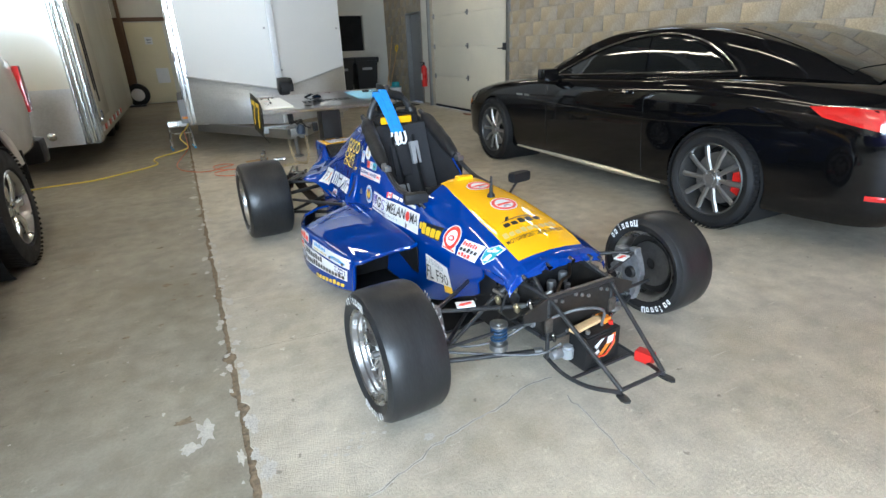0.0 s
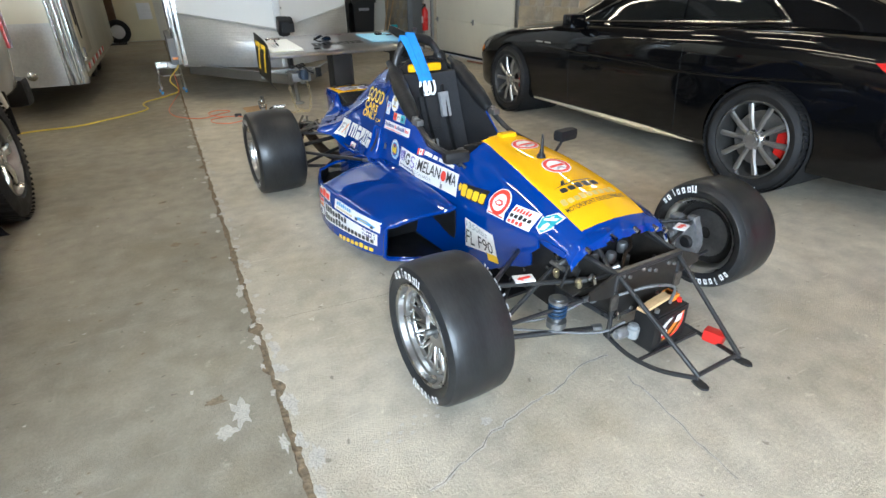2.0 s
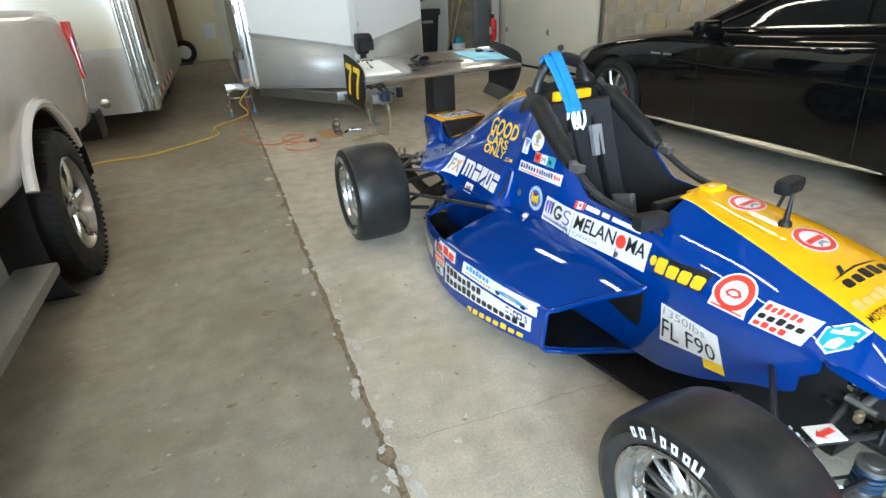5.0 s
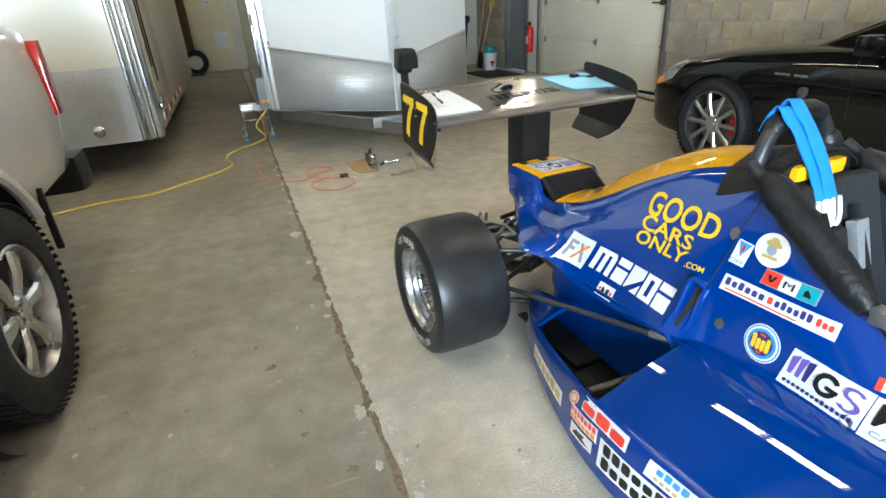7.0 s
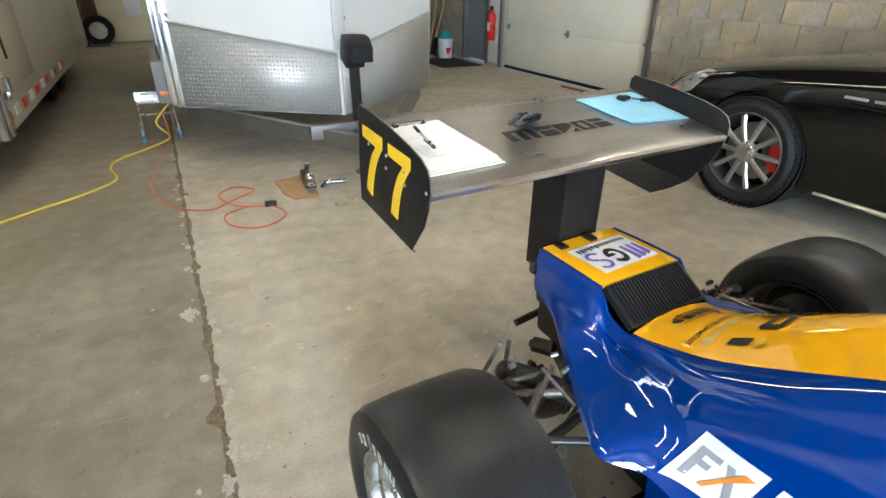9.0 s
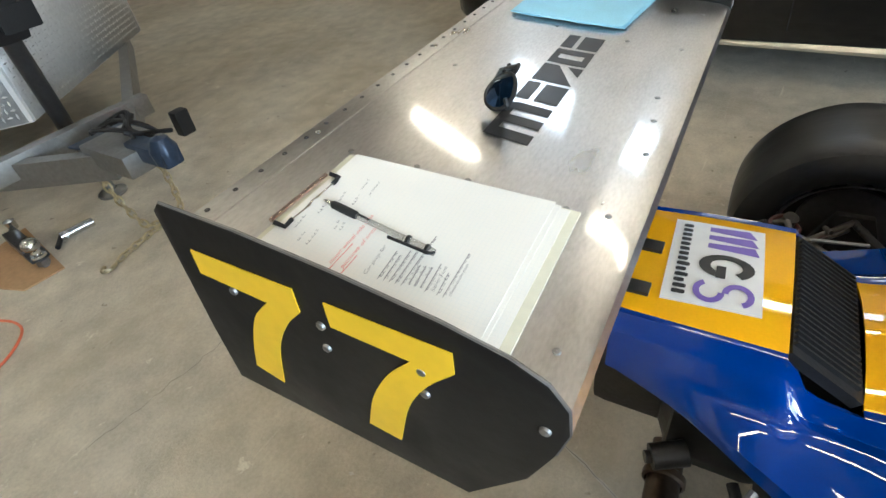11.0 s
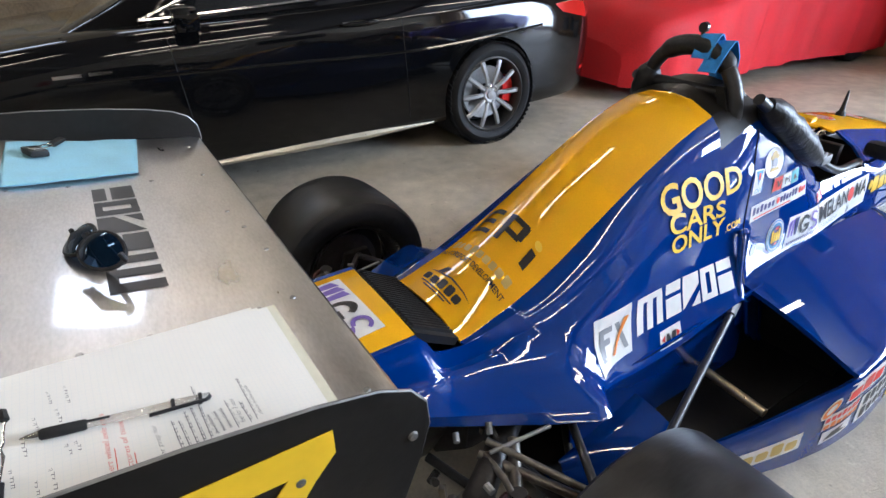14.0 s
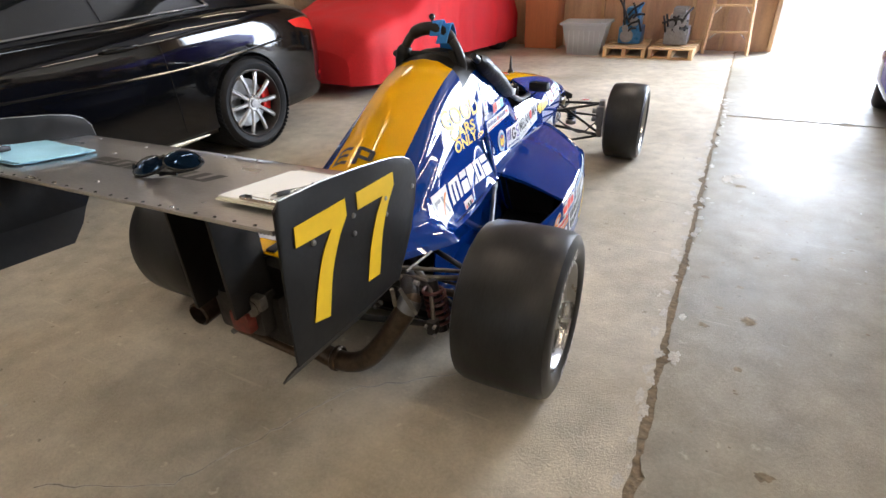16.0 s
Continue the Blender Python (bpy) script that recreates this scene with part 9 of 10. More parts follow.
written("insert wheel axle caps", -0.514, -0.428, 3.103, 0.0065, "red_ink")
written("pictures of tires", -0.514, -0.445, 3.088, 0.0065, "red_ink")
for a, b, v in ((-0.527, -0.478, 3.1015), (-0.522, -0.49, 3.0865)):
    bm = B(); bm.faces.new([bm.verts.new(sheet_point(p, q, TOPZ + 0.0007)) for p, q in ((a, v), (b, v + 0.001), (b, v + 0.0018), (a, v + 0.0008))]); part("underline", bm, "red_ink", clip, normals=False)
written("Car prep for", -0.508, -0.462, 3.062, 0.0055, "ink")
scribble(-0.452, -0.440, 3.0625, 0.0050, "ink", 3)
for k, (line, u1, strike) in enumerate((("", -0.463, True), ("", -0.466, True), ("", -0.455, True), ("", -0.452, True), ("", -0.420, True), ("oil check", -0.468, True), ("water check", -0.466, True), ("tires check", -0.464, True), ("", -0.455, True), ("fuel for 3 cans", -0.455, False), ("", -0.462, True), ("", -0.425, True), ("check brake pads", -0.440, False))):
    v = 3.0475 - k * 0.0066
    u0 = -0.503 + k * 0.0012
    if line:
        written(line, u0, u1, v, 0.0048, "ink")
        if strike:
            bm = B(); bm.faces.new([bm.verts.new(sheet_point(p, q, TOPZ + 0.0008)) for p, q in ((u0, v + 0.0014), (u1, v + 0.0050), (u1, v + 0.0056), (u0, v + 0.0020))]); part("underline", bm, "ink", clip, normals=False)
    else:
        scribble(u0, u1, v, 0.0050, "ink", k + 20, strike)
for u0, u1, v, sd in ((-0.49, -0.468, 3.175, 1), (-0.458, -0.435, 3.168, 2), (-0.505, -0.487, 3.158, 3), (-0.428, -0.410, 3.160, 4), (-0.505, -0.48, 3.146, 5), (-0.425, -0.405, 3.142, 6), (-0.395, -0.375, 3.150, 7), (-0.40, -0.372, 3.135, 8), (-0.47, -0.455, 3.135, 9), (-0.468, -0.455, 3.128, 10)):
    scribble(u0, u1, v, 0.0042, "ink", sd)

pen = thing("ballpoint_pen", "clear ballpoint pen with a black rubber grip", "pen", "", CAR)
pa, pb = sheet_point(-0.441, 3.172, TOPZ + 0.0065), sheet_point(-0.449, 3.012, TOPZ + 0.0065)


def along(t):
    return pa.lerp(pb, t)


bm = B(); sweep(bm, [along(0), along(0.03), along(0.09)], [0.0006, 0.0022, 0.0042], 12); part("tip", bm, "chrome", pen)
bm = B(); sweep(bm, [along(0.09), along(0.10), along(0.2), along(0.31), along(0.32)], [0.0042, 0.0050, 0.0053, 0.0050, 0.0042], 14); part("grip", bm, "rubber", pen, "black ribbed grip")
bm = B(); sweep(bm, [along(0.32), along(0.74)], 0.0036, 14); part("barrel", bm, "clear_plastic", pen, "clear plastic barrel")
bm = B(); sweep(bm, [along(0.32), along(0.44)], 0.0013, 8); bmesh.ops.translate(bm, verts=bm.verts[:], vec=(0, 0, 0.003)); part("refill", bm, "black_plastic", pen)
bm = B(); sweep(bm, [along(0.74), along(0.76), along(0.98), along(1.0)], [0.0038, 0.0044, 0.0044, 0.0038], 14); part("cap", bm, "clear_plastic", pen)
bm = B()
for t0 in (0.77, 0.93):
    sweep(bm, [along(t0), along(t0 + 0.02)], 0.0059, 14)
sweep(bm, [along(0.64) + Vector((-0.009, 0, 0.001)), along(0.80) + Vector((-0.008, 0, 0.002)), along(0.97) + Vector((-0.006, 0, 0.002)), along(1.0)], 0.0019, 8)
part("cap_band", bm, "black_plastic", pen)

gl = thing("sunglasses", "dark wraparound sunglasses with blue mirrored lenses", "sunglasses", "", CAR)
gc = Vector((-0.085, 3.118, 0.930))
for s in (-1, 1):
    bm = B()
    c = gc + Vector((s * 0.034, -0.006 * s, 0.020))
    ring = [c + Vector((0.031 * math.cos(a), 0.012 * (0.5 + 0.5 * s * math.cos(a)) ** 2, 0.021 * math.sin(a))) for a in [2 * math.pi * k / 20 for k in range(20)]]
    cv = bm.verts.new(c + Vector((0, -0.007, 0))); rv = [bm.verts.new(p) for p in ring]
    for k in range(20):
        bm.faces.new((cv, rv[k], rv[(k + 1) % 20]))
    solid(bm, 0.002); part("lens", bm, "lens_blue", gl, "blue mirrored lens")
    bm = B(); sweep(bm, ring + ring[:2], 0.0028, 8, False); part("rim", bm, "black_plastic", gl)
    bm = B(); sweep(bm, arc_points([c + Vector((s * 0.030, 0.004, 0.006)), c + Vector((s * 0.031, 0.014, 0.002)), c + Vector((0, 0.018 + 0.006 * s, -0.006)), c + Vector((-s * 0.05, 0.020 + 0.006 * s, -0.012))], 6), 0.0030, 8); part("temple", bm, "black_plastic", gl)
bm = B(); sweep(bm, [gc + Vector((-0.008, -0.004, 0.026)), gc + Vector((0, -0.007, 0.029)), gc + Vector((0.008, -0.004, 0.026))], 0.003, 8); part("bridge", bm, "black_plastic", gl)
gl.matrix_basis = CAR @ pose(-0.095, 3.112, gc.z + 0.010, 0, 0, 204) @ pose(0, 0, 0, -58) @ Matrix.Scale(1.25, 4) @ Matrix.Translation(-gc)

cloth = thing("shop_towel", "folded pale blue paper shop towel", "towel", "", CAR)
for k, q in enumerate(([(0.255, 3.222), (0.560, 3.225), (0.580, 2.975), (0.318, 2.998)], [(0.250, 3.215), (0.545, 3.222), (0.565, 2.985), (0.312, 3.004)])):
    bm = B()
    to = quad_map(q)
    n = 16
    rows3 = [[(lambda a, b: on_wing(a, b, 0.003 + 0.004 * k + 0.0025 * (1 + noise.noise((a * 14, b * 14, k * 5.0)))))(*to(i / n, j / n)) for i in range(n + 1)] for j in range(n + 1)]
    loft(bm, rows3); solid(bm, 0.001); part("layer", bm, "cloth_blue", cloth, angle=80)
keys = thing("car_key", "black car key fob on a ring", "key", "", CAR)
kc = on_wing(0.44, 3.17, 0.018)
bm = B(); box(bm, kc, (0.06, 0.034, 0.014), 0.006, (11, 0, 20)); part("fob", bm, "black_plastic", keys)
bm = B(); box(bm, kc + Vector((0.0, 0, 0.008)), (0.03, 0.018, 0.003), 0.001, (11, 0, 20)); part("fob_plate", bm, "chrome", keys)
bm = B(); ring = [kc + Vector((0.05 + 0.014 * math.cos(a), -0.016 + 0.014 * math.sin(a), -0.006)) for a in [2 * math.pi * k / 16 for k in range(16)]]; sweep(bm, ring + ring[:2], 0.0015, 6, False); part("ring", bm, "chrome", keys)
bm = B(); box(bm, kc + Vector((0.085, -0.035, -0.010)), (0.045, 0.016, 0.008), 0.003, (11, 0, -30)); part("tag", bm, "black_plastic", keys)

# black maker shapes on the blade
to = quad_map([(-0.183, 3.083), (0.238, 3.085), (0.252, 3.018), (-0.183, 3.013)])
bm = B()
for p in maker_shapes(1.0):
    patch(bm, wing_skin, [to(*c) for c in p], TOP[0], TOP[1], 0.0008, 0, 0.03)
part("maker_logo", bm, "black_vinyl", car, "black maker logo as plain bars", normals=False)

# ==== on the floor by the trailer ====
def cable(name, pts, r, mat, label, z=None):
    t = thing(name, label, "cable")
    bm = B(); sweep(bm, arc_points([(p[0], p[1], p[2] if len(p) > 2 else r + 0.001) for p in pts], 8), r, 8); part("sheath", bm, mat, t)
    return t


cable("extension_cable", [(-2.6, 7.3), (-1.8, 7.53), (-1.49, 7.66), (-1.1, 7.70), (-0.83, 7.89), (-0.57, 8.1), (-0.42, 8.32), (-0.47, 8.62), (-0.42, 8.85), (-0.19, 9.12), (-0.02, 9.27, 0.05), (-0.10, 9.22, 0.20), (0.03, 9.18, 0.36), (0.05, 9.0, 0.46)], 0.009, "cable_yellow", "yellow extension cable across the floor")
oc = cable("extension_cable", [(-0.03, 9.18, 0.30), (-0.02, 9.20, 0.06), (-0.08, 8.95), (-0.13, 8.6), (-0.19, 8.1), (-0.14, 7.72), (0.0, 7.50), (0.16, 7.42), (0.32, 7.55), (0.46, 7.66), (0.34, 7.78), (0.22, 7.66), (0.30, 7.42), (0.52, 7.30), (0.56, 7.12), (0.40, 7.0), (0.24, 7.10), (0.22, 7.28), (0.36, 7.36), (0.47, 7.34)], 0.0050, "cable_orange", "coiled orange extension cable with a black socket")
bm = B(); box(bm, (0.51, 7.325, 0.018), (0.075, 0.035, 0.034), 0.008, (0, 0, -12)); part("socket", bm, "black_plastic", oc, "black cable socket")

bm = B(); sweep(bm, arc_points([(4.98, 7.3, 0.016), (5.08, 7.9, 0.016), (5.02, 8.5, 0.016), (5.10, 9.2, 0.016), (5.05, 10.0, 0.016)], 8), 0.015, 8); single("hose", bm, "cable_brown", "rusty brown hose lying along the wall", "hose")

cb = thing("cardboard_sheet", "torn flat piece of brown cardboard", "cardboard")
bm = B(); prism(bm, [(0.62, 7.78), (0.92, 7.86), (0.84, 7.34), (0.68, 7.36), (0.63, 7.5)], 'z', 0.001, 0.008, 0, 0.001); part("sheet", bm, "cardboard", cb)
hm = thing("ball_mount", "used tow ball mount lying on cardboard", "tow ball")
bm = B(); box(bm, (0.825, 7.62, 0.050), (0.062, 0.26, 0.062), 0.006, (0, 0, -6)); box(bm, (0.812, 7.46, 0.062), (0.075, 0.09, 0.028), 0.008, (0, 0, -6)); part("shank", bm, "black_steel", hm, "black steel shank with a flat tongue")
bm = B(); lathe(bm, [(-0.05, 0.012), (-0.02, 0.016), (-0.02, 0.034), (-0.010, 0.034), (-0.008, 0.019), (0.010, 0.019), (0.020, 0.030), (0.036, 0.036), (0.054, 0.032), (0.066, 0.018), (0.069, 0.0005)], 24, 'z', (0.81, 7.43, 0.085)); part("ball", bm, "chrome", hm, "chrome tow ball")
bm = B(); lathe(bm, [(-0.045, 0.013), (-0.030, 0.013), (-0.028, 0.026), (0.0, 0.026), (0.002, 0.012), (0.02, 0.012)], 6, 'z', (0.81, 7.43, 0.048)); part("nut", bm, "steel", hm)
bm = B(); lathe(bm, [(-0.02, 0.0005), (-0.02, 0.020), (0.02, 0.024), (0.03, 0.0005)], 16, 'z', (0.86, 7.735, 0.105)); part("lock_cap", bm, "chrome", hm)
pn = thing("hitch_pin", "short bright steel hitch pin with grip", "pin")
bm = B(); tube(bm, (0.95, 7.56, 0.022), (1.09, 7.53, 0.022), 0.020, 14); part("shaft", bm, "alu", pn)
bm = B(); tube(bm, (0.90, 7.50, 0.016), (0.955, 7.57, 0.02), 0.011, 8); part("clip", bm, "black_plastic", pn)

# ==== by the side door ====
mt = B(); box(mt, (4.72, 12.85, 0.006), (0.78, 1.15, 0.010), 0.003); single("door_mat", mt, "mat_black", "black ribbed rubber door mat", "mat")
bk = thing("bucket", "white plastic pail with a red mark and grey lid", "bucket", "", pose(4.95, 13.42, 0))
bm = B(); lathe(bm, [(0.0, 0.0005), (0.0, 0.125), (0.34, 0.145), (0.345, 0.150), (0.36, 0.150)], 28, 'z'); part("pail", bm, "white_vinyl", bk)
bm = B(); lathe(bm, [(0.36, 0.150), (0.375, 0.146), (0.385, 0.10), (0.47, 0.10), (0.49, 0.08), (0.49, 0.0005)], 28, 'z'); part("lid", bm, "teal_vinyl", bk, "grey green lid with rag")
bm = B(); prism(bm, [(-0.07, 0.20), (0.05, 0.20), (-0.02, 0.07)], 'y', -0.150, -0.142); part("mark", bm, "red", bk, "red triangle mark")
sh = thing("shovel", "shovel with a yellow grip leaning on the wall", "shovel", "", pose(4.98, 13.9, 0))
bm = B(); tube(bm, (0.0, 0.02, 0.30), (0.24, 0.0, 1.18), 0.016, 10); part("shaft", bm, "stud", sh)
bm = B(); sweep(bm, arc_points([(0.24, 0.0, 1.18), (0.25, 0.06, 1.26), (0.265, 0.05, 1.34), (0.265, -0.05, 1.34), (0.25, -0.06, 1.26), (0.24, 0.0, 1.18)], 5), 0.014, 8); part("grip", bm, "yellow_vinyl", sh, "yellow D grip")
bm = B(); loft(bm, [[(-0.07, -0.13, 0.0), (-0.07, 0.0, 0.02), (-0.07, 0.13, 0.0)], [(-0.03, -0.14, 0.18), (-0.05, 0, 0.18), (-0.03, 0.14, 0.18)], [(0.0, -0.09, 0.34), (0.0, 0, 0.34), (0.0, 0.09, 0.34)]]); solid(bm, 0.004); part("blade", bm, "black_steel", sh)
bm = B(); tube(bm, (4.95, 14.15, 0.0), (5.24, 14.2, 1.55), 0.016, 8); single("broom_handle", bm, "stud", "plain wooden handle leaning on the wall", "broom")
ex = thing("fire_extinguisher", "red wall-mounted fire extinguisher", "extinguisher", "", pose(5.22, 12.22, 0.42))
bm = B(); lathe(bm, [(0, 0.06), (0.01, 0.066), (0.40, 0.066), (0.44, 0.05), (0.46, 0.025), (0.48, 0.02)], 24, 'z'); part("cylinder", bm, "red", ex)
bm = B(); box(bm, (0, 0, 0.50), (0.03, 0.05, 0.05), 0.008); box(bm, (-0.03, 0, 0.53), (0.10, 0.02, 0.015), 0.004); sweep(bm, arc_points([(0, 0.04, 0.50), (-0.02, 0.10, 0.42), (0, 0.085, 0.2), (0, 0.08, 0.1)], 5), 0.009, 8); part("valve", bm, "black_plastic", ex)
bm = B(); box(bm, (-0.0655, 0, 0.22), (0.004, 0.08, 0.14), 0.001); part("label", bm, "white_vinyl", ex)
bm = B(); box(bm, (0.073, 0, 0.25), (0.02, 0.05, 0.3), 0.003); part("bracket", bm, "black_steel", ex)
bm = B(); box(bm, (WALL_X - 0.006, 12.22, 1.35), (0.012, 0.35, 2.6), 0.003); single("wall_post", bm, "white_wall", "worn cream painted strip beside the doors", "post", kind="structure")


def wheeled_bin(x, y):
    t = thing("wheeled_bin", "black plastic wheeled rubbish bin with a pale label", "bin", "wheeled bins", pose(x, y, 0))
    bm = B(); loft(bm, [[(-0.22, -0.24, 0.06), (0.22, -0.24, 0.06), (0.22, 0.22, 0.06), (-0.22, 0.22, 0.06)], [(-0.28, -0.30, 1.0), (0.28, -0.30, 1.0), (0.28, 0.30, 1.0), (-0.28, 0.30, 1.0)]], True, True); box(bm, (0, 0, 0.985), (0.62, 0.66, 0.05), 0.012); part("body", bm, "bin_black", t)
    bm = B(); box(bm, (0, -0.01, 1.05), (0.62, 0.68, 0.09), 0.035); part("lid", bm, "bin_black", t)
    bm = B(); box(bm, (0, -0.292, 0.82), (0.26, 0.01, 0.06), 0.002, (-4, 0, 0)); part("label", bm, "grey_vinyl", t, "pale label bar")
    for sx in (-1, 1):
        bm = B(); lathe(bm, [(-0.025, 0.0005), (-0.025, 0.1), (0.025, 0.1), (0.025, 0.0005)], 20, 'x', (sx * 0.24, 0.24, 0.1)); part("wheel", bm, "rubber", t)


wheeled_bin(3.78, 14.25)
wheeled_bin(4.44, 14.30)

# dolly with a black tank by the far wall
dl = thing("tank_dolly", "black spare tyre on a small dolly by the far wall", "dolly", "", pose(-1.15, 18.2, 0))
bm = B(); lathe(bm, [(-0.09, 0.17), (-0.10, 0.26), (-0.06, 0.30), (0.06, 0.30), (0.10, 0.26), (0.09, 0.17)], 28, 'y', (0.1, 0, 0.32)); part("tyre", bm, "rubber", dl)
bm = B(); lathe(bm, [(-0.05, 0.0005), (-0.05, 0.06), (-0.03, 0.175), (0.03, 0.175), (0.03, 0.0005)], 24, 'y', (0.1, 0, 0.32)); part("rim", bm, "white_vinyl", dl)
bm = B(); tube(bm, (-0.15, 0, 0.05), (-0.30, 0, 0.95), 0.03); box(bm, (0, 0, 0.025), (0.5, 0.3, 0.05), 0.01); box(bm, (-0.25, 0, 0.80), (0.25, 0.2, 0.12), 0.03); part("frame", bm, "black_steel", dl)

# ==== along the plywood wall ====
def pallet(x, y, rz):
    t = thing("pallet", "new pale timber pallet", "pallet", "pallets by the plywood wall", pose(x, y, 0, 0, 0, rz))
    for k in range(5):
        bm = B(); box(bm, (0, -0.36 + k * 0.18, 0.128), (0.56, 0.12, 0.020), 0.003); part("deck_board", bm, "pallet", t)
    for sx in (-0.25, 0, 0.25):
        bm = B(); box(bm, (sx, 0, 0.069), (0.05, 0.84, 0.096), 0.003); part("bearer", bm, "pallet", t)
    for y2 in (-0.36, 0.36):
        bm = B(); box(bm, (0, y2, 0.010), (0.56, 0.1, 0.018), 0.003); part("base_board", bm, "pallet", t)


pallet(1.36, -2.08, 3)
pallet(0.74, -2.10, -2)


def engine_block(x, y, mat, seed, label, tall):
    t = thing("engine", label, "engine", "", pose(x, y, 0.139))
    rnd = random.Random(seed)
    bm = B(); box(bm, (0, 0, 0.12), (0.30, 0.34, 0.22), 0.03); box(bm, (0, 0, 0.30), (0.22, 0.32, 0.16), 0.03); part("block", bm, mat, t)
    bm = B(); box(bm, (0, 0, 0.42), (0.16, 0.28, 0.09), 0.025)
    for k in range(4):
        tube(bm, (-0.06, -0.1 + k * 0.065, 0.44), (-0.10, -0.1 + k * 0.065, 0.44 + tall * 0.5), 0.018, 10)
    part("head", bm, mat, t)
    for k in range(9):
        bm = B()
        a, b = Vector((rnd.uniform(-.15, .15), rnd.uniform(0.1, .2), rnd.uniform(.1, .4))), Vector((rnd.uniform(-.2, .2), rnd.uniform(0.12, .24), rnd.uniform(.1, .45 + tall)))
        sweep(bm, arc_points([a, (a + b) / 2 + Vector((0, 0.05, 0.04)), b], 5), 0.014, 8)
        part("pipe", bm, "black_plastic", t)
    for z, r, y2 in ((0.12, 0.085, 0.18), (0.30, 0.06, 0.17), (0.22, 0.04, 0.18)):
        bm = B(); lathe(bm, [(y2, 0.0005), (y2 + 0.03, r), (y2 + 0.05, r), (y2 + 0.05, 0.0005)], 20, 'y', (rnd.uniform(-.08, .08), 0, z))
        part("pulley", bm, "engine_grey", t)
    return t


engine_block(1.33, -2.06, "engine_blue", 3, "blue painted bare engine on a pallet", 0.14)
engine_block(0.74, -2.08, "engine_grey", 8, "bare alloy engine on a pallet", 0.02)
tote = thing("storage_tote", "grey plastic storage tote with lid", "tote", "", pose(1.93, -1.95, 0, 0, 0, 2))
bm = B(); loft(bm, [[(-0.22, -0.17, 0.0), (0.22, -0.17, 0.0), (0.22, 0.17, 0.0), (-0.22, 0.17, 0.0)], [(-0.30, -0.23, 0.40), (0.30, -0.23, 0.40), (0.30, 0.23, 0.40), (-0.30, 0.23, 0.40)]], True, True)
part("tub", bm, "bin_grey", tote)
for k in range(7):
    bm = B(); box(bm, (-0.21 + k * 0.07, 0.205, 0.2), (0.02, 0.03, 0.34), 0.004); part("rib", bm, "bin_grey", tote)
bm = B(); box(bm, (0, 0, 0.415), (0.66, 0.52, 0.035), 0.012); part("lid", bm, "bin_grey", tote)
lad = thing("step_ladder", "pale timber step ladder leaning by the door", "ladder", "", pose(0.13, -2.28, 0))
for sx in (-1, 1):
    bm = B(); sweep(bm, [(sx * 0.27, 0.06, 0.0), (sx * 0.16, -0.12, 1.75)], 0.024, 4); part("stile", bm, "pallet", lad)
for k in range(5):
    z = 0.28 + k * 0.32
    bm = B(); box(bm, (0, 0.06 - 0.18 * z / 1.75, z), (0.50 - 0.126 * z, 0.09, 0.022), 0.004); part("tread", bm, "pallet", lad)
    bm = B(); tube(bm, (-0.24 + 0.063 * z, 0.05 - 0.18 * z / 1.75, z - 0.09), (-0.14, 0.06 - 0.18 * z / 1.75, z - 0.01), 0.008, 6); part("brace", bm, "alu", lad); bm = B(); tube(bm, (0.24 - 0.063 * z, 0.05 - 0.18 * z / 1.75, z - 0.09), (0.14, 0.06 - 0.18 * z / 1.75, z - 0.01), 0.008, 6); part("brace", bm, "alu", lad)
cup = thing("cupboard", "tall orange-stained board cupboard", "cupboard", "", pose(2.68, -2.33, 0))
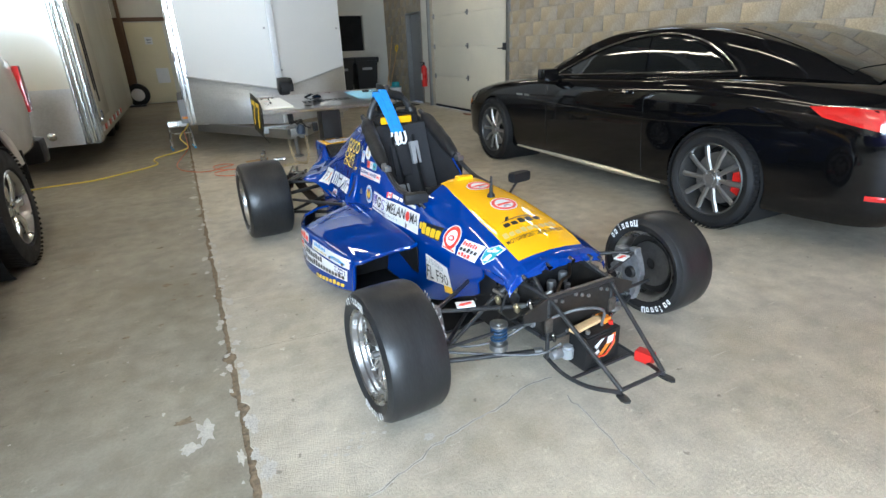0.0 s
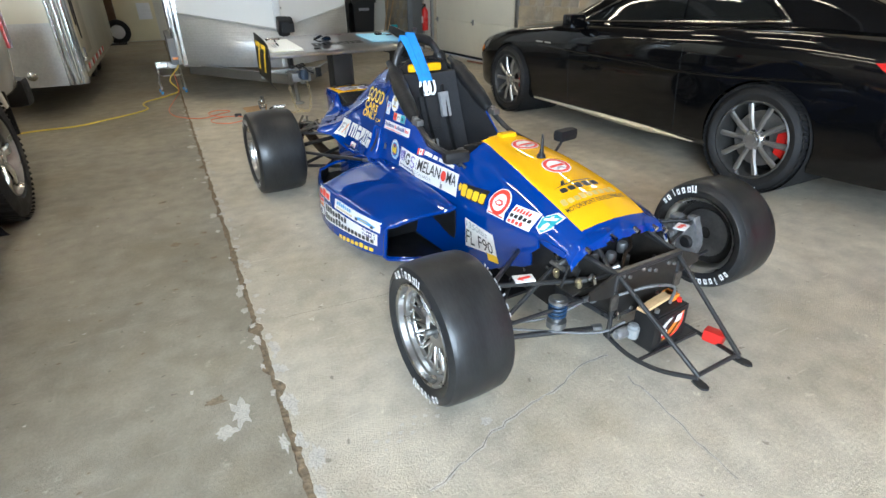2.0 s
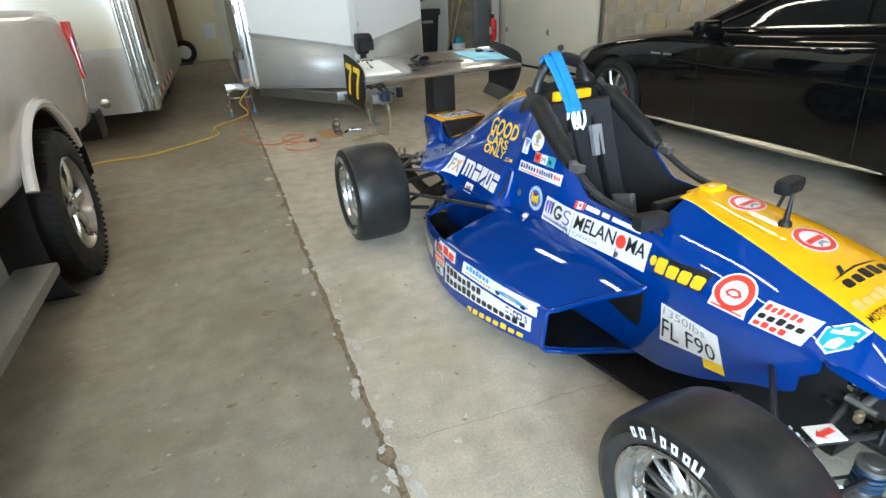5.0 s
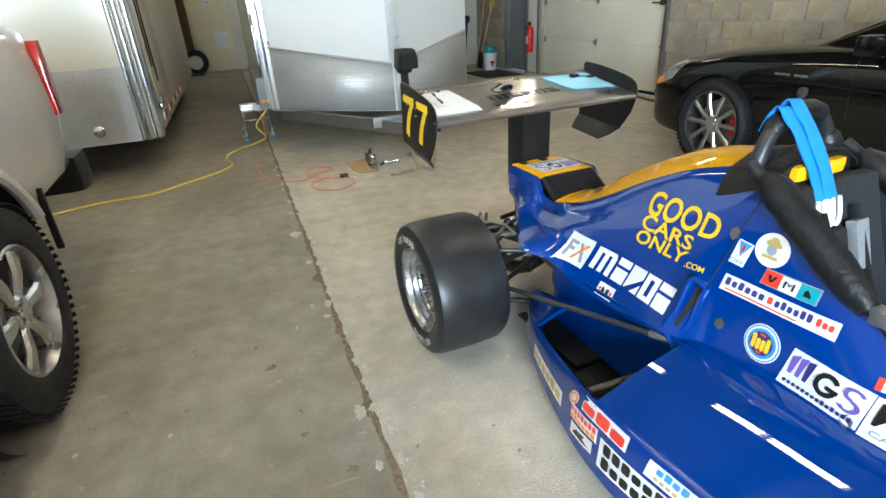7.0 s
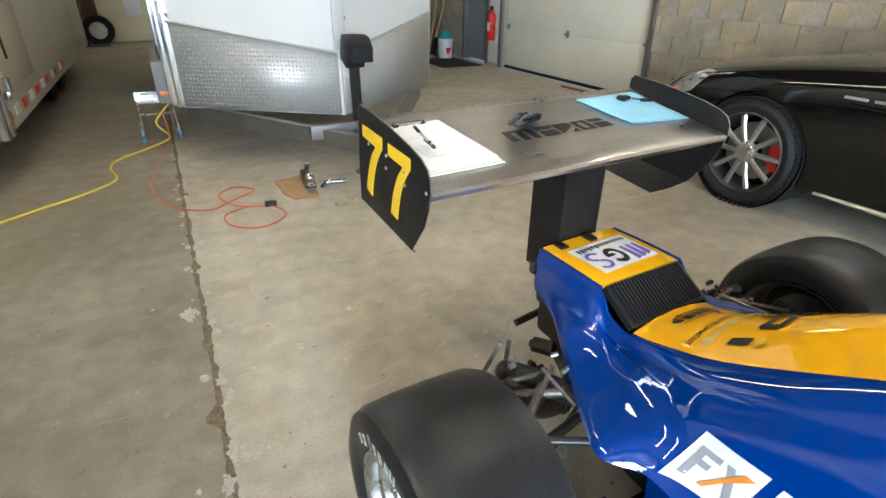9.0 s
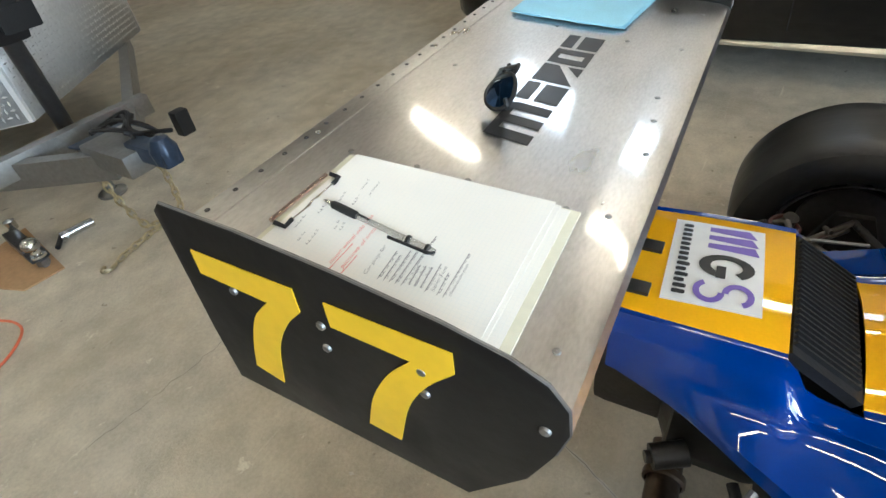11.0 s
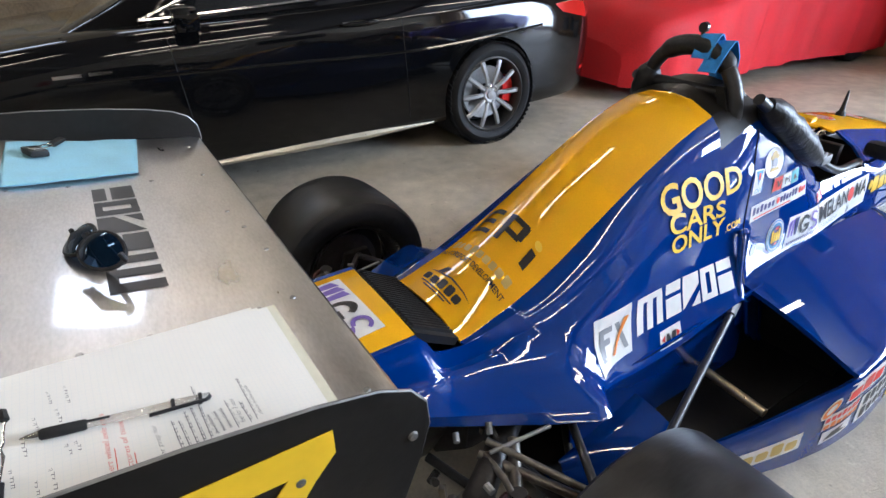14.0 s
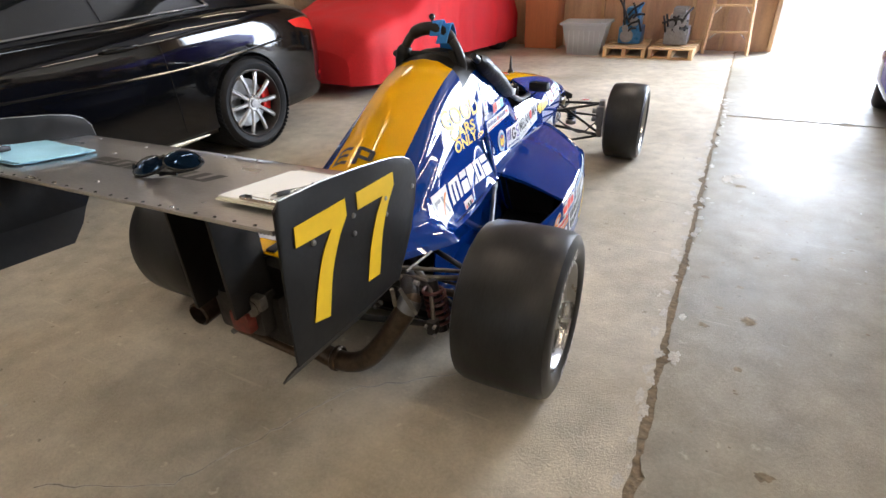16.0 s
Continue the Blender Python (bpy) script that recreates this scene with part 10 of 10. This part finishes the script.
bm = B(); box(bm, (0, 0, 0.95), (0.50, 0.36, 1.88), 0.01); part("carcass", bm, "orange_panel", cup)
bm = B(); box(bm, (0, 0.186, 0.95), (0.47, 0.012, 1.80), 0.004); part("door", bm, "orange_panel", cup)

# ==== block wall pieces, last ====
rw = random.Random(77)
HOLES = [GAR, PED] + WINS


def block_mesh(w, h):
    bm = B(); box(bm, (0, 0, 0), (0.030, w - 0.012, h - 0.012), 0.004)
    return mesh_from("brick", bm, "block")


shared = {}
rest = B()
count = 0
for j in range(21):
    z0 = j * 0.2
    off = 0.2 if j % 2 else 0.0
    y = FRONT_Y - off
    while y < BACK_Y:
        a, b = max(y, FRONT_Y), min(y + 0.4, BACK_Y)
        y += 0.4
        for h in HOLES:
            if h[2] < z0 + 0.19 and h[3] > z0 + 0.01:
                if a < h[0] < b: b = h[0]
                elif a < h[1] < b: a = h[1]
                elif h[0] <= a and b <= h[1]: b = a
        if b - a < 0.05:
            continue
        c = Vector((WALL_X + 0.014 + rw.uniform(-0.003, 0.003), (a + b) / 2, z0 + 0.1))
        near = (3.2 < c.y < 8.76 and 0.9 < c.z < 2.6) or (11.9 < c.y < 14.8 and c.z < 2.3)
        if near and count < 300:
            k = round(b - a, 2)
            if k not in shared:
                shared[k] = block_mesh(b - a, 0.2)
            ob = new("brick", shared[k]); ob.parent = wall_east
            ob.matrix_basis = Matrix.Translation(c) @ Euler((0, rw.uniform(-0.01, 0.01), rw.uniform(-0.01, 0.01))).to_matrix().to_4x4()
            count += 1
        elif c.z < 3.8 and c.y > -2.5:
            vs = [rest.verts.new((c.x + dx, c.y + dy * ((b - a) / 2 - 0.006), c.z + dz * 0.094)) for dx in (0.0, -0.015) for dy in (-1, 1) for dz in (-1, 1)]
            for q in ((4, 5, 7, 6), (0, 1, 5, 4), (2, 6, 7, 3), (0, 4, 6, 2), (1, 3, 7, 5)):
                rest.faces.new([vs[i] for i in q])
ob = part("brick_rest", rest, "block", wall_east)
ob["kind"] = "stuff"
